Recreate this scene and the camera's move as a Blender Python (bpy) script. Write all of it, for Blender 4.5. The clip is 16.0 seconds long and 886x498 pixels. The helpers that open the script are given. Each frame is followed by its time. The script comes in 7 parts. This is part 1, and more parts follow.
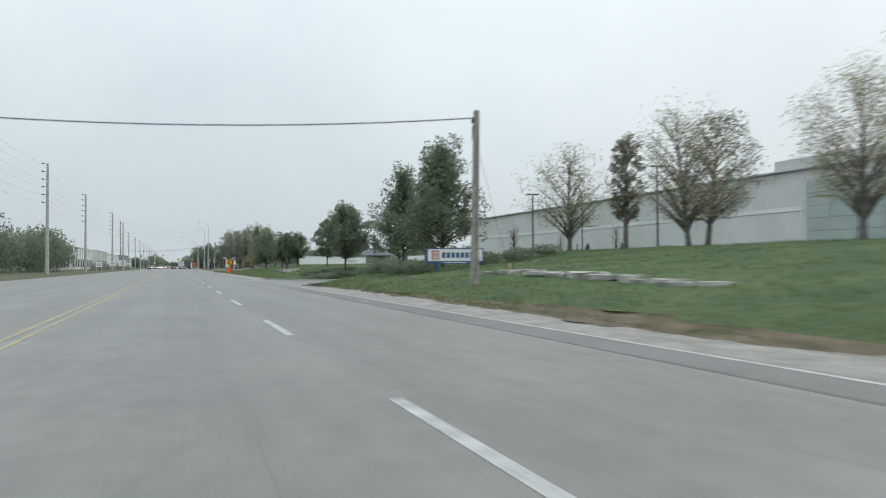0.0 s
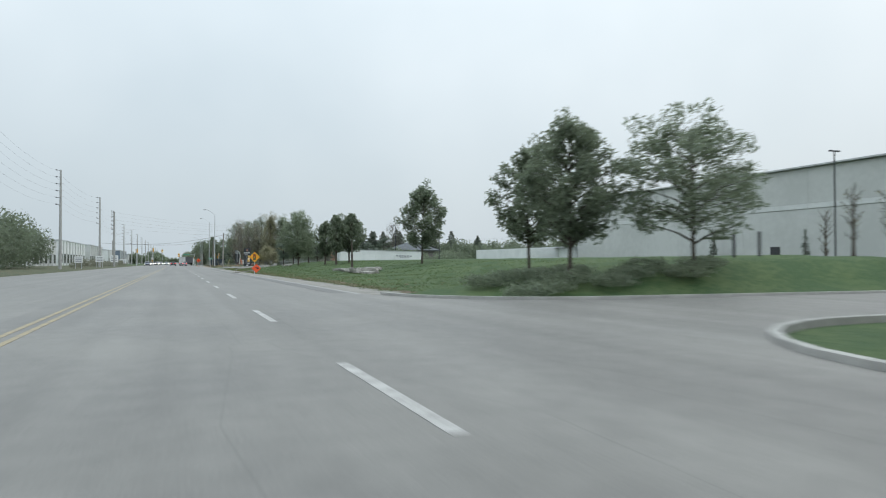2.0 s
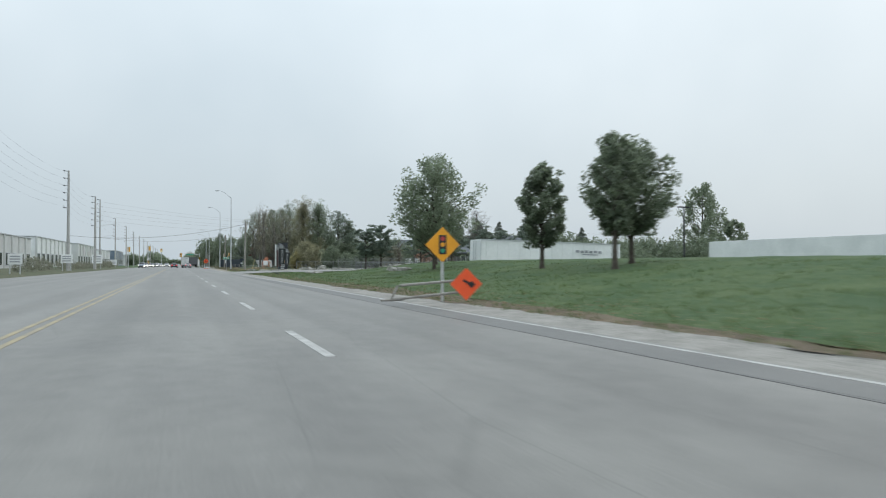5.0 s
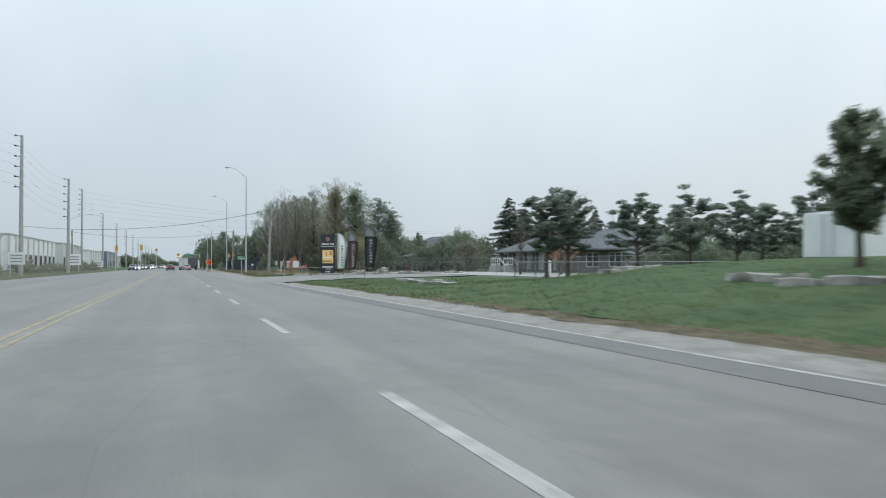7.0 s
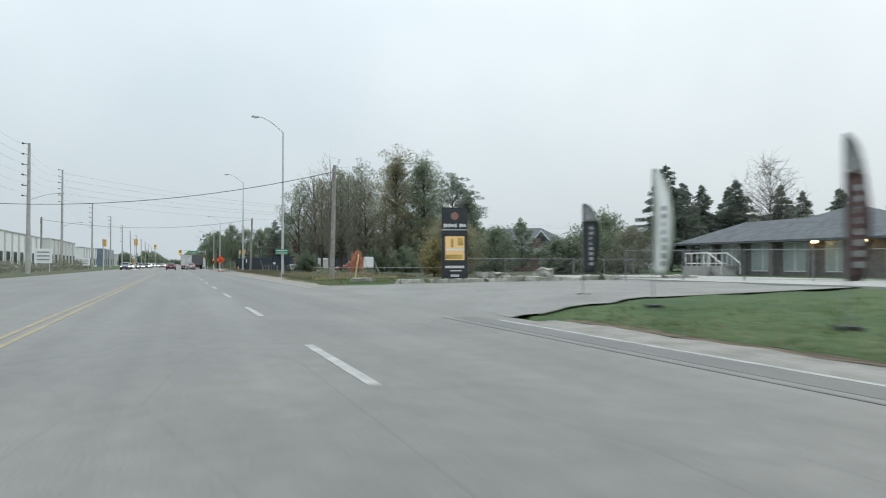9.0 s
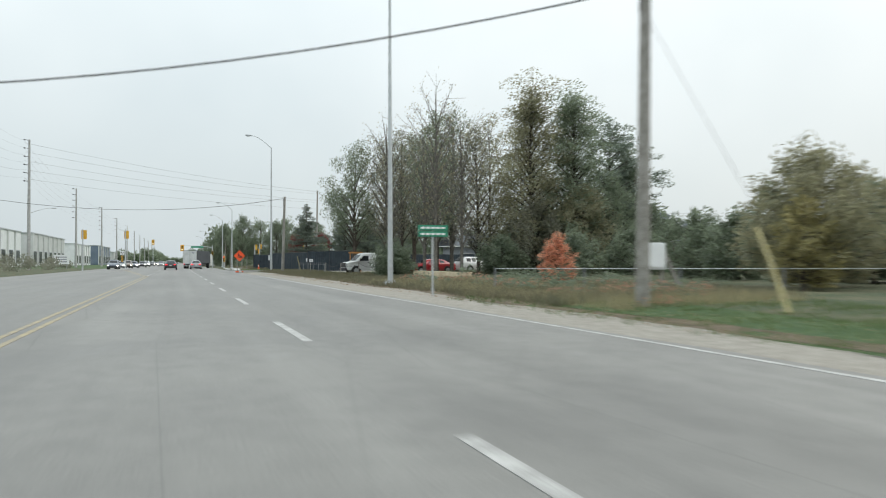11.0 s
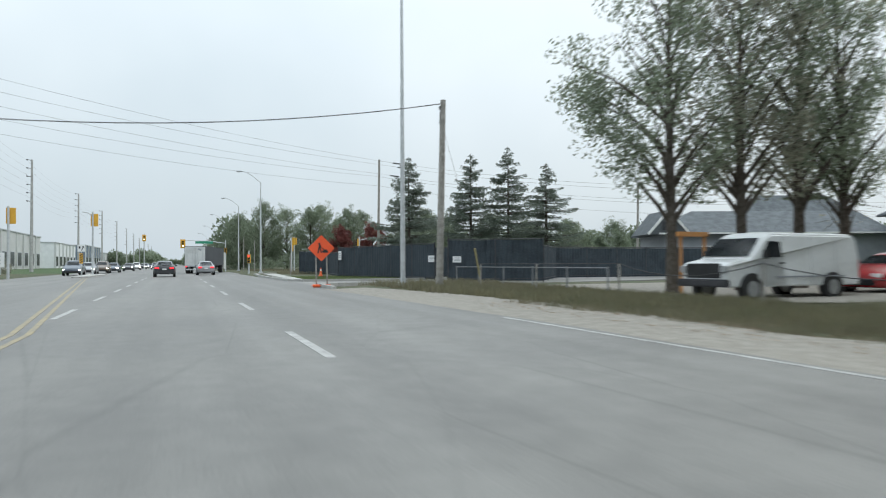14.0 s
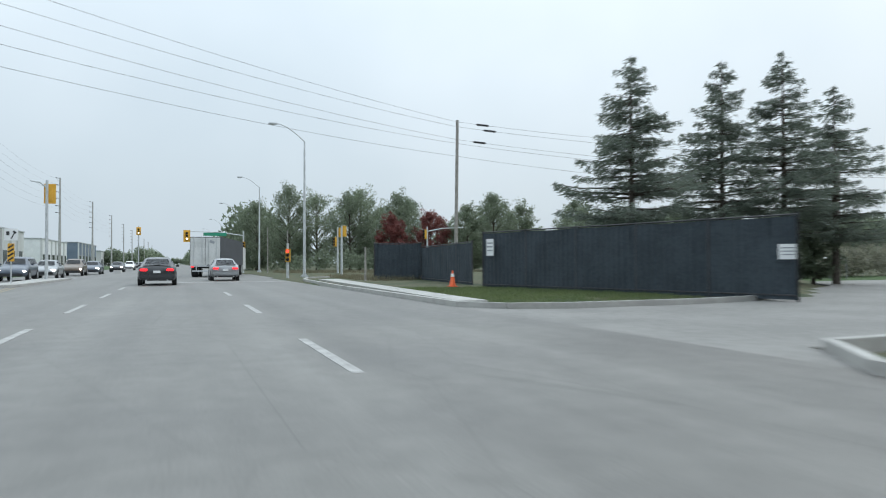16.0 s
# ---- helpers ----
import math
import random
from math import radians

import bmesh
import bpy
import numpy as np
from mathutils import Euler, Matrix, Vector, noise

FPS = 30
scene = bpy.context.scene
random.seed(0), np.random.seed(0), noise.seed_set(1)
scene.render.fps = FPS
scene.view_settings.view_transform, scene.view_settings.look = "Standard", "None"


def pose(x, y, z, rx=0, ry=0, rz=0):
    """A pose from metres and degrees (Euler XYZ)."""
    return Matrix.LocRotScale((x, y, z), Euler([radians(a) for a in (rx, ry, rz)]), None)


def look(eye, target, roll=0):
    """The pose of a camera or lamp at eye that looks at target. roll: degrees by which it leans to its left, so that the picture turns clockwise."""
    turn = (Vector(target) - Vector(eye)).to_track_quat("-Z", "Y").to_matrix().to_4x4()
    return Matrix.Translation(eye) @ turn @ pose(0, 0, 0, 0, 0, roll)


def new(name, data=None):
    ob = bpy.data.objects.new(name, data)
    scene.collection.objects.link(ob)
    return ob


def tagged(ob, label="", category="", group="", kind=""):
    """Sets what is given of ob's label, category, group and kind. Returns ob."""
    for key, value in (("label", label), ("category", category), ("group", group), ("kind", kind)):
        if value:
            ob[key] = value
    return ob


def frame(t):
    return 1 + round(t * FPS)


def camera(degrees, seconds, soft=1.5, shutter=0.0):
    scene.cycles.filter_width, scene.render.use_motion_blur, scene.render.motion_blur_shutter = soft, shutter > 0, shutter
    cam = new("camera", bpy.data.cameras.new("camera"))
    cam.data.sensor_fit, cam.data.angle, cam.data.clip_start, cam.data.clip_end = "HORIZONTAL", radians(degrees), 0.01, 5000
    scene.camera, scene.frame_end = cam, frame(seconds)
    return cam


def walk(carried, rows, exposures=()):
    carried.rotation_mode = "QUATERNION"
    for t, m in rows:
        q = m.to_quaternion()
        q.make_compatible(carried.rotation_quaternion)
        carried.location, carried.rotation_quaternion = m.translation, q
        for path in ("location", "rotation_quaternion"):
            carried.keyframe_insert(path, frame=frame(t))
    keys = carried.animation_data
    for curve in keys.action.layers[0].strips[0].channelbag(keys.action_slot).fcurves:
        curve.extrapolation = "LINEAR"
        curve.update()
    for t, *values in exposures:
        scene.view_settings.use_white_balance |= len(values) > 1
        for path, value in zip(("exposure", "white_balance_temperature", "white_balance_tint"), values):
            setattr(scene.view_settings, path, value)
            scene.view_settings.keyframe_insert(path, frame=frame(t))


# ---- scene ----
PATH = [
    (0, 0.00, 20.64, 1.30, -0.31),
    (0.5, 8.77, 20.45, 0.93, -0.59),
    (1, 17.47, 20.66, 0.96, -0.47),
    (1.5, 26.17, 20.58, 1.00, -0.09),
    (2, 34.75, 20.61, 1.07, -0.11),
    (2.5, 43.17, 20.52, 1.15, -0.37),
    (3, 51.71, 20.52, 1.12, 0.07),
    (3.5, 60.35, 20.42, 1.26, -0.09),
    (3.7, 63.80, 20.46, 1.10, -0.05),
    (5.8, 99.24, 20.50, 1.22, -0.14),
    (6, 102.59, 20.69, 1.04, 0.17),
    (6.5, 110.94, 20.92, 1.23, -0.04),
    (7, 119.30, 20.71, 1.30, -0.19),
    (7.5, 127.63, 20.67, 1.29, -0.31),
    (8, 135.89, 20.49, 1.17, 0.08),
    (8.2, 139.18, 20.63, 1.19, -0.02),
    (10.3, 173.73, 20.56, 1.25, -0.11),
    (10.5, 177.08, 20.56, 1.09, 0.00),
    (11, 185.48, 20.52, 1.03, -0.19),
    (11.5, 193.98, 20.59, 1.09, -0.21),
    (12, 202.35, 20.60, 1.11, -0.03),
    (12.5, 210.39, 20.69, 1.07, -0.19),
    (13, 218.19, 20.70, 1.35, 0.21),
    (13.5, 225.73, 20.66, 1.14, -0.11),
    (14, 233.14, 20.61, 1.13, -0.35),
    (14.5, 240.58, 20.50, 1.45, -0.10),
    (15, 247.62, 20.60, 1.51, -0.14),
    (15.5, 254.79, 20.50, 1.02, -0.15),
    (16, 262.00, 20.49, 1.13, -0.19),
]

EYE = 1.1
cam = camera(64.0, 16.0, soft=1.05, shutter=0.4)
rows = []
for t, s, yaw, pitch, roll in PATH:
    a, b = radians(yaw), radians(pitch)
    way = Vector((math.sin(a) * math.cos(b), math.cos(a) * math.cos(b), math.sin(b)))
    eye = Vector((0, s, EYE))
    rows.append((t, look(eye, eye + way, roll)))
walk(cam, rows, exposures=[(0, 0.02, 6720, 10), (2, 0.02, 6600, 10), (3.5, 0.0, 6620, 10), (7.5, -0.02, 6480, 10), (8.2, 0.0, 6520, 10), (10.5, 0.15, 7000, 10), (11, 0.16, 6950, 10), (12, 0.2, 6750, 10), (13.5, 0.17, 6650, 10), (15, 0.1, 6520, 10), (16, 0.08, 6420, 10)])

# ---- overcast sky and a very soft sun ----
world = bpy.data.worlds.new("overcast_sky")
scene.world = world
world.use_nodes = True
wn, wl = world.node_tree.nodes, world.node_tree.links
wn.clear()
w_out = wn.new("ShaderNodeOutputWorld")
w_bg = wn.new("ShaderNodeBackground")
w_sky = wn.new("ShaderNodeTexSky")
w_sky.sky_type = "NISHITA"
w_sky.sun_disc = False
w_sky.sun_elevation, w_sky.sun_rotation = radians(42), radians(60)
w_sky.air_density, w_sky.dust_density = 1.0, 4.0
w_str = wn.new("ShaderNodeVectorMath")
w_str.operation = "SCALE"
w_str.inputs["Scale"].default_value = 0.10
w_cloud = wn.new("ShaderNodeTexNoise")
w_cloud.inputs["Scale"].default_value = 2.2
w_cloud.inputs["Detail"].default_value = 4
w_ramp = wn.new("ShaderNodeValToRGB")
w_ramp.color_ramp.elements[0].position, w_ramp.color_ramp.elements[1].position = 0.3, 0.75
w_ramp.color_ramp.elements[0].color = (0.68, 0.80, 0.88, 1)
w_ramp.color_ramp.elements[1].color = (0.845, 0.955, 1.025, 1)
w_mix = wn.new("ShaderNodeMixRGB")
w_mix.inputs["Fac"].default_value = 0.9
wl.new(w_sky.outputs["Color"], w_str.inputs[0])
wl.new(w_cloud.outputs["Fac"], w_ramp.inputs["Fac"])
wl.new(w_str.outputs["Vector"], w_mix.inputs["Color1"])
wl.new(w_ramp.outputs["Color"], w_mix.inputs["Color2"])
# an overcast sky grows brighter towards the zenith
w_co = wn.new("ShaderNodeTexCoord")
w_sep = wn.new("ShaderNodeSeparateXYZ")
w_up = wn.new("ShaderNodeValToRGB")
ups = w_up.color_ramp.elements
ups[0].position, ups[0].color = 0.0, (0.80, 0.80, 0.81, 1)
ups[1].position, ups[1].color = 1.0, (2.5, 2.5, 2.5, 1)
for at_z, v in ((0.10, 0.86), (0.34, 1.06)):
    e = ups.new(at_z)
    e.color = (v, v, v, 1)
w_mul = wn.new("ShaderNodeVectorMath")
w_mul.operation = "MULTIPLY"
wl.new(w_co.outputs["Generated"], w_sep.inputs[0])
wl.new(w_sep.outputs["Z"], w_up.inputs["Fac"])
wl.new(w_mix.outputs["Color"], w_mul.inputs[0])
wl.new(w_up.outputs["Color"], w_mul.inputs[1])
wl.new(w_mul.outputs["Vector"], w_bg.inputs["Color"])
w_bg.inputs["Strength"].default_value = 1.0
wl.new(w_bg.outputs["Background"], w_out.inputs["Surface"])

sun_data = bpy.data.lights.new("sun", "SUN")
sun_data.energy, sun_data.angle, sun_data.color = 0.6, radians(30), (1.0, 0.97, 0.93)
sun = new("sun", sun_data)
sun.matrix_world = look((0, 0, 60), (-30, 18, 28))
scene.view_settings.exposure = 0.0


# ---- materials ----
def mat(name, c1, c2=None, rough=0.8, scale=4.0, metal=0.0, bump=0.0, bscale=None, spec=None, fine=0.35, vary=0.0, island=0.0, coat=0.0):
    """A procedural surface: two colours mixed by noise at two scales, fine relief, uneven roughness."""
    m = bpy.data.materials.new(name)
    m.use_nodes = True
    n, l = m.node_tree.nodes, m.node_tree.links
    bsdf = n["Principled BSDF"]
    c2 = c2 or tuple(v * 0.8 for v in c1)
    co = n.new("ShaderNodeTexCoord")
    big, small = n.new("ShaderNodeTexNoise"), n.new("ShaderNodeTexNoise")
    big.inputs["Scale"].default_value, big.inputs["Detail"].default_value = scale, 5
    small.inputs["Scale"].default_value, small.inputs["Detail"].default_value = scale * 9, 3
    l.new(co.outputs["Object"], big.inputs["Vector"])
    l.new(co.outputs["Object"], small.inputs["Vector"])
    mix = n.new("ShaderNodeMath")
    mix.operation = "MULTIPLY_ADD"
    mix.inputs[1].default_value = fine
    l.new(small.outputs["Fac"], mix.inputs[0])
    sub = n.new("ShaderNodeMath")
    sub.operation = "SUBTRACT"
    sub.inputs[1].default_value = fine / 2
    l.new(big.outputs["Fac"], sub.inputs[0])
    l.new(sub.outputs[0], mix.inputs[2])
    ramp = n.new("ShaderNodeValToRGB")
    ramp.color_ramp.elements[0].position, ramp.color_ramp.elements[1].position = 0.34, 0.66
    ramp.color_ramp.elements[0].color, ramp.color_ramp.elements[1].color = (*c1, 1), (*c2, 1)
    l.new(mix.outputs[0], ramp.inputs["Fac"])
    col = ramp.outputs["Color"]
    if vary or island:
        hsv = n.new("ShaderNodeHueSaturation")
        src = n.new("ShaderNodeObjectInfo").outputs["Random"] if vary else n.new("ShaderNodeNewGeometry").outputs["Random Per Island"]
        rng = n.new("ShaderNodeMapRange")
        k = vary or island
        rng.inputs["To Min"].default_value, rng.inputs["To Max"].default_value = 1 - k, 1 + k
        l.new(src, rng.inputs["Value"])
        l.new(rng.outputs["Result"], hsv.inputs["Value"])
        l.new(col, hsv.inputs["Color"])
        col = hsv.outputs["Color"]
    l.new(col, bsdf.inputs["Base Color"])
    rr = n.new("ShaderNodeMapRange")
    rr.inputs["To Min"].default_value, rr.inputs["To Max"].default_value = max(0.03, rough - 0.12), min(1, rough + 0.1)
    l.new(big.outputs["Fac"], rr.inputs["Value"])
    l.new(rr.outputs["Result"], bsdf.inputs["Roughness"])
    bsdf.inputs["Metallic"].default_value = metal
    if coat:
        bsdf.inputs["Coat Weight"].default_value = coat
        bsdf.inputs["Coat Roughness"].default_value = 0.08
    if spec is not None:
        bsdf.inputs["Specular IOR Level"].default_value = spec
    if bump:
        bt = n.new("ShaderNodeTexNoise")
        bt.inputs["Scale"].default_value, bt.inputs["Detail"].default_value = bscale or scale * 6, 6
        l.new(co.outputs["Object"], bt.inputs["Vector"])
        bn = n.new("ShaderNodeBump")
        bn.inputs["Strength"].default_value, bn.inputs["Distance"].default_value = bump, 0.02
        l.new(bt.outputs["Fac"], bn.inputs["Height"])
        l.new(bn.outputs["Normal"], bsdf.inputs["Normal"])
    return m


def glow(name, color, strength):
    m = bpy.data.materials.new(name)
    m.use_nodes = True
    b = m.node_tree.nodes["Principled BSDF"]
    b.inputs["Base Color"].default_value = (*color, 1)
    b.inputs["Emission Color"].default_value = (*color, 1)
    b.inputs["Emission Strength"].default_value = strength
    return m


ASPHALT = mat("worn_asphalt", (0.132, 0.128, 0.119), (0.176, 0.171, 0.158), 0.6, 0.35, bump=0.25, bscale=60, fine=0.6)


def weather_road(m):
    """Long wheel-worn bands, aggregate speckle and a net of fine cracks on the road's asphalt."""
    n, l = m.node_tree.nodes, m.node_tree.links
    bsdf = n["Principled BSDF"]
    src = bsdf.inputs["Base Color"].links[0].from_socket
    co = n.new("ShaderNodeTexCoord")

    def layer(col, stretch, scale, lo, hi, a, b, voronoi=False):
        mp = n.new("ShaderNodeMapping")
        mp.inputs["Scale"].default_value = stretch
        l.new(co.outputs["Object"], mp.inputs["Vector"])
        if voronoi:
            tx = n.new("ShaderNodeTexVoronoi")
            tx.feature = "DISTANCE_TO_EDGE"
            out = tx.outputs["Distance"]
        else:
            tx = n.new("ShaderNodeTexNoise")
            tx.inputs["Detail"].default_value = 4
            out = tx.outputs["Fac"]
        tx.inputs["Scale"].default_value = scale
        l.new(mp.outputs["Vector"], tx.inputs["Vector"])
        rg = n.new("ShaderNodeMapRange")
        for k, v in (("From Min", lo), ("From Max", hi), ("To Min", a), ("To Max", b)):
            rg.inputs[k].default_value = v
        l.new(out, rg.inputs["Value"])
        mx = n.new("ShaderNodeVectorMath")
        mx.operation = "SCALE"
        l.new(col, mx.inputs[0])
        l.new(rg.outputs["Result"], mx.inputs["Scale"])
        return mx.outputs["Vector"]

    col = layer(src, (1.0, 0.012, 1.0), 1.1, 0.3, 0.7, 0.84, 1.12)
    col = layer(col, (1.0, 0.16, 1.0), 0.5, 0.35, 0.7, 0.9, 1.07)
    col = layer(col, (1.0, 1.0, 1.0), 38.0, 0.3, 0.7, 0.82, 1.16)
    col = layer(col, (1.0, 0.3, 1.0), 0.5, 0.0, 0.006, 0.82, 1.0, True)
    l.new(col, bsdf.inputs["Base Color"])


weather_road(ASPHALT)
DRIVEWAY = mat("pale_damp_driveway", (0.15, 0.147, 0.138), (0.205, 0.2, 0.188), 0.7, 0.5, bump=0.3, bscale=50, fine=0.7)
BLACKTAR = mat("tar_joint_seal", (0.05, 0.05, 0.05), (0.085, 0.084, 0.08), 0.5, 2.0, fine=0.6)
PATCH = mat("newer_asphalt", (0.088, 0.087, 0.083), (0.125, 0.123, 0.117), 0.6, 0.6, bump=0.25, bscale=60, fine=0.6)
GRAVEL = mat("pale_gravel", (0.185, 0.167, 0.14), (0.275, 0.255, 0.22), 0.9, 4.5, bump=0.9, bscale=24, fine=1.1)
CONCRETE = mat("kerb_concrete", (0.29, 0.285, 0.27), (0.38, 0.375, 0.355), 0.8, 1.3, bump=0.3, fine=0.6, vary=0.08)
GRASS = mat("cut_grass", (0.036, 0.071, 0.026), (0.071, 0.103, 0.042), 0.85, 0.5, bump=1.0, bscale=22, fine=0.9, spec=0.2)
DRYGRASS = mat("dry_verge", (0.050, 0.068, 0.038), (0.112, 0.104, 0.066), 0.95, 0.55, bump=1.0, bscale=18, fine=0.9, spec=0.2)
SOIL = mat("bare_soil", (0.085, 0.066, 0.048), (0.15, 0.12, 0.085), 0.95, 1.5, bump=0.8, bscale=25, fine=0.8, spec=0.2)
WHITELINE = mat("white_road_paint", (0.40, 0.395, 0.38), (0.22, 0.216, 0.205), 0.6, 3.0, fine=0.9)
YELLOWLINE = mat("yellow_road_paint", (0.29, 0.23, 0.115), (0.19, 0.17, 0.13), 0.6, 3.0, fine=0.9)
WOODPOLE = mat("weathered_pole_wood", (0.20, 0.188, 0.168), (0.32, 0.305, 0.28), 0.9, 5.0, bump=0.4, fine=0.7)
CONCPOLE = mat("concrete_pole", (0.30, 0.30, 0.29), (0.40, 0.40, 0.385), 0.85, 3.0, bump=0.2, fine=0.5)
STEEL = mat("galvanised_steel", (0.42, 0.44, 0.45), (0.52, 0.54, 0.55), 0.5, 4.0, metal=0.35, fine=0.4)
FENCESTEEL = mat("dull_fence_steel", (0.17, 0.18, 0.185), (0.25, 0.26, 0.265), 0.6, 4.0, metal=0.2, fine=0.4)
DARKMETAL = mat("dark_metal", (0.035, 0.036, 0.04), (0.06, 0.06, 0.065), 0.55, 6.0, metal=0.3)
CABLE = mat("black_cable", (0.03, 0.03, 0.032), (0.05, 0.05, 0.05), 0.7, 8.0)
PRECAST = mat("precast_panel", (0.47, 0.48, 0.47), (0.54, 0.55, 0.54), 0.85, 0.25, bump=0.15, bscale=30, fine=0.5)
PRECAST2 = mat("precast_band", (0.56, 0.575, 0.57), (0.63, 0.64, 0.635), 0.85, 0.3, fine=0.5)
WHITEWALL = mat("white_metal_siding", (0.64, 0.66, 0.66), (0.74, 0.755, 0.755), 0.6, 0.6, fine=0.4)
GREYWALL = mat("grey_cladding", (0.26, 0.28, 0.30), (0.34, 0.36, 0.38), 0.7, 0.3, fine=0.4)
BLUEWALL = mat("blue_grey_cladding", (0.10, 0.14, 0.19), (0.15, 0.19, 0.24), 0.6, 0.3, fine=0.4)
BLUEGLASS = mat("grey_green_glazing", (0.27, 0.33, 0.312), (0.33, 0.39, 0.365), 0.35, 0.6, spec=0.6)
GLASS = mat("dark_window_glass", (0.025, 0.03, 0.035), (0.05, 0.055, 0.06), 0.12, 2.0, spec=0.6)
FABRIC = mat("dark_privacy_fabric", (0.018, 0.028, 0.037), (0.036, 0.049, 0.06), 0.8, 1.4, bump=0.45, bscale=22, fine=1.0)
SHOULDER = mat("sandy_shoulder", (0.165, 0.158, 0.142), (0.275, 0.262, 0.238), 0.95, 1.6, bump=0.8, bscale=30, fine=1.0)
ROCK = mat("limestone_slab", (0.22, 0.212, 0.19), (0.36, 0.348, 0.318), 0.9, 1.8, bump=0.8, bscale=9, fine=0.8, vary=0.12)
TANCONC = mat("tan_concrete_barrier", (0.40, 0.325, 0.215), (0.53, 0.45, 0.32), 0.85, 1.2, bump=0.3, fine=0.7)
BARK = mat("grey_brown_bark", (0.055, 0.046, 0.036), (0.115, 0.10, 0.085), 0.95, 6.0, bump=0.9, bscale=22, fine=0.8, spec=0.2)
PALEBARK = mat("pale_grey_bark", (0.095, 0.088, 0.077), (0.185, 0.172, 0.153), 0.95, 5.0, bump=0.7, bscale=18, fine=0.8, spec=0.2)


def leaf(name, c1, c2, k=0.35):
    m = mat(name, c1, c2, 0.5, 0.7, island=k, fine=0.5, spec=0.45)
    n, l = m.node_tree.nodes, m.node_tree.links
    out, bsdf = n["Material Output"], n["Principled BSDF"]
    tr, mx = n.new("ShaderNodeBsdfTranslucent"), n.new("ShaderNodeMixShader")
    tr.inputs["Color"].default_value = tuple(min(1, v * 1.7) for v in c2) + (1,)
    mx.inputs["Fac"].default_value = 0.46
    l.new(bsdf.outputs["BSDF"], mx.inputs[1])
    l.new(tr.outputs["BSDF"], mx.inputs[2])
    l.new(mx.outputs["Shader"], out.inputs["Surface"])
    return m


LEAF_DARK = leaf("dark_green_leaves", (0.096, 0.123, 0.087), (0.147, 0.176, 0.118))
LEAF_MID = leaf("green_leaves", (0.116, 0.146, 0.102), (0.178, 0.212, 0.142))
LEAF_YEL = leaf("yellowing_leaves", (0.175, 0.166, 0.079), (0.271, 0.239, 0.111))
LEAF_THIN = leaf("thin_autumn_leaves", (0.155, 0.145, 0.088), (0.245, 0.22, 0.13))
LEAF_OLIVE = leaf("olive_leaves", (0.13, 0.137, 0.106), (0.192, 0.19, 0.142))
LEAF_SHRUB = leaf("faded_orange_leaves", (0.44, 0.17, 0.10), (0.50, 0.25, 0.16))
LEAF_MAROON = leaf("maroon_leaves", (0.10, 0.035, 0.035), (0.17, 0.06, 0.05))
NEEDLE = leaf("spruce_needles", (0.073, 0.094, 0.078), (0.116, 0.139, 0.109), 0.3)
PINE = leaf("pine_needles", (0.094, 0.121, 0.102), (0.148, 0.179, 0.139), 0.3)
LEAF_YG = leaf("yellow_green_leaves", (0.142, 0.152, 0.096), (0.222, 0.21, 0.13))
LEAF_RUST = leaf("rust_brown_leaves", (0.22, 0.125, 0.085), (0.31, 0.19, 0.13))
LEAF_LITTER = leaf("fallen_brown_leaves", (0.12, 0.085, 0.055), (0.22, 0.16, 0.10))
WEED = leaf("verge_weeds", (0.072, 0.088, 0.052), (0.148, 0.132, 0.086), 0.5)
ORANGE = mat("orange_sign_sheet", (0.85, 0.11, 0.03), (0.75, 0.085, 0.022), 0.45, 1.5, fine=0.3)
AMBER = mat("amber_sign_sheet", (0.80, 0.36, 0.02), (0.70, 0.30, 0.02), 0.45, 1.5, fine=0.3)
SIGNALYEL = mat("signal_yellow_paint", (0.72, 0.40, 0.04), (0.62, 0.34, 0.035), 0.5, 2.0, fine=0.3)
SIGNGREEN = mat("green_sign_sheet", (0.02, 0.22, 0.13), (0.03, 0.28, 0.17), 0.45, 1.5, fine=0.3)
SIGNWHITE = mat("white_sign_sheet", (0.76, 0.77, 0.77), (0.68, 0.69, 0.69), 0.5, 1.5, fine=0.4)
SIGNNAVY = mat("navy_sign_paint", (0.03, 0.07, 0.16), (0.05, 0.10, 0.21), 0.5, 1.5)
SIGNRED = mat("red_sign_paint", (0.50, 0.05, 0.05), (0.40, 0.04, 0.04), 0.5, 1.5)
SIGNGREY = mat("grey_sign_paint", (0.22, 0.23, 0.25), (0.30, 0.31, 0.33), 0.5, 1.5)
BLACKPAINT = mat("black_paint", (0.012, 0.012, 0.013), (0.025, 0.025, 0.027), 0.5, 2.0)
SLATE = mat("slate_sign_metal", (0.018, 0.021, 0.026), (0.03, 0.034, 0.04), 0.5, 1.5)
EMBLEM = mat("red_brown_emblem", (0.24, 0.12, 0.095), (0.30, 0.16, 0.12), 0.5, 3.0)
PICTURE = glow("lit_picture", (0.66, 0.44, 0.20), 0.25)
GOLD = mat("warm_picture_print", (0.62, 0.40, 0.10), (0.30, 0.20, 0.08), 0.5, 3.0, fine=0.9)
FLAGWHITE = mat("white_flag_cloth", (0.86, 0.87, 0.87), (0.78, 0.79, 0.79), 0.85, 2.0, bump=0.2)
FLAGSILVER = mat("silver_grey_flag_cloth", (0.42, 0.43, 0.44), (0.26, 0.27, 0.285), 0.8, 3.0, bump=0.2)
FLAGMAROON = mat("maroon_grey_flag_cloth", (0.16, 0.10, 0.105), (0.21, 0.14, 0.14), 0.85, 2.0, bump=0.2)
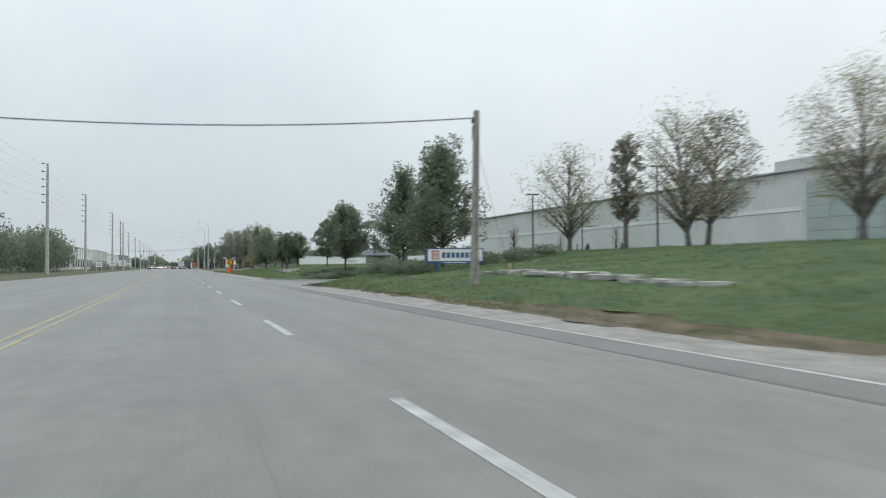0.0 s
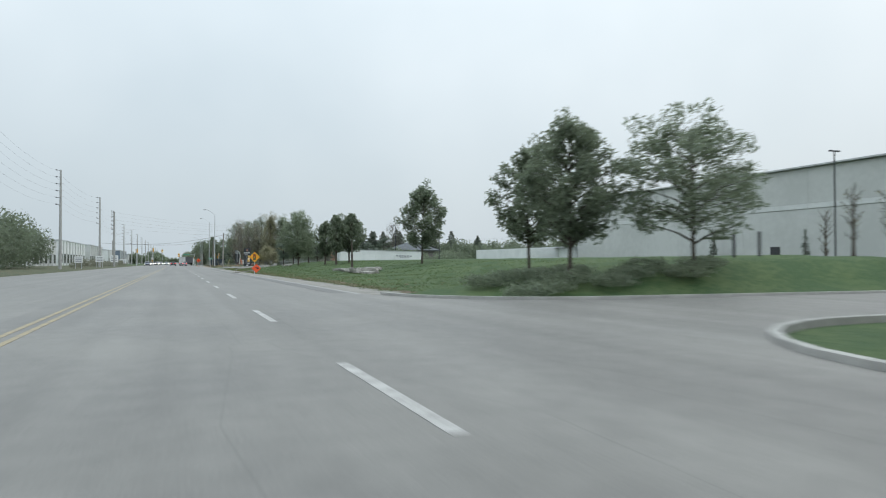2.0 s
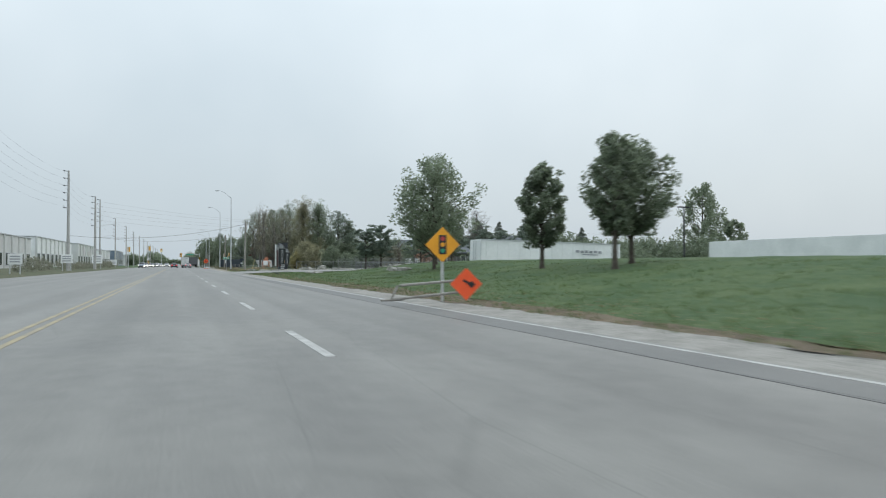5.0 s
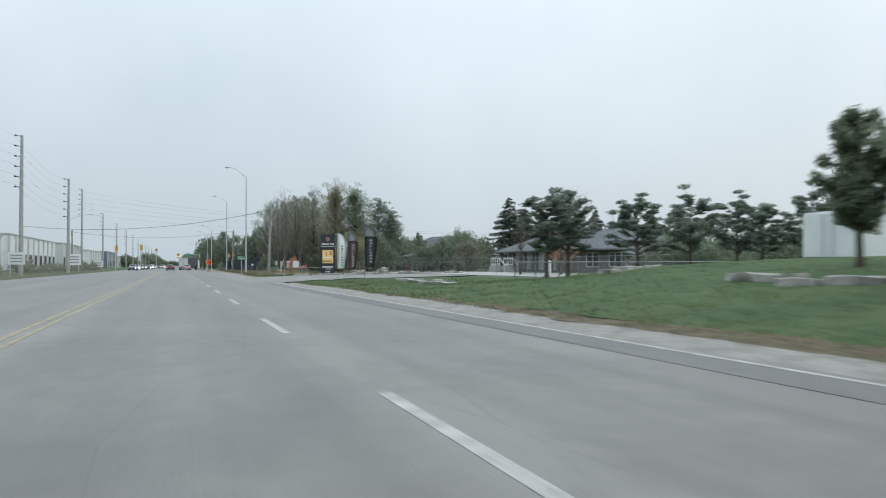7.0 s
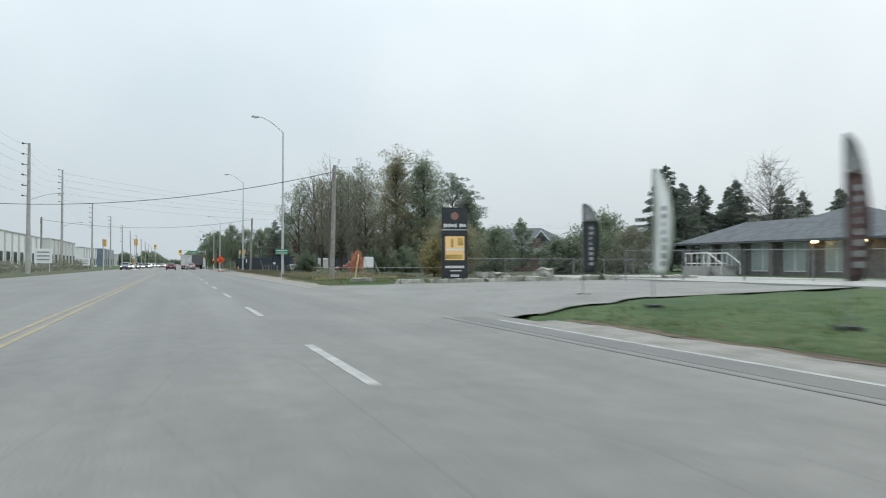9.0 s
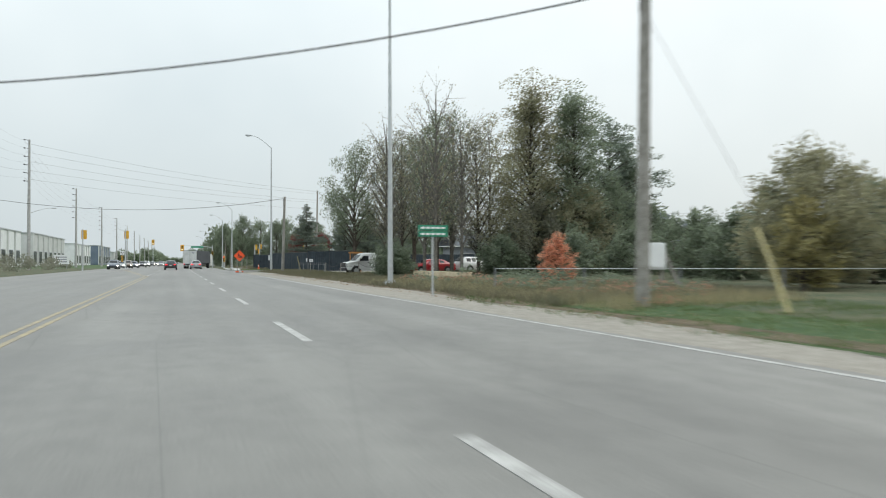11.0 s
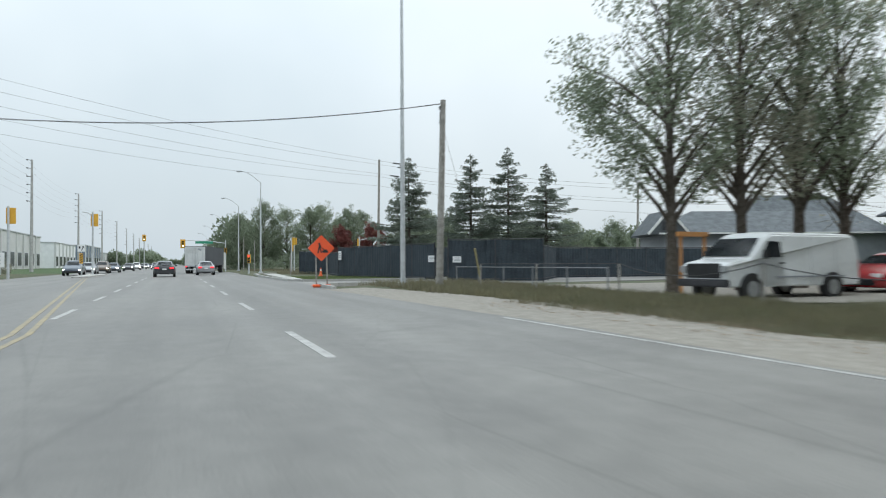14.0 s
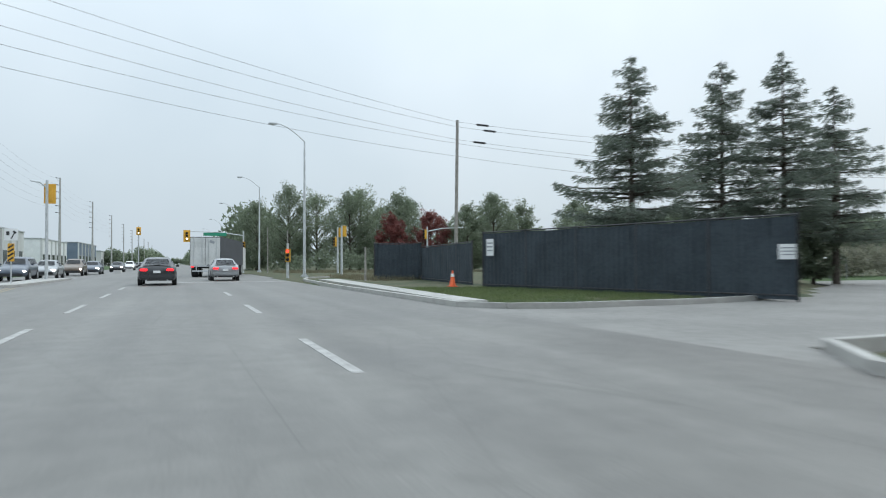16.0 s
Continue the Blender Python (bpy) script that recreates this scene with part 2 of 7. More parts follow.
FLAGBLACK = mat("charcoal_flag_cloth", (0.07, 0.076, 0.082), (0.11, 0.116, 0.122), 0.85, 2.0, bump=0.2)
SHINGLE = mat("dark_grey_shingles", (0.066, 0.075, 0.082), (0.118, 0.13, 0.138), 0.9, 2.0, bump=0.6, bscale=14, fine=0.8)
BRICKDARK = mat("brown_brick", (0.118, 0.11, 0.104), (0.18, 0.168, 0.158), 0.9, 3.0, bump=0.4, fine=0.8)
BRICKRED = mat("red_brick", (0.105, 0.07, 0.064), (0.155, 0.10, 0.09), 0.9, 3.0, bump=0.4, fine=0.8)
TRIMWHITE = mat("white_house_trim", (0.72, 0.72, 0.70), (0.62, 0.62, 0.60), 0.6, 2.0)
VANWHITE = mat("white_van_paint", (0.66, 0.67, 0.67), (0.56, 0.57, 0.565), 0.35, 0.9, coat=0.4, fine=0.5)
CARBLACK = mat("black_car_paint", (0.018, 0.02, 0.024), (0.028, 0.03, 0.034), 0.3, 1.0, coat=0.6)
CARSILVER = mat("silver_car_paint", (0.26, 0.27, 0.28), (0.32, 0.33, 0.34), 0.35, 1.0, metal=0.4, coat=0.5)
CARWHITE = mat("white_car_paint", (0.70, 0.70, 0.69), (0.62, 0.62, 0.61), 0.35, 1.0, coat=0.5)
CARRED = mat("red_car_paint", (0.40, 0.022, 0.028), (0.30, 0.018, 0.022), 0.3, 1.0, coat=0.6)
CARBROWN = mat("brown_car_paint", (0.085, 0.06, 0.04), (0.12, 0.085, 0.06), 0.35, 1.0, coat=0.5)
CARBLUE = mat("grey_blue_car_paint", (0.06, 0.075, 0.10), (0.08, 0.10, 0.13), 0.35, 1.0, coat=0.5)
RUBBER = mat("tyre_rubber", (0.018, 0.018, 0.018), (0.03, 0.03, 0.03), 0.85, 8.0)
RIM = mat("alloy_rim", (0.36, 0.37, 0.38), (0.45, 0.46, 0.47), 0.4, 6.0, metal=0.7)
TRUCKWHITE = mat("grubby_white_trailer", (0.48, 0.49, 0.48), (0.60, 0.61, 0.60), 0.6, 1.0, fine=0.6)
TRUCKDARK = mat("dark_trailer_curtain", (0.045, 0.05, 0.058), (0.07, 0.075, 0.085), 0.7, 1.0)
FRAMEORANGE = mat("faded_orange_steel", (0.46, 0.20, 0.05), (0.36, 0.17, 0.06), 0.6, 3.0, fine=0.5)
CONEORANGE = mat("cone_plastic", (0.80, 0.14, 0.04), (0.65, 0.11, 0.035), 0.55, 4.0)
YELLOWPLASTIC = mat("yellow_guard_plastic", (0.36, 0.31, 0.13), (0.27, 0.23, 0.11), 0.55, 3.0)
TAIL = glow("tail_lamp", (1.0, 0.02, 0.03), 1.4)
HEAD = glow("head_lamp", (1.0, 0.93, 0.80), 14.0)
REDLAMP = glow("red_signal_lamp", (1.0, 0.05, 0.03), 3.0)
AMBERLAMP = glow("lit_signal_lamp", (0.95, 1.0, 0.70), 2.6)
WARMLAMP = glow("warm_porch_lamp", (1.0, 0.70, 0.30), 10.0)


# ---- mesh helpers ----
def part(name, bm, material, parent=None, label="", smooth=False):
    me = bpy.data.meshes.new(name)
    bm.to_mesh(me)
    bm.free()
    me.materials.append(material)
    if smooth:
        me.shade_smooth()
    ob = new(name, me)
    ob.parent = parent
    if label:
        tagged(ob, label)
    return ob


def thing(name, m, label, category, group="", kind=""):
    ob = new(name)
    ob.empty_display_size = 0.2
    ob.matrix_basis = m
    return tagged(ob, label, category, group, kind)


def box(bm, c, s, rz=0.0, rx=0.0, ry=0.0, bevel=0.0):
    r = bmesh.ops.create_cube(bm, size=1.0)
    vs = r["verts"]
    m = pose(*c, rx, ry, rz) @ Matrix.Diagonal((*s, 1))
    bmesh.ops.transform(bm, matrix=m, verts=vs)
    if bevel:
        es = list({e for v in vs for e in v.link_edges})
        bmesh.ops.bevel(bm, geom=es, offset=bevel, segments=2, affect="EDGES")
    return bm


def rod(bm, p0, p1, r0, r1=None, n=8, caps=True):
    p0, p1 = Vector(p0), Vector(p1)
    d = p1 - p0
    r1 = r0 if r1 is None else r1
    m = Matrix.Translation((p0 + p1) / 2) @ d.to_track_quat("Z", "Y").to_matrix().to_4x4()
    bmesh.ops.create_cone(bm, cap_ends=caps, segments=n, radius1=r0, radius2=r1, depth=d.length, matrix=m)
    return bm


def slab(bm, pts, z0, z1):
    """A prism over a polygon of (x, y)."""
    lo = [bm.verts.new((x, y, z0)) for x, y in pts]
    hi = [bm.verts.new((x, y, z1)) for x, y in pts]
    bm.faces.new(hi)
    bm.faces.new(lo[::-1])
    for i in range(len(pts)):
        j = (i + 1) % len(pts)
        bm.faces.new((lo[i], lo[j], hi[j], hi[i]))
    bmesh.ops.recalc_face_normals(bm, faces=bm.faces[:])
    return bm


def prism(bm, pts, y0, y1):
    """A prism over a profile of (x, z), from y0 to y1."""
    a = [bm.verts.new((x, y0, z)) for x, z in pts]
    b = [bm.verts.new((x, y1, z)) for x, z in pts]
    bm.faces.new(a)
    bm.faces.new(b[::-1])
    for i in range(len(pts)):
        j = (i + 1) % len(pts)
        bm.faces.new((a[i], b[i], b[j], a[j]))
    bmesh.ops.recalc_face_normals(bm, faces=bm.faces[:])
    return bm


def B():
    return bmesh.new()


def quick_mesh(name, verts, faces_n, material):
    """A mesh of loose faces with faces_n corners each, from an array of corners."""
    v = np.asarray(verts, dtype=np.float32).reshape(-1, 3)
    k = len(v) // faces_n
    me = bpy.data.meshes.new(name)
    me.vertices.add(len(v))
    me.vertices.foreach_set("co", v.ravel())
    me.loops.add(len(v))
    me.loops.foreach_set("vertex_index", np.arange(len(v), dtype=np.int32))
    me.polygons.add(k)
    me.polygons.foreach_set("loop_start", np.arange(0, len(v), faces_n, dtype=np.int32))
    me.update(calc_edges=True)
    me.validate()
    me.materials.append(material)
    return me


def leaves(centres, size, rng, flat=0.0, aspect=0.7, along=None):
    """Small leaf-shaped quads, one at each centre. flat: how level they lie."""
    n = len(centres)
    a = rng.normal(size=(n, 3)) if along is None else along + rng.normal(size=(n, 3)) * 0.35
    a[:, 2] *= 1 - flat
    a /= np.linalg.norm(a, axis=1, keepdims=True) + 1e-9
    b = rng.normal(size=(n, 3))
    b[:, 2] *= 1 - flat
    b -= a * (a * b).sum(1, keepdims=True)
    b /= np.linalg.norm(b, axis=1, keepdims=True) + 1e-9
    s = size * rng.uniform(0.6, 1.35, (n, 1))
    a, b = a * s, b * s * aspect
    c = np.asarray(centres)
    return np.stack([c - a, c - 0.15 * a + b * 0.6, c + a, c - 0.15 * a - b * 0.6], 1)


def ground_z(x, y):
    """Height of the verge and berms beside the road."""
    if x < 6.95:
        return -0.05
    p1 = np.interp(x, (6.95, 9, 12.5, 16, 20, 24, 34, 60), (0.01, 0.42, 0.95, 1.3, 1.85, 1.85, 0.2, 0.2))
    p2 = np.interp(x, (6.95, 9, 12, 18, 22, 30, 36, 60), (0.01, 0.18, 0.40, 1.15, 1.35, 1.25, 0.5, 0.3))
    p3 = np.interp(x, (6.95, 9, 12, 30, 60), (0.01, 0.08, 0.14, 0.3, 0.4))
    f = lambda a, b: float(np.clip((y - a) / (b - a), 0, 1))
    w12, w23 = f(45, 56), f(138, 156)
    w12, w23 = w12 * w12 * (3 - 2 * w12), w23 * w23 * (3 - 2 * w23)
    h = (p1 * (1 - w12) + p2 * w12) * (1 - w23) + p3 * w23
    spread = max(0.0, 3.0 - 0.45 * (x - 6.95))
    d = max(44.3 - spread - y, y - 52.7 - spread, 0.0)
    k = min(1.0, d / 3.0)
    k = k * k * (3 - 2 * k)
    h = -0.05 + (h + 0.05) * k
    if 236 < y < 264:
        h -= 0.2 * min(1, (y - 236) / 6, (264 - y) / 4) * min(1.0, max(0.0, (x - 8) / 4))
    if 250 < y < 420:
        h = min(h, 0.1 - 0.05 * min(1.0, (y - 250) / 10))
        k = 0.0
    if 266 < y < 279.5:
        h -= (h + 0.06) * min(1.0, (y - 266) / 1.5, (279.5 - y) / 1.5)
    if 278 < y < 292.5 and x > 18 + (y - 278) * 1.05:
        h = -0.06
    return float(h + 0.03 * math.sin(x * 1.7 + y * 0.9) * min(1, (x - 6.95) / 3) * k)


# ---- ground, road, kerbs ----
def build_ground():
    xs = [-2500, -600, -200, -90, -60, -45, -30, -22, -16, -13.2, -12.9, 6.85, 6.95] + list(np.arange(7.5, 62.1, 0.75)) + [80, 120, 220, 600, 2500]
    ys = [-400, -120, -60, -30] + list(np.arange(-20, 300.1, 1.0)) + list(range(305, 460, 8)) + [500, 600, 800, 1200, 2200, 4000]
    verts = []
    for y in ys:
        for x in xs:
            z = ground_z(min(x, 60), y) if x > 6.9 else (-0.05 if x > -13 else 0.12 + 0.02 * math.sin(y * 0.21 + x))
            verts.append((x, y, z))
    n = len(xs)
    faces = [(j * n + i, j * n + i + 1, (j + 1) * n + i + 1, (j + 1) * n + i) for j in range(len(ys) - 1) for i in range(n - 1)]
    me = bpy.data.meshes.new("ground")
    me.from_pydata(verts, [], faces)
    me.shade_smooth()
    me.materials.append(GRASS)
    me.materials.append(DRYGRASS)
    for p in me.polygons:
        c = p.center
        if (188 < c.y < 300 and (10.4 if c.y < 206 else 6.9) < c.x < 34) or (c.y > 300 and c.x > 6.9) or (c.x < -12.9 and c.y < 330):
            p.material_index = 1
    tagged(new("ground", me), "mown green grass verge with low berms", "ground", kind="structure")


build_ground()

ROAD_L, ROAD_R = -12.9, 6.5
bm = B()
slab(bm, [(ROAD_L, -300), (ROAD_R, -300), (ROAD_R, 1600), (ROAD_L, 1600)], -0.3, 0.0)
road = part("road", bm, ASPHALT)
tagged(road, "wide pale grey worn asphalt road, damp", "road", kind="structure")
bm = B()
slab(bm, [(6.5, 318), (120, 322), (120, 337), (6.5, 337)], -0.2, 0.004)
tagged(part("side_road", bm, ASPHALT), "grey asphalt side road at the junction", "road", kind="structure")


def marking(name, pts, material):
    b = B()
    slab(b, pts, 0.0, 0.005)
    return part(name, b, material, road)


bm = B()
slab(bm, [(-0.065, 0), (0.065, 0), (0.065, 3.4), (-0.065, 3.4)], 0.0, 0.005)
dash = part("lane_dash", bm, WHITELINE, road)
for i in range(-2, 33):
    y = 20.6 + 9.2 * i
    if 296 < y < 345:
        continue
    d = new("lane_dash", dash.data)
    d.parent, d.location = road, (1.7, y, 0)
dash.location = (1.7, -6.9, 0)
for x in (-2.25, -2.5):
    marking("centre_line", [(x, -40), (x + 0.1, -40), (x + 0.1, 246), (x, 246)], YELLOWLINE)
    marking("centre_line", [(x, 246), (x + 0.1, 246), (x - 4.75, 299.5), (x - 4.85, 299.5)], YELLOWLINE)
for i in range(7):
    d = new("lane_dash", dash.data)
    d.parent, d.location = road, (-2.35, 249.5 + 7.6 * i, 0)
marking("edge_line", [(5.92, -40), (6.02, -40), (6.02, 38), (5.92, 38)], WHITELINE)
marking("edge_line", [(5.92, 59), (6.02, 59), (6.02, 165), (5.92, 165)], WHITELINE)
marking("edge_line", [(5.94, 186), (6.04, 186), (6.12, 220), (6.2, 246), (6.1, 246), (6.02, 220)], WHITELINE)
marking("stop_line", [(-2.2, 306), (6.2, 306), (6.2, 306.5), (-2.2, 306.5)], WHITELINE)
for y0, y1, x0, x1 in ((-30, 38, 5.2, 5.85), (60, 166, 5.3, 5.85)):
    b = B()
    slab(b, [(x0, y0), (x1, y0), (x1 + 0.05, (y0 + y1) / 2), (x1, y1), (x0 + 0.1, y1), (x0 - 0.12, (y0 + y1) / 2)], -0.05, 0.0035)
    part("repair_strip", b, PATCH, road)
# low kerbs round the driveway returns
kerb = thing("kerb", pose(0, 0, 0), "worn pale concrete kerb round the driveway corners", "kerb", kind="structure")


def kerb_run(pts, w=0.16, h=0.09, name="kerb_return"):
    """A low kerb along a line of (x, y)."""
    b = B()
    for (x0, y0), (x1, y1) in zip(pts, pts[1:]):
        d = Vector((x1 - x0, y1 - y0, 0))
        box(b, ((x0 + x1) / 2, (y0 + y1) / 2, h / 2 - 0.1), (d.length + 0.02, w, h + 0.2), math.degrees(math.atan2(d.y, d.x)))
    return part(name, b, CONCRETE, kerb)


def arc(cx, cy, r, a0, a1, n=8):
    return [(cx + r * math.cos(radians(a0 + (a1 - a0) * i / n)), cy + r * math.sin(radians(a0 + (a1 - a0) * i / n))) for i in range(n + 1)]


kerb_run(arc(12.1, 38.9, 5.5, 180, 90) + [(16, 44.3), (26, 44.6)])
kerb_run(arc(12.1, 58.2, 5.5, 180, 270) + [(16, 52.6), (26, 52.4)])
kerb_run([(6.6, 278.5), (7.4, 277.4), (9, 277.0), (13, 277.3), (17.2, 278.4)], h=0.14)
kerb_run([(6.3, 263), (6.4, 267), (7.6, 268.6), (11.4, 268.8), (14, 267.5)], h=0.14)
kerb_run([(6.6, 278.5), (6.65, 292), (7.3, 306), (8.5, 312), (12, 316), (20, 317.5)], h=0.14)


def paving(name, pts, material, label, z=0.05, cat="driveway"):
    b = B()
    slab(b, pts, z - 0.25, z)
    return tagged(part(name, b, material), label, cat, kind="structure")


paving("driveway", [(6.5, 38.6)] + arc(12.2, 38.8, 5.7, 180, 92)[1:] + [(16, 44.4), (40, 44.6), (40, 52.4), (16, 52.5)] + arc(12.2, 58.3, 5.7, 268, 180) + [(6.5, 58.6)], ASPHALT, "grey asphalt driveway with kerb returns", 0.0)
paving("parking_lot", [(36, 15), (49, 15), (49, 135), (36, 135)], ASPHALT, "grey asphalt yard beside the warehouse", 0.36, "pavement")
paving("yard_pavement", [(22, 158), (31.8, 158), (31.8, 195), (22, 195)], CONCRETE, "pale concrete paving before the house", 0.34, "pavement")


def strip(name, ys, left, right, material, label, cat, lift=0.03, n=8, step=1.0):
    """A surface laid over the ground between two lines x(y), down to road level at the road's side."""
    b = B()
    prev = None
    for y in np.arange(ys[0], ys[1] + 0.01, step):
        x0, x1 = float(np.interp(y, *left)), float(np.interp(y, *right))
        row = []
        for k in range(n + 1):
            x = x0 + (x1 - x0) * k / n
            z = (-0.004 if k == 0 else 0.012) if x < 6.5 else 0.012 + (ground_z(max(x, 6.96), y) + lift - 0.012) * min(1.0, (x - 6.5) / 0.33)
            row.append(b.verts.new((x + (0.07 * math.sin(y * 2.1 + k) + 0.16 * math.sin(y * 0.47 + 2 * k) + 0.06 * math.sin(y * 5.3)) * (1.0 if k == n else 0.35 if k == 0 else 0.0), y, z)))
        if prev:
            for k in range(n):
                b.faces.new((prev[k], prev[k + 1], row[k + 1], row[k]))
        prev = row
    return tagged(part(name, b, material, smooth=True), label, cat, kind="structure")


strip("stone_yard_driveway", (165.5, 186.5), ((165, 187), (6.42, 6.42)), ((165, 166.5, 169, 171, 180, 183, 185, 187), (6.6, 8.5, 13, 30, 30, 22, 9, 6.6)), DRIVEWAY, "damp grey driveway into the stone yard", "driveway", 0.05, 32, 0.5)
strip("gravel_shoulder", (186.5, 264), ((186, 196, 220, 246, 250, 262), (6.2, 6.2, 6.26, 6.28, 6.2, 5.9)), ((186, 200, 225, 235, 243, 248.5, 256, 264), (7.2, 7.7, 8.1, 8.35, 8.5, 9.5, 9.2, 7.4)), GRAVEL, "loose pale gravel road shoulder", "shoulder", 0.012)
strip("gravel_entrance", (243, 262), ((243, 244.5, 246.5, 248, 262), (31, 23, 18, 13.8, 13.4)), ((243, 262), (33, 33)), GRAVEL, "wet gravel entrance and parking area", "driveway", 0.025, 14)
paving("gated_driveway", [(6.5, 266), (7.6, 268.9), (11.4, 269.1), (16, 267), (30, 270), (30, 279), (17.2, 278.2), (13, 277.1), (9, 276.8), (7.4, 277.2), (6.5, 279)], DRIVEWAY, "asphalt driveway between dark fences", 0.0)
paving("gated_yard", [(30, 270), (50, 274), (50, 296), (41, 293.8), (36.9, 292.7), (33.1, 291.7), (31, 289.7), (28, 286.2), (24, 283.8), (17.2, 278.2), (30, 279)], DRIVEWAY, "pale paved yard behind the dark fence", 0.0)
paving("footpath", [(6.8, 279), (7.6, 279), (9.4, 306), (8.2, 306)], CONCRETE, "pale concrete footpath beside the kerb", 0.125, "pavement")
b = B()
slab(b, [(-8.5, 301.6), (-8.2, 300.2), (-7.6, 300.2), (-7.2, 301.6), (-7.0, 318), (-8.9, 318)], -0.1, 0.13)
tagged(part("median_island", b, CONCRETE), "raised concrete median island at the junction", "island", kind="structure")
for y0, y1 in ((-24, 39.2), (57.8, 164.5)):
    strip("sandy_shoulder", (y0, y1), ((y0, y1), (6.1, 6.1)), ((y0, y0 + 30, (y0 + y1) / 2, y1 - 9, y1), (7.35, 7.3, 7.05, 7.25, 6.75)), SHOULDER, "pale sandy strip with ragged edges beside the road", "shoulder", 0.014, 6, 0.5)
    strip("soil_edge", (y0, y1), ((y0, y1), (6.95, 6.95)), ((y0, y0 + 16, y0 + 34, (y0 + y1) / 2, y1 - 20, y1), (7.7, 8.1, 7.7, 8.2, 7.6, 7.2)), SOIL, "strip of bare brown soil between shoulder and grass", "soil", 0.006, 6, 0.5)
strip("soil_edge", (187, 250), ((187, 250), (7.5, 8.0)), ((187, 200, 215, 235, 250), (8.0, 8.5, 8.7, 8.9, 8.6)), SOIL, "strip of bare brown soil between shoulder and grass", "soil", 0.004, 6, 0.5)
for x0, x1, y0, y1 in ((5.08, 5.15, -30, 38), (5.14, 5.2, 60, 166)):
    marking("tar_joint", [(x0, y0), (x1, y0), (x1 + 0.03, (y0 + y1) / 2), (x1, y1), (x0, y1), (x0 + 0.04, (y0 + y1) / 2)], BLACKTAR)


# ---- trees ----
def limb(bm, pts, r0, r1, n=6):
    for i in range(len(pts) - 1):
        a, c = r0 + (r1 - r0) * i / (len(pts) - 1), r0 + (r1 - r0) * (i + 1) / (len(pts) - 1)
        rod(bm, pts[i], pts[i + 1], max(a, 0.006), max(c, 0.006), n, caps=False)


SHAPES = {
    "oval": lambda h: math.sin(math.pi * min(1, max(0.0, 0.10 + 0.88 * h))) ** 0.7,
    "pyramid": lambda h: (1.0 - h) ** 0.92 * min(1.0, 0.6 + 3.0 * h) + 0.05,
    "round": lambda h: math.sqrt(max(0.02, 1 - (2 * h - 0.92) ** 2)),
    "spread": lambda h: 0.55 + 0.5 * math.sin(math.pi * h) - 0.35 * h,
    "column": lambda h: 0.75 * math.sin(math.pi * (0.15 + 0.8 * h)) + 0.15,
    "vase": lambda h: 0.35 + 0.75 * h - 0.45 * max(0, h - 0.7) / 0.3,
}


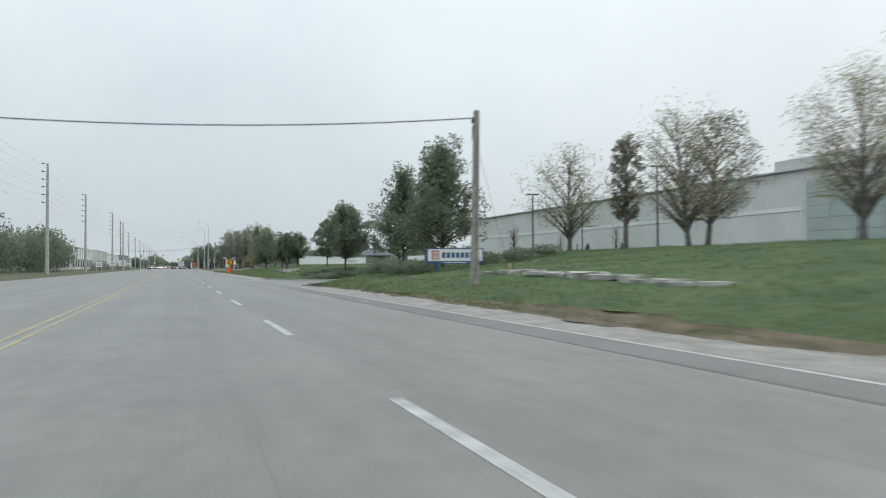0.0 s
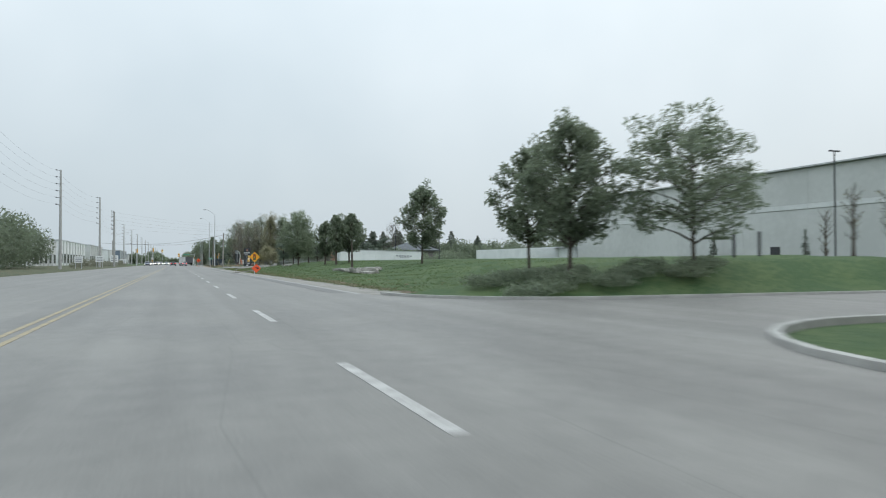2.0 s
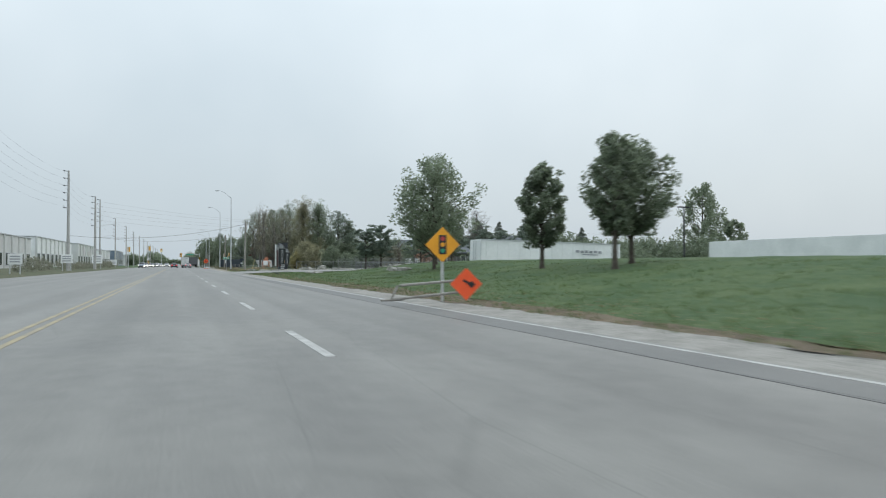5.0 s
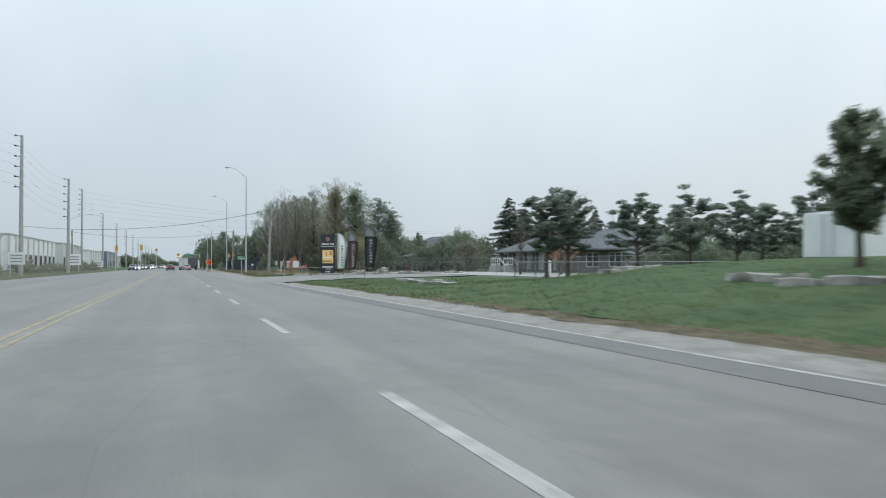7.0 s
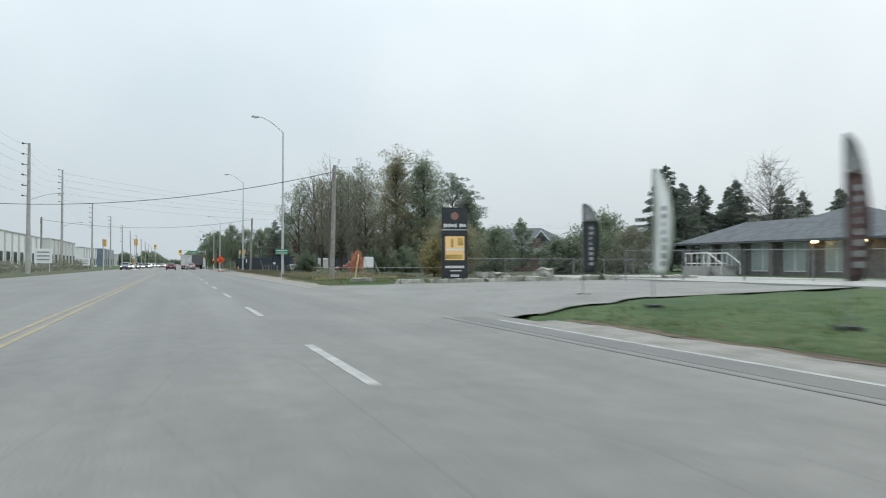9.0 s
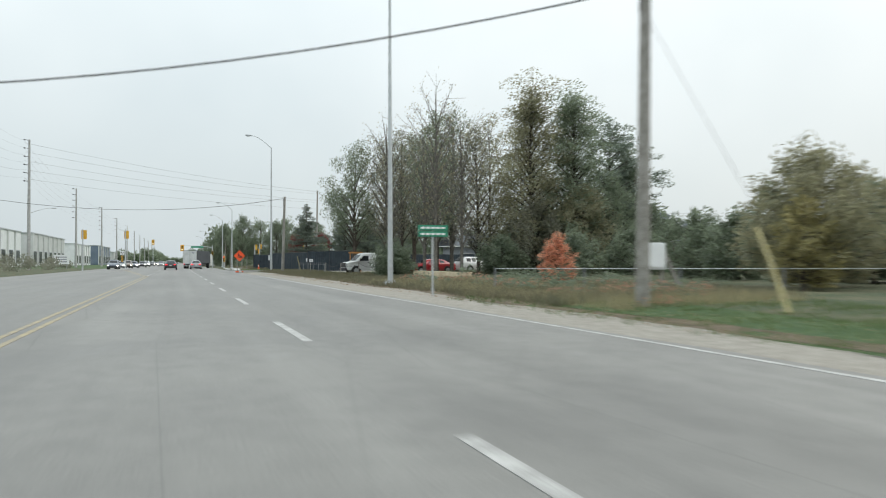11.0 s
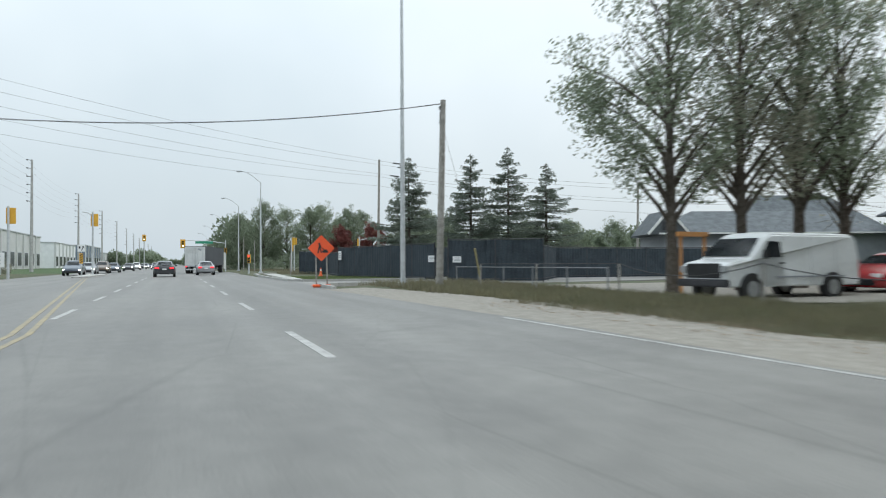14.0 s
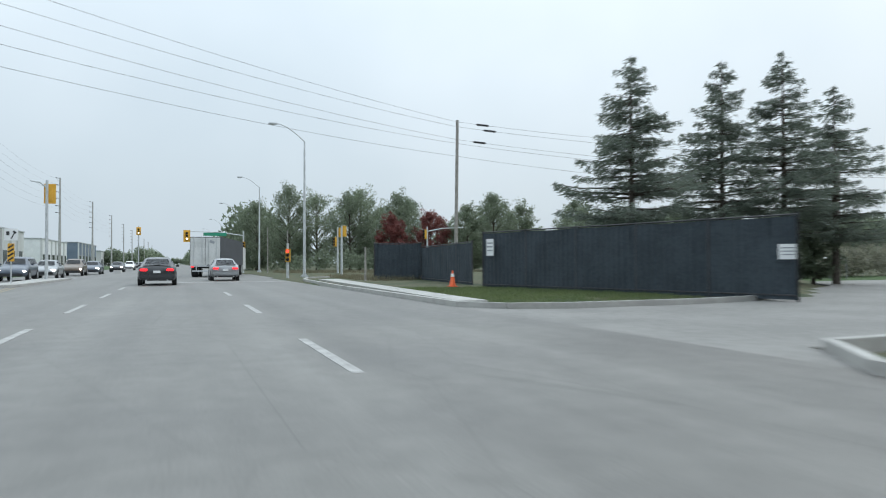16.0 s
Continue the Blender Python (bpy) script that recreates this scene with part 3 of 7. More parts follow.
def tree(name, x, y, top, r, label, leaf_mat, kind="oval", base=None, crown_from=0.25, seed=1, n_leaf=5200, size=0.13, limbs=34, gap=0.0, spread=0.34, bark=BARK, category="tree", trunk=None, flat=0.0, group="", rise=0.5, twigs=3, squash=1.0, foot=0.75, lean_to=None, extra=()):
    """A broad-leaved tree: tapered trunk, limbs that reach into the crown, and leaves massed round the limbs' outer ends."""
    n_leaf, size = int(n_leaf * 1.9), size * 0.72
    z0 = (ground_z(x, y) if base is None else base) - 0.05
    H = top - z0
    rng = np.random.default_rng(seed)
    t = thing(name, pose(x, y, z0), label, category, group)
    bm = B()
    tr = trunk or 0.018 * H + 0.03
    lean = rng.normal(size=2) * 0.015 * H if lean_to is None else np.array(lean_to)
    spine = [Vector((lean[0] * k + 0.02 * H * math.sin(k * 5 + seed) * k * 0.4, lean[1] * k, H * k * 0.94)) for k in np.linspace(0, 1, 9)]
    limb(bm, spine, tr, 0.012, 8)
    rod(bm, (0, 0, -0.1), (0, 0, 0.25), tr * 1.45, tr * 1.0, 8, caps=False)

    def at(k):
        i = min(7, int(k * 8))
        return spine[i].lerp(spine[i + 1], k * 8 - i)

    c0 = crown_from
    pts, dirs = [], []
    shape = SHAPES[kind]
    for i in range(limbs):
        h = (i + rng.uniform(0, 0.9)) / limbs
        ang = i * 2.39996 + rng.uniform(-0.5, 0.5)
        R = r * shape(h) * rng.uniform(0.72, 1.12)
        end = Vector((R * math.cos(ang), R * math.sin(ang), H * (c0 + (1 - c0) * h))) + Vector((lean[0], lean[1], 0)) * (c0 + (1 - c0) * h)
        root = at(max(0.12, min(0.93, (c0 + (1 - c0) * h) - rise * R / H - 0.05)))
        mid = root.lerp(end, 0.55) + Vector((0, 0, 0.06 * R))
        line = [root, root.lerp(mid, 0.5) + Vector((0, 0, 0.03 * R)), mid, end]
        limb(bm, line, tr * (0.42 - 0.25 * h) + 0.008, 0.007, 5)
        for k in range(twigs):
            f = rng.uniform(0.35, 0.98)
            p = root.lerp(end, f)
            q = p + Vector(rng.normal(size=3).tolist()) * 0.16 * r + Vector((0, 0, 0.08 * r))
            rod(bm, p, q, 0.012, 0.005, 4, caps=False)
            pts.append((np.array(q), 0.2 * r))
        for f in (0.45, 0.62, 0.78, 0.9, 1.0):
            if rng.random() > gap * (1.75 - f):
                pts.append((np.array(root.lerp(end, f)), spread * r * (0.35 + 0.5 * f) * 0.75))
    for ez, end in extra:
        root, end = at(ez), Vector(end)
        line = [root.lerp(end, k) + Vector((0, 0, 0.5 * math.sin(k * 3.1))) for k in (0, 0.25, 0.5, 0.75, 1.0)]
        limb(bm, line, 0.07, 0.012, 6)
        for k in range(14):
            f = rng.uniform(0.5, 1.0)
            q = root.lerp(end, f) + Vector(rng.normal(size=3).tolist()) * 0.5
            rod(bm, root.lerp(end, f - 0.08) + Vector((0, 0, 0.3)), q, 0.014, 0.005, 4, caps=False)
            pts.append((np.array(q), 0.2 * r))
    part("trunk", bm, bark, t)
    if n_leaf:
        w = np.array([s * s for _, s in pts])
        pick = rng.choice(len(pts), n_leaf, p=w / w.sum())
        c = np.array([pts[i][0] for i in pick])
        s = np.array([pts[i][1] for i in pick])[:, None]
        d = rng.normal(size=(n_leaf, 3))
        d /= np.linalg.norm(d, axis=1, keepdims=True)
        c = c + d * (1, 1, squash) * s * rng.uniform(0.2, 1.0, (n_leaf, 1)) ** 0.6
        c[:, 2] = np.maximum(c[:, 2], H * c0 * foot)
        o = new("crown", quick_mesh("crown", leaves(c, size, rng, flat), 4, leaf_mat))
        o.parent = t
    return t


def spruce(name, x, y, top, r, label, seed=1, base=None, clear=0.12, material=NEEDLE, droop=0.22, whorls=26, dense=1.0, size=0.17, ragged=0.25, category="tree", group=""):
    """A conifer: straight trunk, whorls of drooping boughs and hanging sprays of needles."""
    z0 = (ground_z(x, y) if base is None else base) - 0.05
    H = top - z0
    rng = np.random.default_rng(seed)
    t = thing(name, pose(x, y, z0), label, category, group)
    bm = B()
    tr = 0.012 * H + 0.04
    limb(bm, [Vector((0, 0, H * k)) for k in np.linspace(-0.02, 1, 7)], tr * 1.2, 0.012, 8)
    cs, al = [], []
    for w in range(whorls):
        h = (w + rng.uniform(0, 0.7)) / whorls
        nb = 7 if h < 0.7 else 5
        for k in range(nb):
            z = H * (clear + (1 - clear) * min(0.985, h + rng.uniform(-0.6, 0.6) / whorls))
            R = r * ((1 - h) ** 0.85 * min(1, 0.62 + 2.2 * h) + 0.04) * rng.uniform(1 - ragged * 1.6, 1 + ragged)
            ang = rng.uniform(0, 2 * math.pi)
            u = np.array((math.cos(ang), math.sin(ang), 0.0))
            steps = 7
            line = []
            for f in np.linspace(0, 1, steps):
                line.append(Vector((u * R * f).tolist()) + Vector((0, 0, z + R * (0.10 * f - droop * f * f * 1.5 + 0.16 * f ** 4))))
            limb(bm, line[::2], 0.010 + 0.012 * R, 0.005, 4)
            m = max(8, int(dense * 44 * R))
            f = rng.uniform(0.12, 1.0, m) ** 0.8
            side = np.array((-u[1], u[0], 0.0))
            off = rng.normal(size=m) * (0.20 * R * (1.1 - f) + 0.07)
            base_pts = np.array([list(line[min(steps - 1, int(v * (steps - 1)))].lerp(line[min(steps - 1, int(v * (steps - 1)) + 1)], v * (steps - 1) % 1)) for v in f])
            cs.append(base_pts + side * off[:, None] + np.array((0, 0, -1.0)) * np.abs(rng.normal(size=(m, 1))) * 0.13)
            al.append(u * 0.7 + side * np.sign(off)[:, None] * 0.5 + np.array((0, 0, -0.45)))
    part("trunk", bm, BARK, t)
    c, a = np.concatenate(cs), np.concatenate(al)
    o = new("crown", quick_mesh("crown", leaves(c, size * 0.72, rng, aspect=0.36, along=a), 4, material))
    o.parent = t
    return t


def pine(name, x, y, top, r, label, seed=1, base=None, group=""):
    return tree(name, x, y, top, r, label, PINE, "spread", base, 0.36, seed, 3600, 0.12, 17, 0.15, 0.25, category="pine tree", flat=0.4, group=group, squash=0.36, rise=0.2, foot=0.9)


# trees on the warehouse berm
DG = "dark green pyramidal street tree on the grass berm"
tree("street_tree", 12.9, 34.3, 7.2, 2.35, DG, LEAF_DARK, "pyramid", crown_from=0.27, seed=11, n_leaf=6800, size=0.13, gap=0.3, spread=0.22, rise=0.28, trunk=0.1, limbs=60)
tree("street_tree", 12.8, 40.7, 6.6, 1.8, DG, LEAF_DARK, "pyramid", crown_from=0.27, seed=12, n_leaf=5600, size=0.12, gap=0.3, spread=0.22, rise=0.28, trunk=0.08, limbs=54)
tree("street_tree", 13.3, 38.2, 5.6, 1.4, DG, LEAF_DARK, "pyramid", crown_from=0.27, seed=13, n_leaf=3600, size=0.12, gap=0.3, spread=0.22, rise=0.28, trunk=0.07, limbs=44)
tree("street_tree", 12.75, 56.2, 5.9, 1.7, "dark green leafy tree beside the driveway", LEAF_DARK, "oval", crown_from=0.3, seed=14, n_leaf=5200, size=0.13, limbs=44, gap=0.3, spread=0.26, rise=0.3, trunk=0.09)
tree("street_tree", 14.05, 61.7, 5.9, 1.5, "dark green leafy tree beside the driveway", LEAF_DARK, "oval", crown_from=0.3, seed=15, n_leaf=3800, size=0.13, gap=0.3, spread=0.26, rise=0.3, trunk=0.075)
tree("street_tree", 16.8, 54.7, 6.1, 2.95, "open layered green tree beside the driveway", LEAF_DARK, "spread", crown_from=0.3, seed=16, n_leaf=4000, size=0.14, rise=0.2, trunk=0.085, limbs=24, gap=0.6, spread=0.26, flat=0.35, squash=0.6)
SP = "sparse autumn tree with thin pale leaves"
tree("autumn_tree", 19.9, 33.4, 7.0, 2.55, SP, LEAF_THIN, "round", crown_from=0.34, bark=PALEBARK, seed=21, n_leaf=2700, size=0.075, limbs=40, gap=0.45, spread=0.15, rise=0.75, twigs=8)
tree("autumn_tree", 21.9, 26.3, 8.0, 2.5, SP, LEAF_THIN, "round", crown_from=0.3, bark=PALEBARK, seed=22, n_leaf=3060, size=0.075, limbs=42, gap=0.45, spread=0.15, rise=0.8, twigs=8, lean_to=(-0.5, 0.2))
tree("autumn_tree", 22.0, 17.6, 7.7, 2.5, SP, LEAF_THIN, "round", crown_from=0.36, bark=PALEBARK, seed=23, n_leaf=3600, size=0.075, limbs=42, gap=0.4, spread=0.17, rise=0.8, twigs=7)
tree("autumn_tree", 20.8, 29.6, 7.5, 0.95, "narrow grey-green tree on the berm", LEAF_OLIVE, "column", crown_from=0.3, bark=PALEBARK, seed=24, n_leaf=2200, size=0.11, limbs=30, gap=0.2)
tree("autumn_tree", 24.0, 27.5, 8.3, 2.2, "thinning grey-green tree on the berm", LEAF_OLIVE, "oval", crown_from=0.3, bark=PALEBARK, seed=25, n_leaf=2900, size=0.11, limbs=40, gap=0.3, lean_to=(0.8, 0.0))
for i, (x, y, top) in enumerate(((27.5, 55.5, 4.4), (29, 58.5, 4.7), (40.5, 70, 4.8), (41, 60, 5.2))):
    tree("bare_sapling", x, y, top, 0.75, "leafless young tree with fine twigs", LEAF_THIN, "vase", crown_from=0.3, seed=31 + i, n_leaf=60, size=0.06, limbs=22)
for i, (x, y, top, r) in enumerate(((30.5, 24.5, 2.9, 0.7), (33, 23.5, 2.6, 0.4), (28.5, 41, 2.6, 0.45), (25.5, 40.5, 2.5, 0.35), (48.0, 89, 3.9, 0.75), (47.5, 78, 3.8, 0.55))):
    spruce("young_spruce", x, y, top, r, "small young conifer on the grass", seed=41 + i, clear=0.04, whorls=14, dense=1.6, size=0.10, category="tree")
tree("street_tree", 16.85, 83.9, 6.6, 1.65, "open green tree on the grass berm", LEAF_DARK, "oval", crown_from=0.27, rise=0.3, trunk=0.085, seed=17, n_leaf=4800, size=0.14, limbs=36, gap=0.35, spread=0.28, flat=0.25)
tree("street_tree", 15.9, 109.3, 6.1, 0.95, "narrow dark tree on the berm", LEAF_DARK, "oval", crown_from=0.32, seed=18, n_leaf=3200, size=0.13)
tree("street_tree", 17.6, 110.6, 6.0, 1.7, "round dark tree on the berm", LEAF_DARK, "round", crown_from=0.34, seed=19, n_leaf=5200, size=0.14)
tree("slender_tree", 12.8, 88.9, 4.85, 0.55, "thin young tree with a tufted crown", LEAF_DARK, "round", crown_from=0.62, seed=20, n_leaf=1500, size=0.11, limbs=20)
tree("poplar", 14.71, 126.73, 7.0, 2.5, "tall pale green poplar with open crown", LEAF_MID, "oval", crown_from=0.25, seed=26, n_leaf=7200, size=0.14, limbs=52, gap=0.48, spread=0.22, rise=0.5, trunk=0.11, category="tree")
tree("street_tree", 15.9, 115.2, 5.7, 1.05, "round dark green tree on the berm", LEAF_DARK, "round", crown_from=0.28, seed=27, n_leaf=5200, size=0.13)
tree("street_tree", 17.15, 133.1, 5.2, 0.95, "narrow dark windblown tree before the white trailer", LEAF_DARK, "oval", crown_from=0.3, seed=28, n_leaf=3600, size=0.13, gap=0.3)
tree("far_tree", 95.4, 197, 16.0, 4.4, "pale green tree far behind the yard", LEAF_MID, "oval", crown_from=0.2, seed=29, n_leaf=4200, size=0.34, gap=0.3, limbs=30)
tree("far_tree", 101.5, 196, 9.5, 3.0, "pale green tree far behind the yard", LEAF_MID, "round", crown_from=0.15, seed=30, n_leaf=2600, size=0.34, gap=0.3, limbs=24)
# pines before the stone yard house
PN = "dark wind-shaped pine with a bare lower trunk"
for i, (x, y, top, r) in enumerate(((15.7, 147.6, 4.3, 1.6), (17.4, 148.6, 4.6, 1.6), (21.2, 148.4, 4.25, 1.6), (24.2, 148.2, 4.4, 1.8), (27.5, 148.5, 4.5, 1.6), (29.6, 149, 4.3, 1.6), (32.2, 148, 5.0, 1.9))):
    pine("pine", x, y, top, r, PN, seed=50 + i, group="row of pines")
# spruces and trees round the house
for i, (x, y, top, r) in enumerate(((39, 200.5, 9.7, 3.3), (42.0, 202, 8.4, 2.8), (44.9, 203, 8.4, 2.9), (47.9, 202, 8.9, 3.2), (51.2, 200, 8.3, 2.8), (55, 197, 7.6, 2.6), (43.4, 205.5, 8.6, 3.0), (49.4, 204.5, 8.6, 3.0), (57.6, 203.5, 8.4, 2.8), (62.0, 203.0, 8.8, 2.8), (68.0, 201.0, 7.6, 2.6))):
    spruce("spruce", x * 1.1, 136 + (y - 136) * 1.1, 1.1 + (top - 1.1) * 1.1, r * 1.15, "dark spruce behind the house", seed=60 + i, whorls=28, dense=1.5, size=0.22, group="spruces behind the house")
tree("bare_tree", 49.5, 201.0, 10.4, 3.6, "round leafless tree with fine grey twigs", LEAF_THIN, "round", crown_from=0.2, seed=67, n_leaf=120, size=0.08, limbs=110, trunk=0.11, twigs=9, bark=PALEBARK)
tree("bare_sapling", 25.4, 169.3, 4.3, 0.9, "leafless young tree with fine twigs", LEAF_THIN, "vase", crown_from=0.35, seed=69, n_leaf=60, size=0.06, limbs=22)
tree("autumn_tree", 28.4, 168.2, 4.3, 1.25, "rust-coloured thin autumn tree", LEAF_RUST, "round", crown_from=0.3, seed=68, n_leaf=1000, size=0.11, limbs=40, bark=PALEBARK)
for i, (x, y, top, r) in enumerate(((31.2, 202, 4.2, 2.1), (34, 204.0, 5.2, 2.5), (36.2, 206.2, 5.2, 2.5))):
    tree("shrub", x, y, top, r, "dense dark green shrub", LEAF_DARK, "round", crown_from=0.05, seed=70 + i, n_leaf=3600, size=0.13, category="shrub")
tree("yard_tree", 34, 219, 5.6, 1.7, "small dark green tree beside the brick house", LEAF_DARK, "oval", crown_from=0.15, seed=73, n_leaf=2600, size=0.13, gap=0.2)
# verge before the wood
tree("autumn_shrub", 14.2, 210.3, 2.0, 0.72, "orange-red autumn shrub in the verge", LEAF_SHRUB, "oval", crown_from=0.05, seed=75, n_leaf=2600, size=0.07, limbs=40, category="shrub")
tree("yellow_tree", 18.0, 202.0, 3.0, 1.15, "small bright yellow tree at the yard edge", LEAF_YEL, "round", crown_from=0.1, seed=81, n_leaf=1800, size=0.12, gap=0.2)
tree("yellow_tree", 19.9, 203.2, 4.5, 2.5, "broad yellow-green tree at the yard edge", LEAF_YG, "round", crown_from=0.08, seed=76, n_leaf=7500, size=0.13, limbs=44)
tree("yard_tree", 24.3, 204.6, 3.9, 1.9, "dark green rounded tree at the yard edge", LEAF_DARK, "round", crown_from=0.08, seed=77, n_leaf=4200, size=0.13)
tree("far_shrub", 33, 198.5, 3.9, 1.9, "grey-green thicket behind the yard", LEAF_OLIVE, "round", crown_from=0.05, seed=78, n_leaf=4200, size=0.13, category="shrub")
tree("far_shrub", 28.8, 202.4, 2.9, 1.9, "dark leafy bush behind the yard fence", LEAF_DARK, "round", crown_from=0.04, seed=80, n_leaf=4600, size=0.13, category="shrub")
tree("shrub", 13.2, 230.2, 2.1, 1.5, "dense dark green bush by the gravel entrance", LEAF_DARK, "oval", crown_from=0.02, seed=79, n_leaf=6500, size=0.10, limbs=44, category="shrub")
# the wood
WD = "tall woodland tree with thinning autumn leaves"
wood = [
    (21.0, 234.0, 11.2, 1.7, LEAF_OLIVE, 2400, "oval", 0.2), (18.6, 236.5, 12.2, 1.6, LEAF_DARK, 2000, "oval", 0.3), (16.9, 240.0, 11.6, 1.6, LEAF_OLIVE, 1300, "oval", 0.35),
    (19.8, 243.0, 12.6, 1.9, LEAF_OLIVE, 1400, "vase", 0.35), (22.8, 244.2, 14.6, 2.0, LEAF_DARK, 2400, "oval", 0.35), (25.8, 242.5, 13.6, 2.0, LEAF_YG, 2200, "oval", 0.3),
    (29.0, 243.0, 11.0, 2.3, LEAF_DARK, 2600, "oval", 0.3), (33.5, 242.0, 11.0, 2.6, LEAF_DARK, 3200, "oval", 0.2), (36.4, 241.0, 8.2, 2.0, LEAF_DARK, 3000, "oval", 0.12),
    (16.2, 253.5, 12.6, 2.2, LEAF_DARK, 4200, "oval", 0.34), (19.5, 253.7, 13.4, 2.1, LEAF_OLIVE, 3400, "oval", 0.34), (22.5, 253.9, 14.0, 2.2, LEAF_DARK, 3600, "oval", 0.34),
    (25.0, 253.9, 13.6, 2.2, LEAF_DARK, 3600, "oval", 0.32),
]
for i, (x, y, top, r, lm, n, kind, cf) in enumerate(wood):
    tree("woodland_tree", x, y, top, r * (1.5 if y > 236 else 1.3), WD, lm, kind, crown_from=cf, seed=100 + i, n_leaf=int(n * (1.5 if y > 236 else 1.25)), size=0.13, limbs=30 if y > 236 else 46, gap=0.42 if y > 236 else 0.3, spread=0.27 if y > 236 else 0.25, rise=0.8 if y > 236 else 0.75, twigs=4, extra=((0.42, (-1.1, 5.2, 8.4)), (0.4, (-1.5, 3.2, 7.3)), (0.5, (-1.9, 4.0, 9.0))) if (x, y) == (16.2, 253.5) else (), trunk=(0.0165 if y > 250 else 0.0115) * top + 0.02, group="trees of the wood")
for i, (x, y, top, r, lm) in enumerate(((24.0, 231.2, 13.7, 4.2, LEAF_YG), (27.1, 230.3, 13.2, 4.3, LEAF_MID), (34.0, 234.0, 9.4, 3.0, LEAF_DARK))):
    tree("woodland_tree", x, y, top, r, "tall dense feathery tree turning yellow-brown", lm, "pyramid", crown_from=0.1, seed=210 + i, n_leaf=13000, size=0.14, limbs=90, gap=0.3, spread=0.2, rise=0.3, flat=0.35, squash=0.6, trunk=0.19, group="trees of the wood")
tree("woodland_tree", 31.3, 232.0, 11.8, 4.1, "tall dark pine with level layered boughs", PINE, "oval", crown_from=0.2, seed=216, n_leaf=9500, size=0.14, limbs=46, gap=0.25, spread=0.2, rise=0.15, flat=0.5, squash=0.35, trunk=0.2, group="trees of the wood")
for i, (x, y, top, r) in enumerate(((15.6, 228.5, 13.0, 1.3), (16.4, 233.0, 11.0, 1.4), (18.0, 230.0, 11.6, 1.5), (16.6, 242.3, 13.4, 1.8), (20.8, 239.0, 13.4, 1.7), (27.5, 256.0, 12.6, 1.8), (14.9, 236.5, 8.8, 1.3))):
    tree("bare_tree", x, y, top, r * 1.75, "slender leafless tree with upright grey branches", LEAF_THIN, "vase", crown_from=0.28, seed=130 + i, n_leaf=380, size=0.09, limbs=42, rise=0.95, trunk=(0.018 if (x, y) == (16.6, 242.3) else 0.009) * top + 0.02, twigs=6, bark=PALEBARK, group="trees of the wood")
for i, (x, y, top, r, lm) in enumerate(((23.6, 229.6, 5.2, 2.3, LEAF_OLIVE), (26.6, 228.6, 6.2, 2.5, LEAF_YG), (29.6, 229.2, 6.6, 2.6, LEAF_MID), (32.8, 229.8, 5.0, 2.2, LEAF_DARK))):
    tree("woodland_tree", x, y, top, r, "low leafy tree at the edge of the wood", lm, "round", crown_from=0.05, seed=190 + i, n_leaf=4800, size=0.14, limbs=40, gap=0.25, group="trees of the wood")
for i, (x, y, top, r) in enumerate(((23.4, 210.5, 3.1, 1.7), (24.4, 214.2, 3.4, 1.9), (22, 222, 2.6, 1.8), (26, 221.5, 3.0, 2.0), (30, 220, 3.0, 2.2), (20.5, 229, 2.6, 1.6), (24, 236, 3.2, 2.2))):
    tree("undergrowth_shrub", x, y, top, r, "dark undergrowth shrub at the wood's edge", LEAF_DARK, "round", crown_from=0.02, seed=145 + i, n_leaf=2600, size=0.15, category="shrub")
# spruces by the dark fence
for i, (x, y, top, r, rag) in enumerate(((17.0, 285.9, 9.4, 3.1, 0.35), (22.9, 287.4, 10.2, 3.0, 0.25), (26.2, 287.1, 10.9, 3.1, 0.25), (30.2, 287.8, 9.8, 3.1, 0.4))):
    spruce("spruce", x, y, top, r, "tall ragged spruce behind the dark fence", seed=150 + i, base=0.1, clear=0.2, whorls=24, dense=1.4, size=0.17, droop=0.10, ragged=rag, group="spruces by the fence")
for i, (x, y, top, r) in enumerate(((29.6, 288.6, 3.5, 1.3), (46, 300, 4.0, 1.6), (28, 297, 4, 1.8), (21, 296, 3.8, 1.7), (42.5, 298.5, 3.7, 1.2))):
    tree("far_shrub", x, y, top, r, "dark bushy tree behind the fence", LEAF_DARK, "round", base=0.1, crown_from=0.08, seed=160 + i, n_leaf=2600, size=0.16, category="shrub")
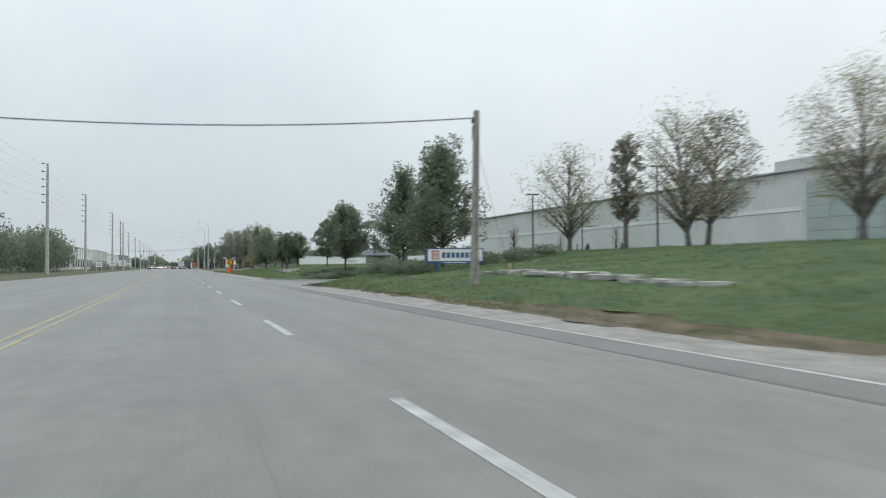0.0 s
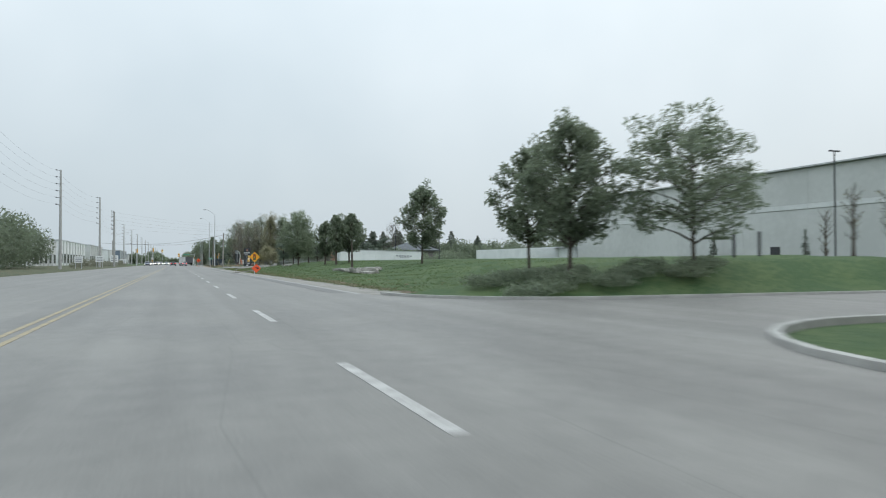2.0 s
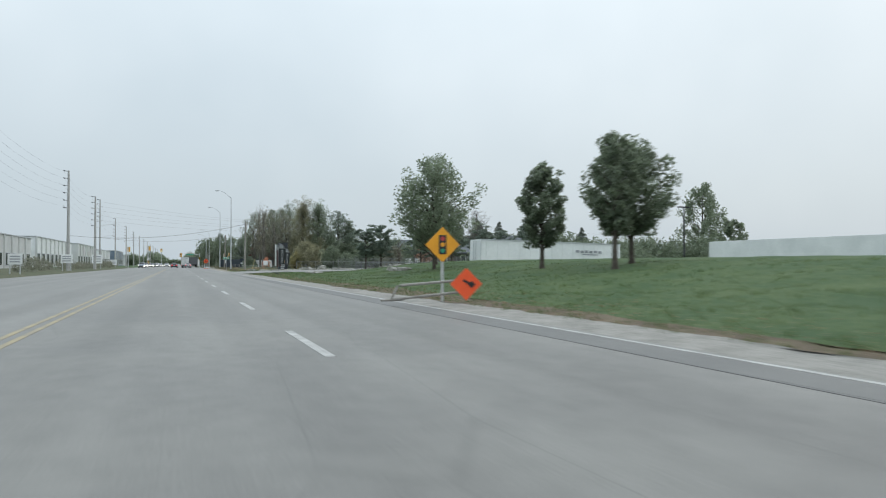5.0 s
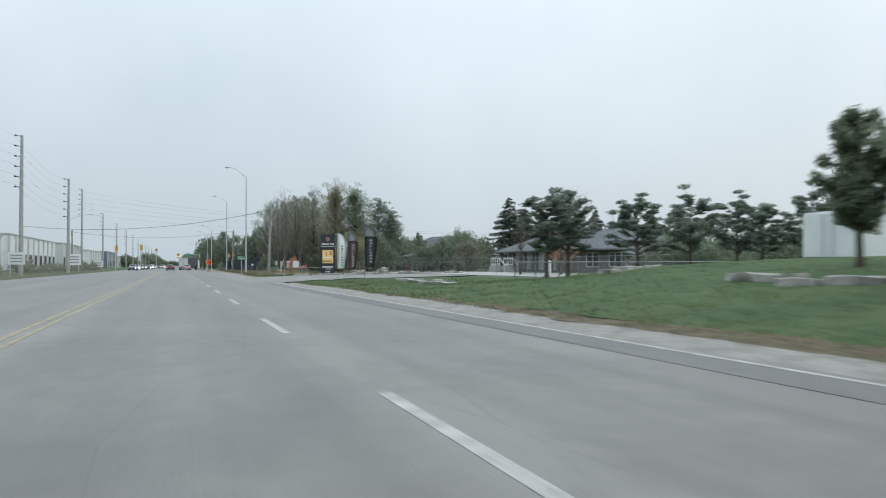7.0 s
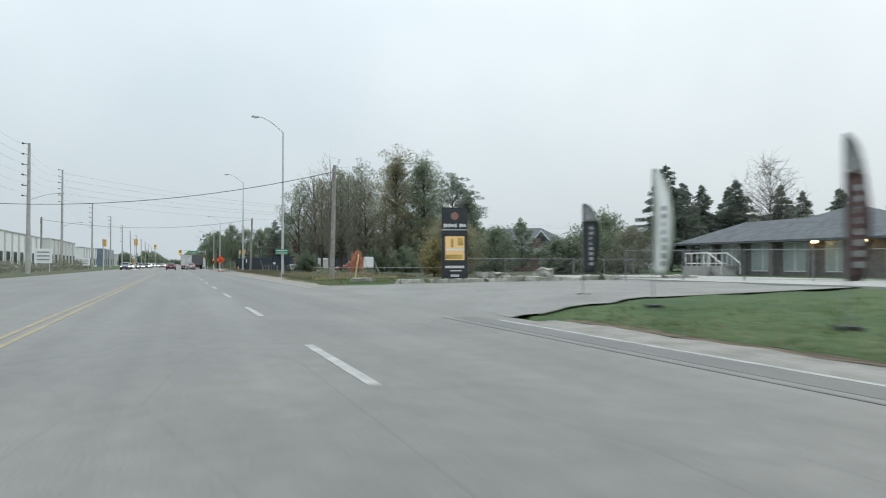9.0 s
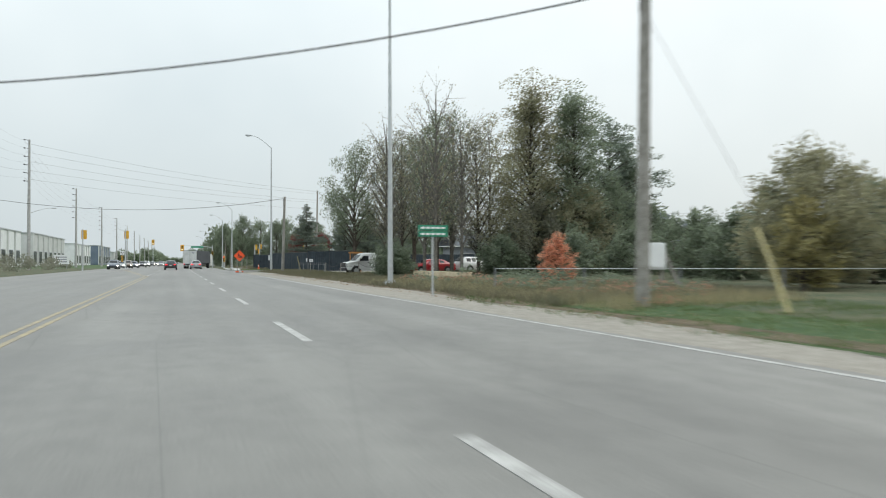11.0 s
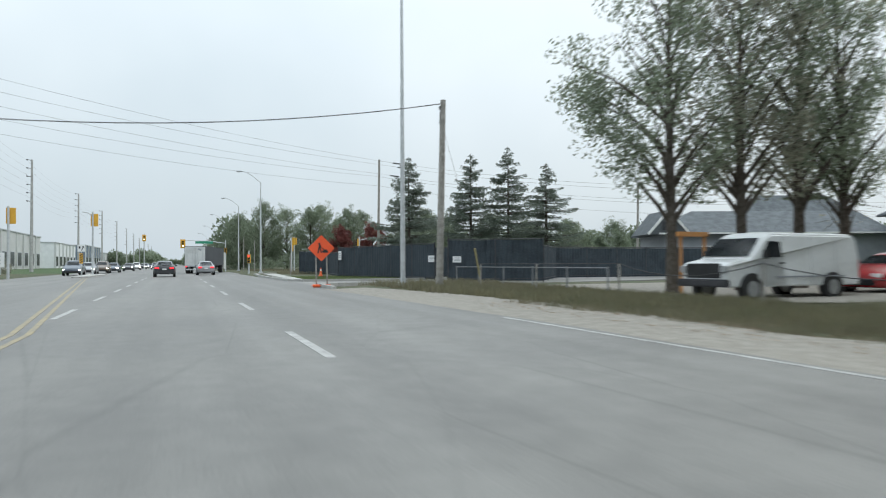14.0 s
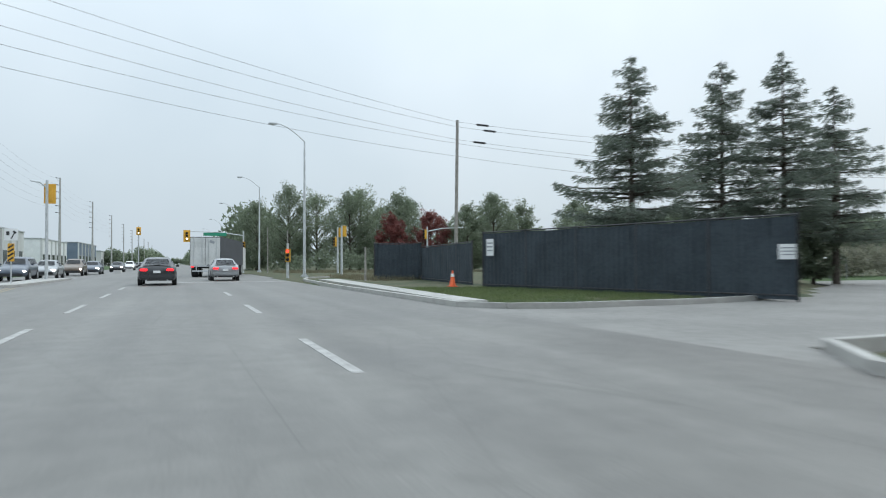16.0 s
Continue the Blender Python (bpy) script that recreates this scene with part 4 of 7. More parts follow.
# trees across the junction
for i, (x, y, top, r, lm) in enumerate(((11.5, 376, 10.5, 3.6, LEAF_DARK), (15, 366, 12.2, 3.6, LEAF_DARK), (19.5, 368, 11.4, 3.8, LEAF_MID), (24.5, 362, 11.6, 3.8, LEAF_MID), (29, 368, 9.2, 3.6, LEAF_DARK), (25.6, 349, 7.0, 2.2, LEAF_MAROON), (31.2, 350, 7.6, 2.6, LEAF_MAROON), (41, 352, 10.4, 3.4, LEAF_DARK), (47, 355, 9.4, 3.2, LEAF_DARK), (53, 350, 9.8, 3.2, LEAF_DARK), (60, 350, 8.6, 3.4, LEAF_DARK), (68, 348, 8.8, 3.4, LEAF_DARK), (77, 346, 8.4, 3.4, LEAF_DARK), (86, 342, 8.4, 3.4, LEAF_DARK), (22, 357, 10.6, 3.4, LEAF_DARK), (27.5, 353, 10.2, 3.2, LEAF_DARK), (33.5, 367, 11.0, 3.6, LEAF_DARK), (36, 349, 8.6, 2.8, LEAF_DARK), (44.5, 361, 10.4, 3.4, LEAF_DARK))):
    tree("roadside_tree", x, y, top, r, "leafy tree beyond the junction" if lm is not LEAF_MAROON else "maroon autumn tree beyond the junction", lm, "round", base=0.05, crown_from=0.06, seed=170 + i, n_leaf=6500, size=0.2, limbs=44, group="trees beyond the junction")


def woods(name, rows, material, label, seed, size=0.5, per=420):
    """Far woodland that nobody could count: leafy clumps on low stems."""
    rng = np.random.default_rng(seed)
    out = []
    for x, y, h, r in rows:
        n = int(per * r * h / 20)
        d = rng.normal(size=(n, 3))
        d /= np.linalg.norm(d, axis=1, keepdims=True)
        k = rng.uniform(0.45, 1.0, (n, 1))
        lump = 1 + 0.25 * np.sin(d[:, :1] * 5 + x) * np.cos(d[:, 1:2] * 4 + y)
        c = d * k * lump * (r, r, h * 0.5) + (x, y, h * 0.52)
        c[:, 2] = np.maximum(c[:, 2], 0.1) + (ground_z(x, y) if 6.95 < x < 60 and y < 300 else 0.0)
        out.append(leaves(c, size, rng))
    ob = new(name, quick_mesh(name, np.concatenate(out), 4, material))
    return tagged(ob, label, "woods", kind="stuff")


rng = np.random.default_rng(5)
woods("hedgerow", [(-24 - rng.uniform(0, 9), y, rng.uniform(7.0, 9.8), rng.uniform(3.2, 4.8)) for y in np.arange(96, 206, 4.0)], LEAF_DARK, "dark leafy hedgerow trees beside the road", 1, 0.30, 900)
woods("far_woods_right", [(40 + k * 3.4 + rng.uniform(-3, 3), 268 - k * 5.0 + rng.uniform(-6, 6), rng.uniform(4.0, 5.3), rng.uniform(3.5, 5)) for k in range(26) if k > 7] + [(86 + 7 * k, 270 - 4 * k, 6.5, 5.0) for k in range(4)], LEAF_DARK, "line of dark woods behind the yards", 2, 0.42, 700)
woods("far_woods_roadside", [(11 + rng.uniform(0, 9) + k * 0.3, 385 + k * 14, rng.uniform(9, 13), rng.uniform(4, 6)) for k in range(26)], LEAF_DARK, "dark roadside woods in the distance", 3, 0.5, 700)
woods("far_woods_beyond", [(60 + k * 7, 420 - k * 3 + rng.uniform(-8, 8), rng.uniform(10, 13), rng.uniform(5, 7)) for k in range(26)], LEAF_DARK, "dark woods on the horizon", 4, 0.6, 500)
woods("house_bushes", [(38 + 2.1 * k + rng.uniform(-0.6, 0.6), 258.5 - 1.2 * k + rng.uniform(-0.6, 0.6), rng.uniform(3.4, 4.8), rng.uniform(1.6, 2.3)) for k in range(9)], LEAF_DARK, "dense green bushes before the house in the yard", 41, 0.15, 3200)
woods("wood_thicket", [(34 + rng.uniform(0, 9), 229 + rng.uniform(0, 19), rng.uniform(3, 6), rng.uniform(2.2, 3.4)) for k in range(12)], LEAF_DARK, "dark thicket behind the wood", 12, 0.26, 1500)
woods("yard_woods", [(60 + 3.4 * k, 208 - 3.6 * k, 5.4 + rng.uniform(0, 1.8), 3.4) for k in range(8)] + [(45 + 3.6 * k, 214, 5.6 + rng.uniform(0, 1.4), 3.0) for k in range(2, 5)] + [(41.3, 216.2, 4.6, 2.3), (44.0, 218.5, 5.0, 2.4)], LEAF_DARK, "dark trees behind the bungalow", 23, 0.3, 1100)
woods("yard_thicket", [(34 + rng.uniform(0, 14), 151 + rng.uniform(0, 14), rng.uniform(2.4, 3.7), rng.uniform(2, 3)) for k in range(14)], LEAF_DARK, "dark thicket behind the pines", 13, 0.2, 1700)
woods("far_woods_left", [(-30 - rng.uniform(0, 30) - k * 1.0, 640 + k * 30, rng.uniform(7, 11), rng.uniform(5, 7)) for k in range(24)], LEAF_DARK, "distant dark trees by the road", 6, 0.6, 500)
far = np.random.default_rng(31)
woods("far_woods_avenue", [(-19 - far.uniform(0, 8), y, far.uniform(8, 14), far.uniform(3.5, 5.5)) for y in np.arange(720, 1600, 26)] + [(10.5 + far.uniform(0, 7), y, far.uniform(8, 14), far.uniform(3.5, 5.5)) for y in np.arange(740, 1600, 26)], LEAF_MID, "distant grey-green trees closing in on the road", 32, 0.8, 320)
woods("far_woods_end", [(-60 + 5 * k + far.uniform(-2, 2), 1612 + far.uniform(0, 12), far.uniform(8, 13), far.uniform(4, 6)) for k in range(25)], LEAF_MID, "grey-green woods at the end of the road", 33, 0.8, 320)
woods("junction_hedge", [(14 + k * 2.6, 349 + rng.uniform(-2, 3), rng.uniform(2.2, 3.6), rng.uniform(1.6, 2.4)) for k in range(26)], LEAF_DARK, "dark hedge below the trees beyond the junction", 16, 0.2, 1500)
woods("yard_hedge", [(34.6 + 1.15 * k, 294.9 + 0.38 * k + rng.uniform(-0.3, 0.3), rng.uniform(1.9, 2.7), rng.uniform(0.9, 1.3)) for k in range(18)], LEAF_OLIVE, "brownish leafy hedge behind the paved yard", 43, 0.11, 5200)
woods("verge_bushes", [(-17.5 - rng.uniform(0, 3), y, rng.uniform(1.2, 2.4), rng.uniform(0.9, 1.6)) for y in np.arange(186, 330, 6.5)], LEAF_OLIVE, "low scrubby bushes on the far verge", 7, 0.16, 2600)


def tufts(name, spots, material, label, seed, hmin, hmax, n=7):
    """Upright blades in tufts."""
    rng = np.random.default_rng(seed)
    out = []
    for x, y in spots:
        z = max(ground_z(x, y), 0.0) if x > 6.9 else 0.1
        for _ in range(n):
            h = rng.uniform(hmin, hmax)
            a = rng.uniform(0, 2 * math.pi)
            w = 0.012 + 0.03 * h
            px, py = x + rng.normal() * 0.12, y + rng.normal() * 0.12
            lx, ly = rng.normal(size=2) * 0.3 * h
            out.append(((px - w * math.cos(a), py - w * math.sin(a), z - 0.02), (px + w * math.cos(a), py + w * math.sin(a), z - 0.02), (px + lx, py + ly, z + h)))
    ob = new(name, quick_mesh(name, np.array(out), 3, material))
    return tagged(ob, label, "grass", kind="stuff")


rng = np.random.default_rng(8)
tufts("verge_weeds", np.stack([rng.uniform(8.2, 16, 3600), rng.uniform(200, 217, 3600)], 1), WEED, "dry weeds and grasses on the verge", 8, 0.06, 0.28, 9)
tufts("verge_grass", np.stack([rng.uniform(8.2, 14, 3800), rng.uniform(213, 250, 3800)], 1), WEED, "short dry grass on the verge", 18, 0.05, 0.2, 8)
tufts("yard_verge_weeds", np.concatenate([np.stack([rng.uniform(9.0, 13.8, 3600), rng.uniform(246, 263, 3600)], 1), np.stack([rng.uniform(9.0, 24, 4200), rng.uniform(234, 244.5, 4200)], 1)]), leaf("green_verge_weeds", (0.062, 0.078, 0.042), (0.145, 0.132, 0.080), 0.6), "rough green grass and weeds before the parked van", 28, 0.08, 0.3, 8)
tufts("dry_stalks", np.stack([rng.uniform(8.6, 14, 2200), rng.uniform(198, 219, 2200)], 1), LEAF_THIN, "tan dry stalks in the verge", 19, 0.1, 0.32, 5)
woods("verge_brush", [(10.2 + rng.uniform(0, 6), y + rng.uniform(-1, 1), rng.uniform(0.35, 0.85), rng.uniform(0.5, 1.0)) for y in np.arange(201, 217, 0.8)], LEAF_DARK, "low brushy shrubs in the weedy verge", 14, 0.07, 5200)
woods("verge_brush_dry", [(9.6 + rng.uniform(0, 5), y + rng.uniform(-1, 1), rng.uniform(0.25, 0.55), rng.uniform(0.5, 0.9)) for y in np.arange(199, 217, 1.0)], LEAF_RUST, "dry tawny brush in the weedy verge", 15, 0.06, 5200)
tufts("mown_grass", np.concatenate([np.stack([7.2 + rng.uniform(0, 1, 4500) ** 1.6 * 14, rng.uniform(0, 40, 4500)], 1), np.stack([7.2 + rng.uniform(0, 1, 7500) ** 1.6 * 12, rng.uniform(58, 166, 7500)], 1), np.stack([rng.uniform(7.2, 14, 1800), rng.uniform(188, 205, 1800)], 1)]), leaf("grass_blades", (0.050, 0.088, 0.032), (0.095, 0.128, 0.050)), "short mown grass blades", 9, 0.04, 0.10, 6)
tufts("fence_weeds", np.concatenate([np.stack([rng.uniform(8.5, 14, 900), rng.uniform(255, 268, 900)], 1), np.stack([rng.uniform(10.5, 16, 700), rng.uniform(303, 316, 700)], 1), np.stack([rng.uniform(10.5, 34, 1800), rng.uniform(338, 349, 1800)], 1)]), WEED, "rough green weeds below the fences", 10, 0.08, 0.4)
tufts("fence_lawn", np.stack([rng.uniform(7.5, 14.5, 2600), rng.uniform(279, 290, 2600)], 1), leaf("lawn_blades", (0.055, 0.092, 0.036), (0.11, 0.14, 0.056)), "short green lawn below the fence", 11, 0.05, 0.12, 6)


def litter(name, spots, label, seed, size=0.035):
    """Fallen leaves that lie flat on the ground."""
    rng = np.random.default_rng(seed)
    c = np.array([(x, y, max(ground_z(x, y), 0.0) + 0.035) for x, y in spots])
    ob = new(name, quick_mesh(name, leaves(c, size, rng, flat=0.85), 4, LEAF_LITTER))
    return tagged(ob, label, "leaf litter", kind="stuff")


lit = np.random.default_rng(77)
litter("fallen_leaves", np.concatenate([np.stack([7.2 + np.abs(lit.normal(size=n)) * 1.1, lit.uniform(a, c, n)], 1) for n, a, c in ((2600, 2, 38), (5200, 60, 164), (2600, 188, 250))]), "brown fallen leaves along the grass edge", 78)


# ---- poles, lamps and wires ----
def street_light(x, y, h, arm, label="galvanised street light with curved arm and cobra head"):
    t = thing("street_light", pose(x, y, ground_z(x, y) if x > 6.9 else 0.12), label, "street light", "street lights")
    b = B()
    rod(b, (0, 0, -0.1), (0, 0, h), 0.12, 0.06, 12)
    part("pole", b, STEEL, t, smooth=False)
    b = B()
    box(b, (0, 0, 0.03), (0.5, 0.5, 0.24), bevel=0.03)
    for sx in (-0.15, 0.15):
        for sy in (-0.15, 0.15):
            rod(b, (sx, sy, 0.13), (sx, sy, 0.24), 0.018, n=6)
    part("base_plate", b, STEEL, t)
    b = B()
    pts = [Vector((arm * k, 0, h - 0.05 + 1.25 * math.sin(k * 1.45))) for k in np.linspace(0, 1, 9)]
    limb(b, pts, 0.045, 0.03, 8)
    a = part("arm", b, STEEL, t)
    b = B()
    e = pts[-1]
    s = 1 if arm > 0 else -1
    box(b, (e.x + s * 0.3, 0, e.z - 0.02), (0.7, 0.26, 0.12), bevel=0.04)
    part("lamp_head", b, STEEL, t)
    b = B()
    box(b, (e.x + s * 0.36, 0, e.z - 0.1), (0.36, 0.2, 0.06), bevel=0.02)
    part("lens", b, SIGNWHITE, t)
    return t


for x, y, h in ((8.7, 215.3, 12.65), (9.4, 263.2, 13.4), (9.0, 316.2, 10.4), (9.4, 352, 10.5), (9.4, 392, 10.5), (9.6, 440, 10.5), (9.6, 490, 10.5)):
    street_light(x, y, h, -2.05)

def wood_pole(x, y, h, label="weathered wooden utility pole", lean=0.0, r=0.14, cap=True):
    t = thing("utility_pole", pose(x, y, ground_z(x, y) if x > 6.9 else 0.1), label, "utility pole", "wooden poles")
    b = B()
    rod(b, (0, 0, -0.2), (lean, 0, h), r, r * 0.72, 12)
    part("pole", b, WOODPOLE, t)
    if cap:
        b = B()
        box(b, (lean - 0.13, 0, h - 0.35), (0.1, 0.08, 0.16), bevel=0.015)
        rod(b, (lean - 0.13, 0, h - 0.5), (lean - 0.16, 0.02, h - 1.0), 0.02, 0.012, 6)
        part("cable_clamp", b, DARKMETAL, t)
        b = B()
        rod(b, (0.005, -0.14, 0.3), (lean * 0.9, -0.11, h * 0.9), 0.012, n=5)
        part("ground_wire", b, CABLE, t)
    return t


wood_pole(9.15, 21.4, 5.75, lean=0.12)
wood_pole(9.6, 198.6, 7.55, lean=0.16, r=0.16)
wood_pole(10.3, 261.0, 7.95, lean=0.22, r=0.16)
wood_pole(-16.2, 27, 7.4, r=0.16)
wood_pole(-17.5, 263.5, 7.6, r=0.16)
wood_pole(26.2, 328.5, 15.5, lean=0.25, r=0.2)
wood_pole(54.5, 308.4, 11.0, lean=0.3, r=0.17)
for x, y, h in ((9.7, 330, 4.2), (9.6, 345, 5.2), (10.4, 303, 2.0)):
    wood_pole(x, y, h, "short grey post near the junction", r=0.07, cap=False)

left_poles = [(-16.6, 60, 15.4), (-16.8, 111.8, 15.5), (-17.6, 163.9, 16.1), (-16.0, 209.4, 15.6), (-15.5, 242.6, 14.6), (-20.3, 303.1, 19.0), (-20.2, 353.5, 16.8), (-20.1, 406.5, 16.7), (-20, 458, 16.6), (-20, 512, 16.6), (-20, 566, 16.6), (-20, 620, 16.6), (-20, 680, 16.6), (-20, 745, 16.6), (-20, 815, 16.6), (-20, 890, 16.6)]
lp = None
for i, (x, y, h) in enumerate(left_poles):
    t = thing("hydro_pole", pose(x, y, 0.1), "tall tapered concrete power pole with side insulators", "power pole", "power poles")
    b = B()
    rod(b, (0, 0, -0.2), (0, 0, h), 0.27, 0.14, 12)
    part("pole", b, CONCPOLE, t)
    for k in range(6):
        z = h - 0.12 - k * (1.05 + 0.03 * i % 3)
        b = B()
        rod(b, (0.0, 0, z), (-0.62, 0, z + 0.1), 0.045, 0.03, 6)
        rod(b, (-0.5, 0, z + 0.05), (-0.72, 0, z + 0.12), 0.085, 0.085, 8)
        part("insulator", b, DARKMETAL, t)
    if 220 < y < 310:
        b = B()
        pts = [Vector((2.9 * k, 0, 8.2 + 0.9 * math.sin(k * 1.4))) for k in np.linspace(0, 1, 8)]
        limb(b, pts, 0.04, 0.028, 8)
        part("lamp_arm", b, STEEL, t)
        b = B()
        box(b, (3.2, 0, pts[-1].z - 0.02), (0.7, 0.26, 0.12), bevel=0.04)
        part("lamp_head", b, STEEL, t)


def wire(name, a, c, sag, r=0.018, label="black overhead cable", n=18):
    cu = bpy.data.curves.new(name, "CURVE")
    cu.dimensions, cu.bevel_depth, cu.bevel_resolution = "3D", r, 1
    sp = cu.splines.new("POLY")
    sp.points.add(n)
    a, c = Vector(a), Vector(c)
    for i in range(n + 1):
        k = i / n
        p = a.lerp(c, k) - Vector((0, 0, 4 * sag * k * (1 - k)))
        sp.points[i].co = (*p, 1)
    cu.materials.append(CABLE)
    return tagged(new(name, cu), label, "cable")


wire("overhead_cable", (9.25, 21.4, 5.95), (-16.2, 27, 6.65), 0.75, 0.021, "thick overhead cable crossing the road")
wire("overhead_cable", (9.65, 198.6, 7.2), (-16.0, 209.4, 5.6), 1.1, 0.021, "thick overhead cable crossing the road")
wire("overhead_cable", (10.4, 261.0, 7.8), (-17.5, 263.5, 7.35), 1.2, 0.021, "thick overhead cable crossing the road")
for k, (z0, z1) in enumerate(((15.4, 16.6), (14.9, 15.4), (13.6, 14.2), (13.2, 13.0), (11.9, 11.6))):
    wire("power_line", (26.3, 328.5, z0), (-20.9, 303.1, 18.6 - 1.3 * k), 0.7, 0.012, "thin power line over the junction")
    wire("power_line", (26.3, 328.5, z0), (54.6, 308.4, z0 - 4.6), 0.5, 0.012, "thin power line over the junction")
    wire("power_line", (54.6, 308.4, z0 - 4.6), (130, 262, z0 - 4.6), 1.2, 0.012, "thin power line over the yards")
for k in range(6):
    for (x0, y0, h0), (x1, y1, h1) in zip(left_poles[:9], left_poles[1:10]):
        wire("power_line", (x0 - 0.7, y0, h0 - k * 1.07), (x1 - 0.7, y1, h1 - k * 1.07), 0.8, 0.006, "thin power line between power poles", 10)
wire("guy_wire", (9.62, 198.4, 6.5), (11.6, 196.0, 0.3), 0.0, 0.006, "taut steel guy wire")
wire("guy_wire", (10.45, 261.0, 7.0), (12.4, 261.0, 0.2), 0.0, 0.006, "taut steel guy wire")
wire("guy_wire", (9.2, 21.4, 5.4), (11.78, 24.1, 0.6), 0.0, 0.006, "taut steel guy wire")
for x0, y0, x1, y1, z0, z1 in ((10.9, 196.6, 10.35, 195.3, 1.75, 0.15), (11.75, 260.6, 12.2, 260.9, 1.7, 0.1), (11.7, 24.0, 11.75, 23.9, 1.15, 0.4)):
    b = B()
    rod(b, (x0, y0, z0), (x1, y1, z1), 0.04, 0.04, 8)
    tagged(part("guy_guard", b, YELLOWPLASTIC), "yellow plastic guard on a guy wire", "guy guard")


# ---- warehouse with the low wing ----
def warehouse():
    t = thing("warehouse", pose(0, 0, 0), "long pale grey precast warehouse with a glazed bay", "warehouse")
    x0, x1, y0, y1, h = 49.6, 110, -60, 116.0, 9.0
    b = B()
    box(b, ((x0 + x1) / 2, (y0 + y1) / 2, h / 2 - 0.2), (x1 - x0, y1 - y0, h + 0.4))
    part("wall", b, PRECAST, t)
    for k in range(24):
        yy = y1 - 7.3 * (k + 0.5)
        b = B()
        box(b, (x0 - 0.05, yy, 2.85), (0.1, 7.285, 5.3), bevel=0.008)
        part("panel", b, PRECAST, t)
        b = B()
        box(b, (x0 - 0.07, yy, 5.75), (0.14, 7.285, 0.42), bevel=0.008)
        part("band", b, PRECAST2, t, "paler horizontal band")
        b = B()
        box(b, (x0 - 0.05, yy, 7.45), (0.1, 7.285, 2.95), bevel=0.008)
        part("panel", b, PRECAST, t)
    for k in range(8):
        b = B()
        box(b, (x0 + 4 + 7.3 * k, y1 + 0.05, 4.4), (7.24, 0.1, 8.8), bevel=0.02)
        part("panel", b, PRECAST, t)
    b = B()
    box(b, ((x0 + x1) / 2 - 0.2, (y0 + y1) / 2, h + 0.06), (x1 - x0 + 0.5, y1 - y0 + 0.5, 0.14), bevel=0.02)
    part("coping", b, STEEL, t)
    b = B()
    box(b, (x0 + 6, 30, h + 0.5), (12.6, 36, 1.0), bevel=0.04)
    part("raised_parapet", b, PRECAST, t)
    for j in range(5):
        for k in range(9):
            b = B()
            box(b, (x0 - 0.16, 43.6 - 2.4 * k, 3.2 + 1.05 * j), (0.12, 2.32, 0.98), bevel=0.02)
            part("window_pane", b, BLUEGLASS, t)
    b = B()
    box(b, (x0 - 0.12, 34, 5.3), (0.1, 22.4, 5.5))
    part("window_frame", b, STEEL, t)

    b = B()
    box(b, (x0 - 0.14, 83.0, 1.35), (0.08, 1.05, 2.1), bevel=0.015)
    d = part("door", b, DARKMETAL, t)
    b = B()
    box(b, (x0 - 0.20, 82.62, 1.35), (0.06, 0.12, 0.04))
    part("handle", b, STEEL, d)


warehouse()
t = thing("low_wing", pose(0, 0, 0), "low white industrial wing behind the berm", "building")
b = B()
box(b, (56, 126, 1.5), (16, 19.0, 3.0))
box(b, (52, 133, 1.5), (16.5, 5.0, 2.95))
part("wall", b, WHITEWALL, t)
b = B()
box(b, (55.8, 126, 3.06), (16.8, 19.6, 0.14), bevel=0.02)
part("roof_edge", b, STEEL, t)
b = B()
box(b, (47.0, 127.0, 1.6), (7.0, 17.5, 2.7))
part("loading_wall", b, WHITEWALL, t)


# parking lamps and little posts in the warehouse yard
for x, y, h in ((45.5, 73.5, 9.3), (24.6, 46.5, 6.3), (28.4, 37.0, 7.3), (34.5, 128.0, 5.2), (34.1, 147.8, 7.2)):
    t = thing("yard_lamp", pose(x, y, ground_z(x, y)), "tall dark parking lot lamp with twin heads", "lamp post", "yard lamps")
    b = B()
    rod(b, (0, 0, -0.1), (0, 0, h - ground_z(x, y)), 0.07, 0.05, 8)
    part("pole", b, DARKMETAL, t)
    for s in (-1, 1):
        b = B()
        box(b, (s * 0.3, 0, h - ground_z(x, y) - 0.03), (0.4, 0.22, 0.09), bevel=0.02)
        part("lamp_head", b, DARKMETAL, t)
for x, y in ((20.6, 56.9), (21.4, 56.4), (22.6, 44.0), (23.6, 43.9)):
    b = B()
    rod(b, (0, 0, -0.1), (0, 0, 0.95), 0.06, 0.06, 10)
    rod(b, (0, 0, 0.95), (0, 0, 1.0), 0.06, 0.02, 10)
    o = part("bollard", b, DARKMETAL)
    o.matrix_basis = pose(x, y, ground_z(x, y))
    tagged(o, "short dark steel bollard by the driveway", "bollard", "bollards")


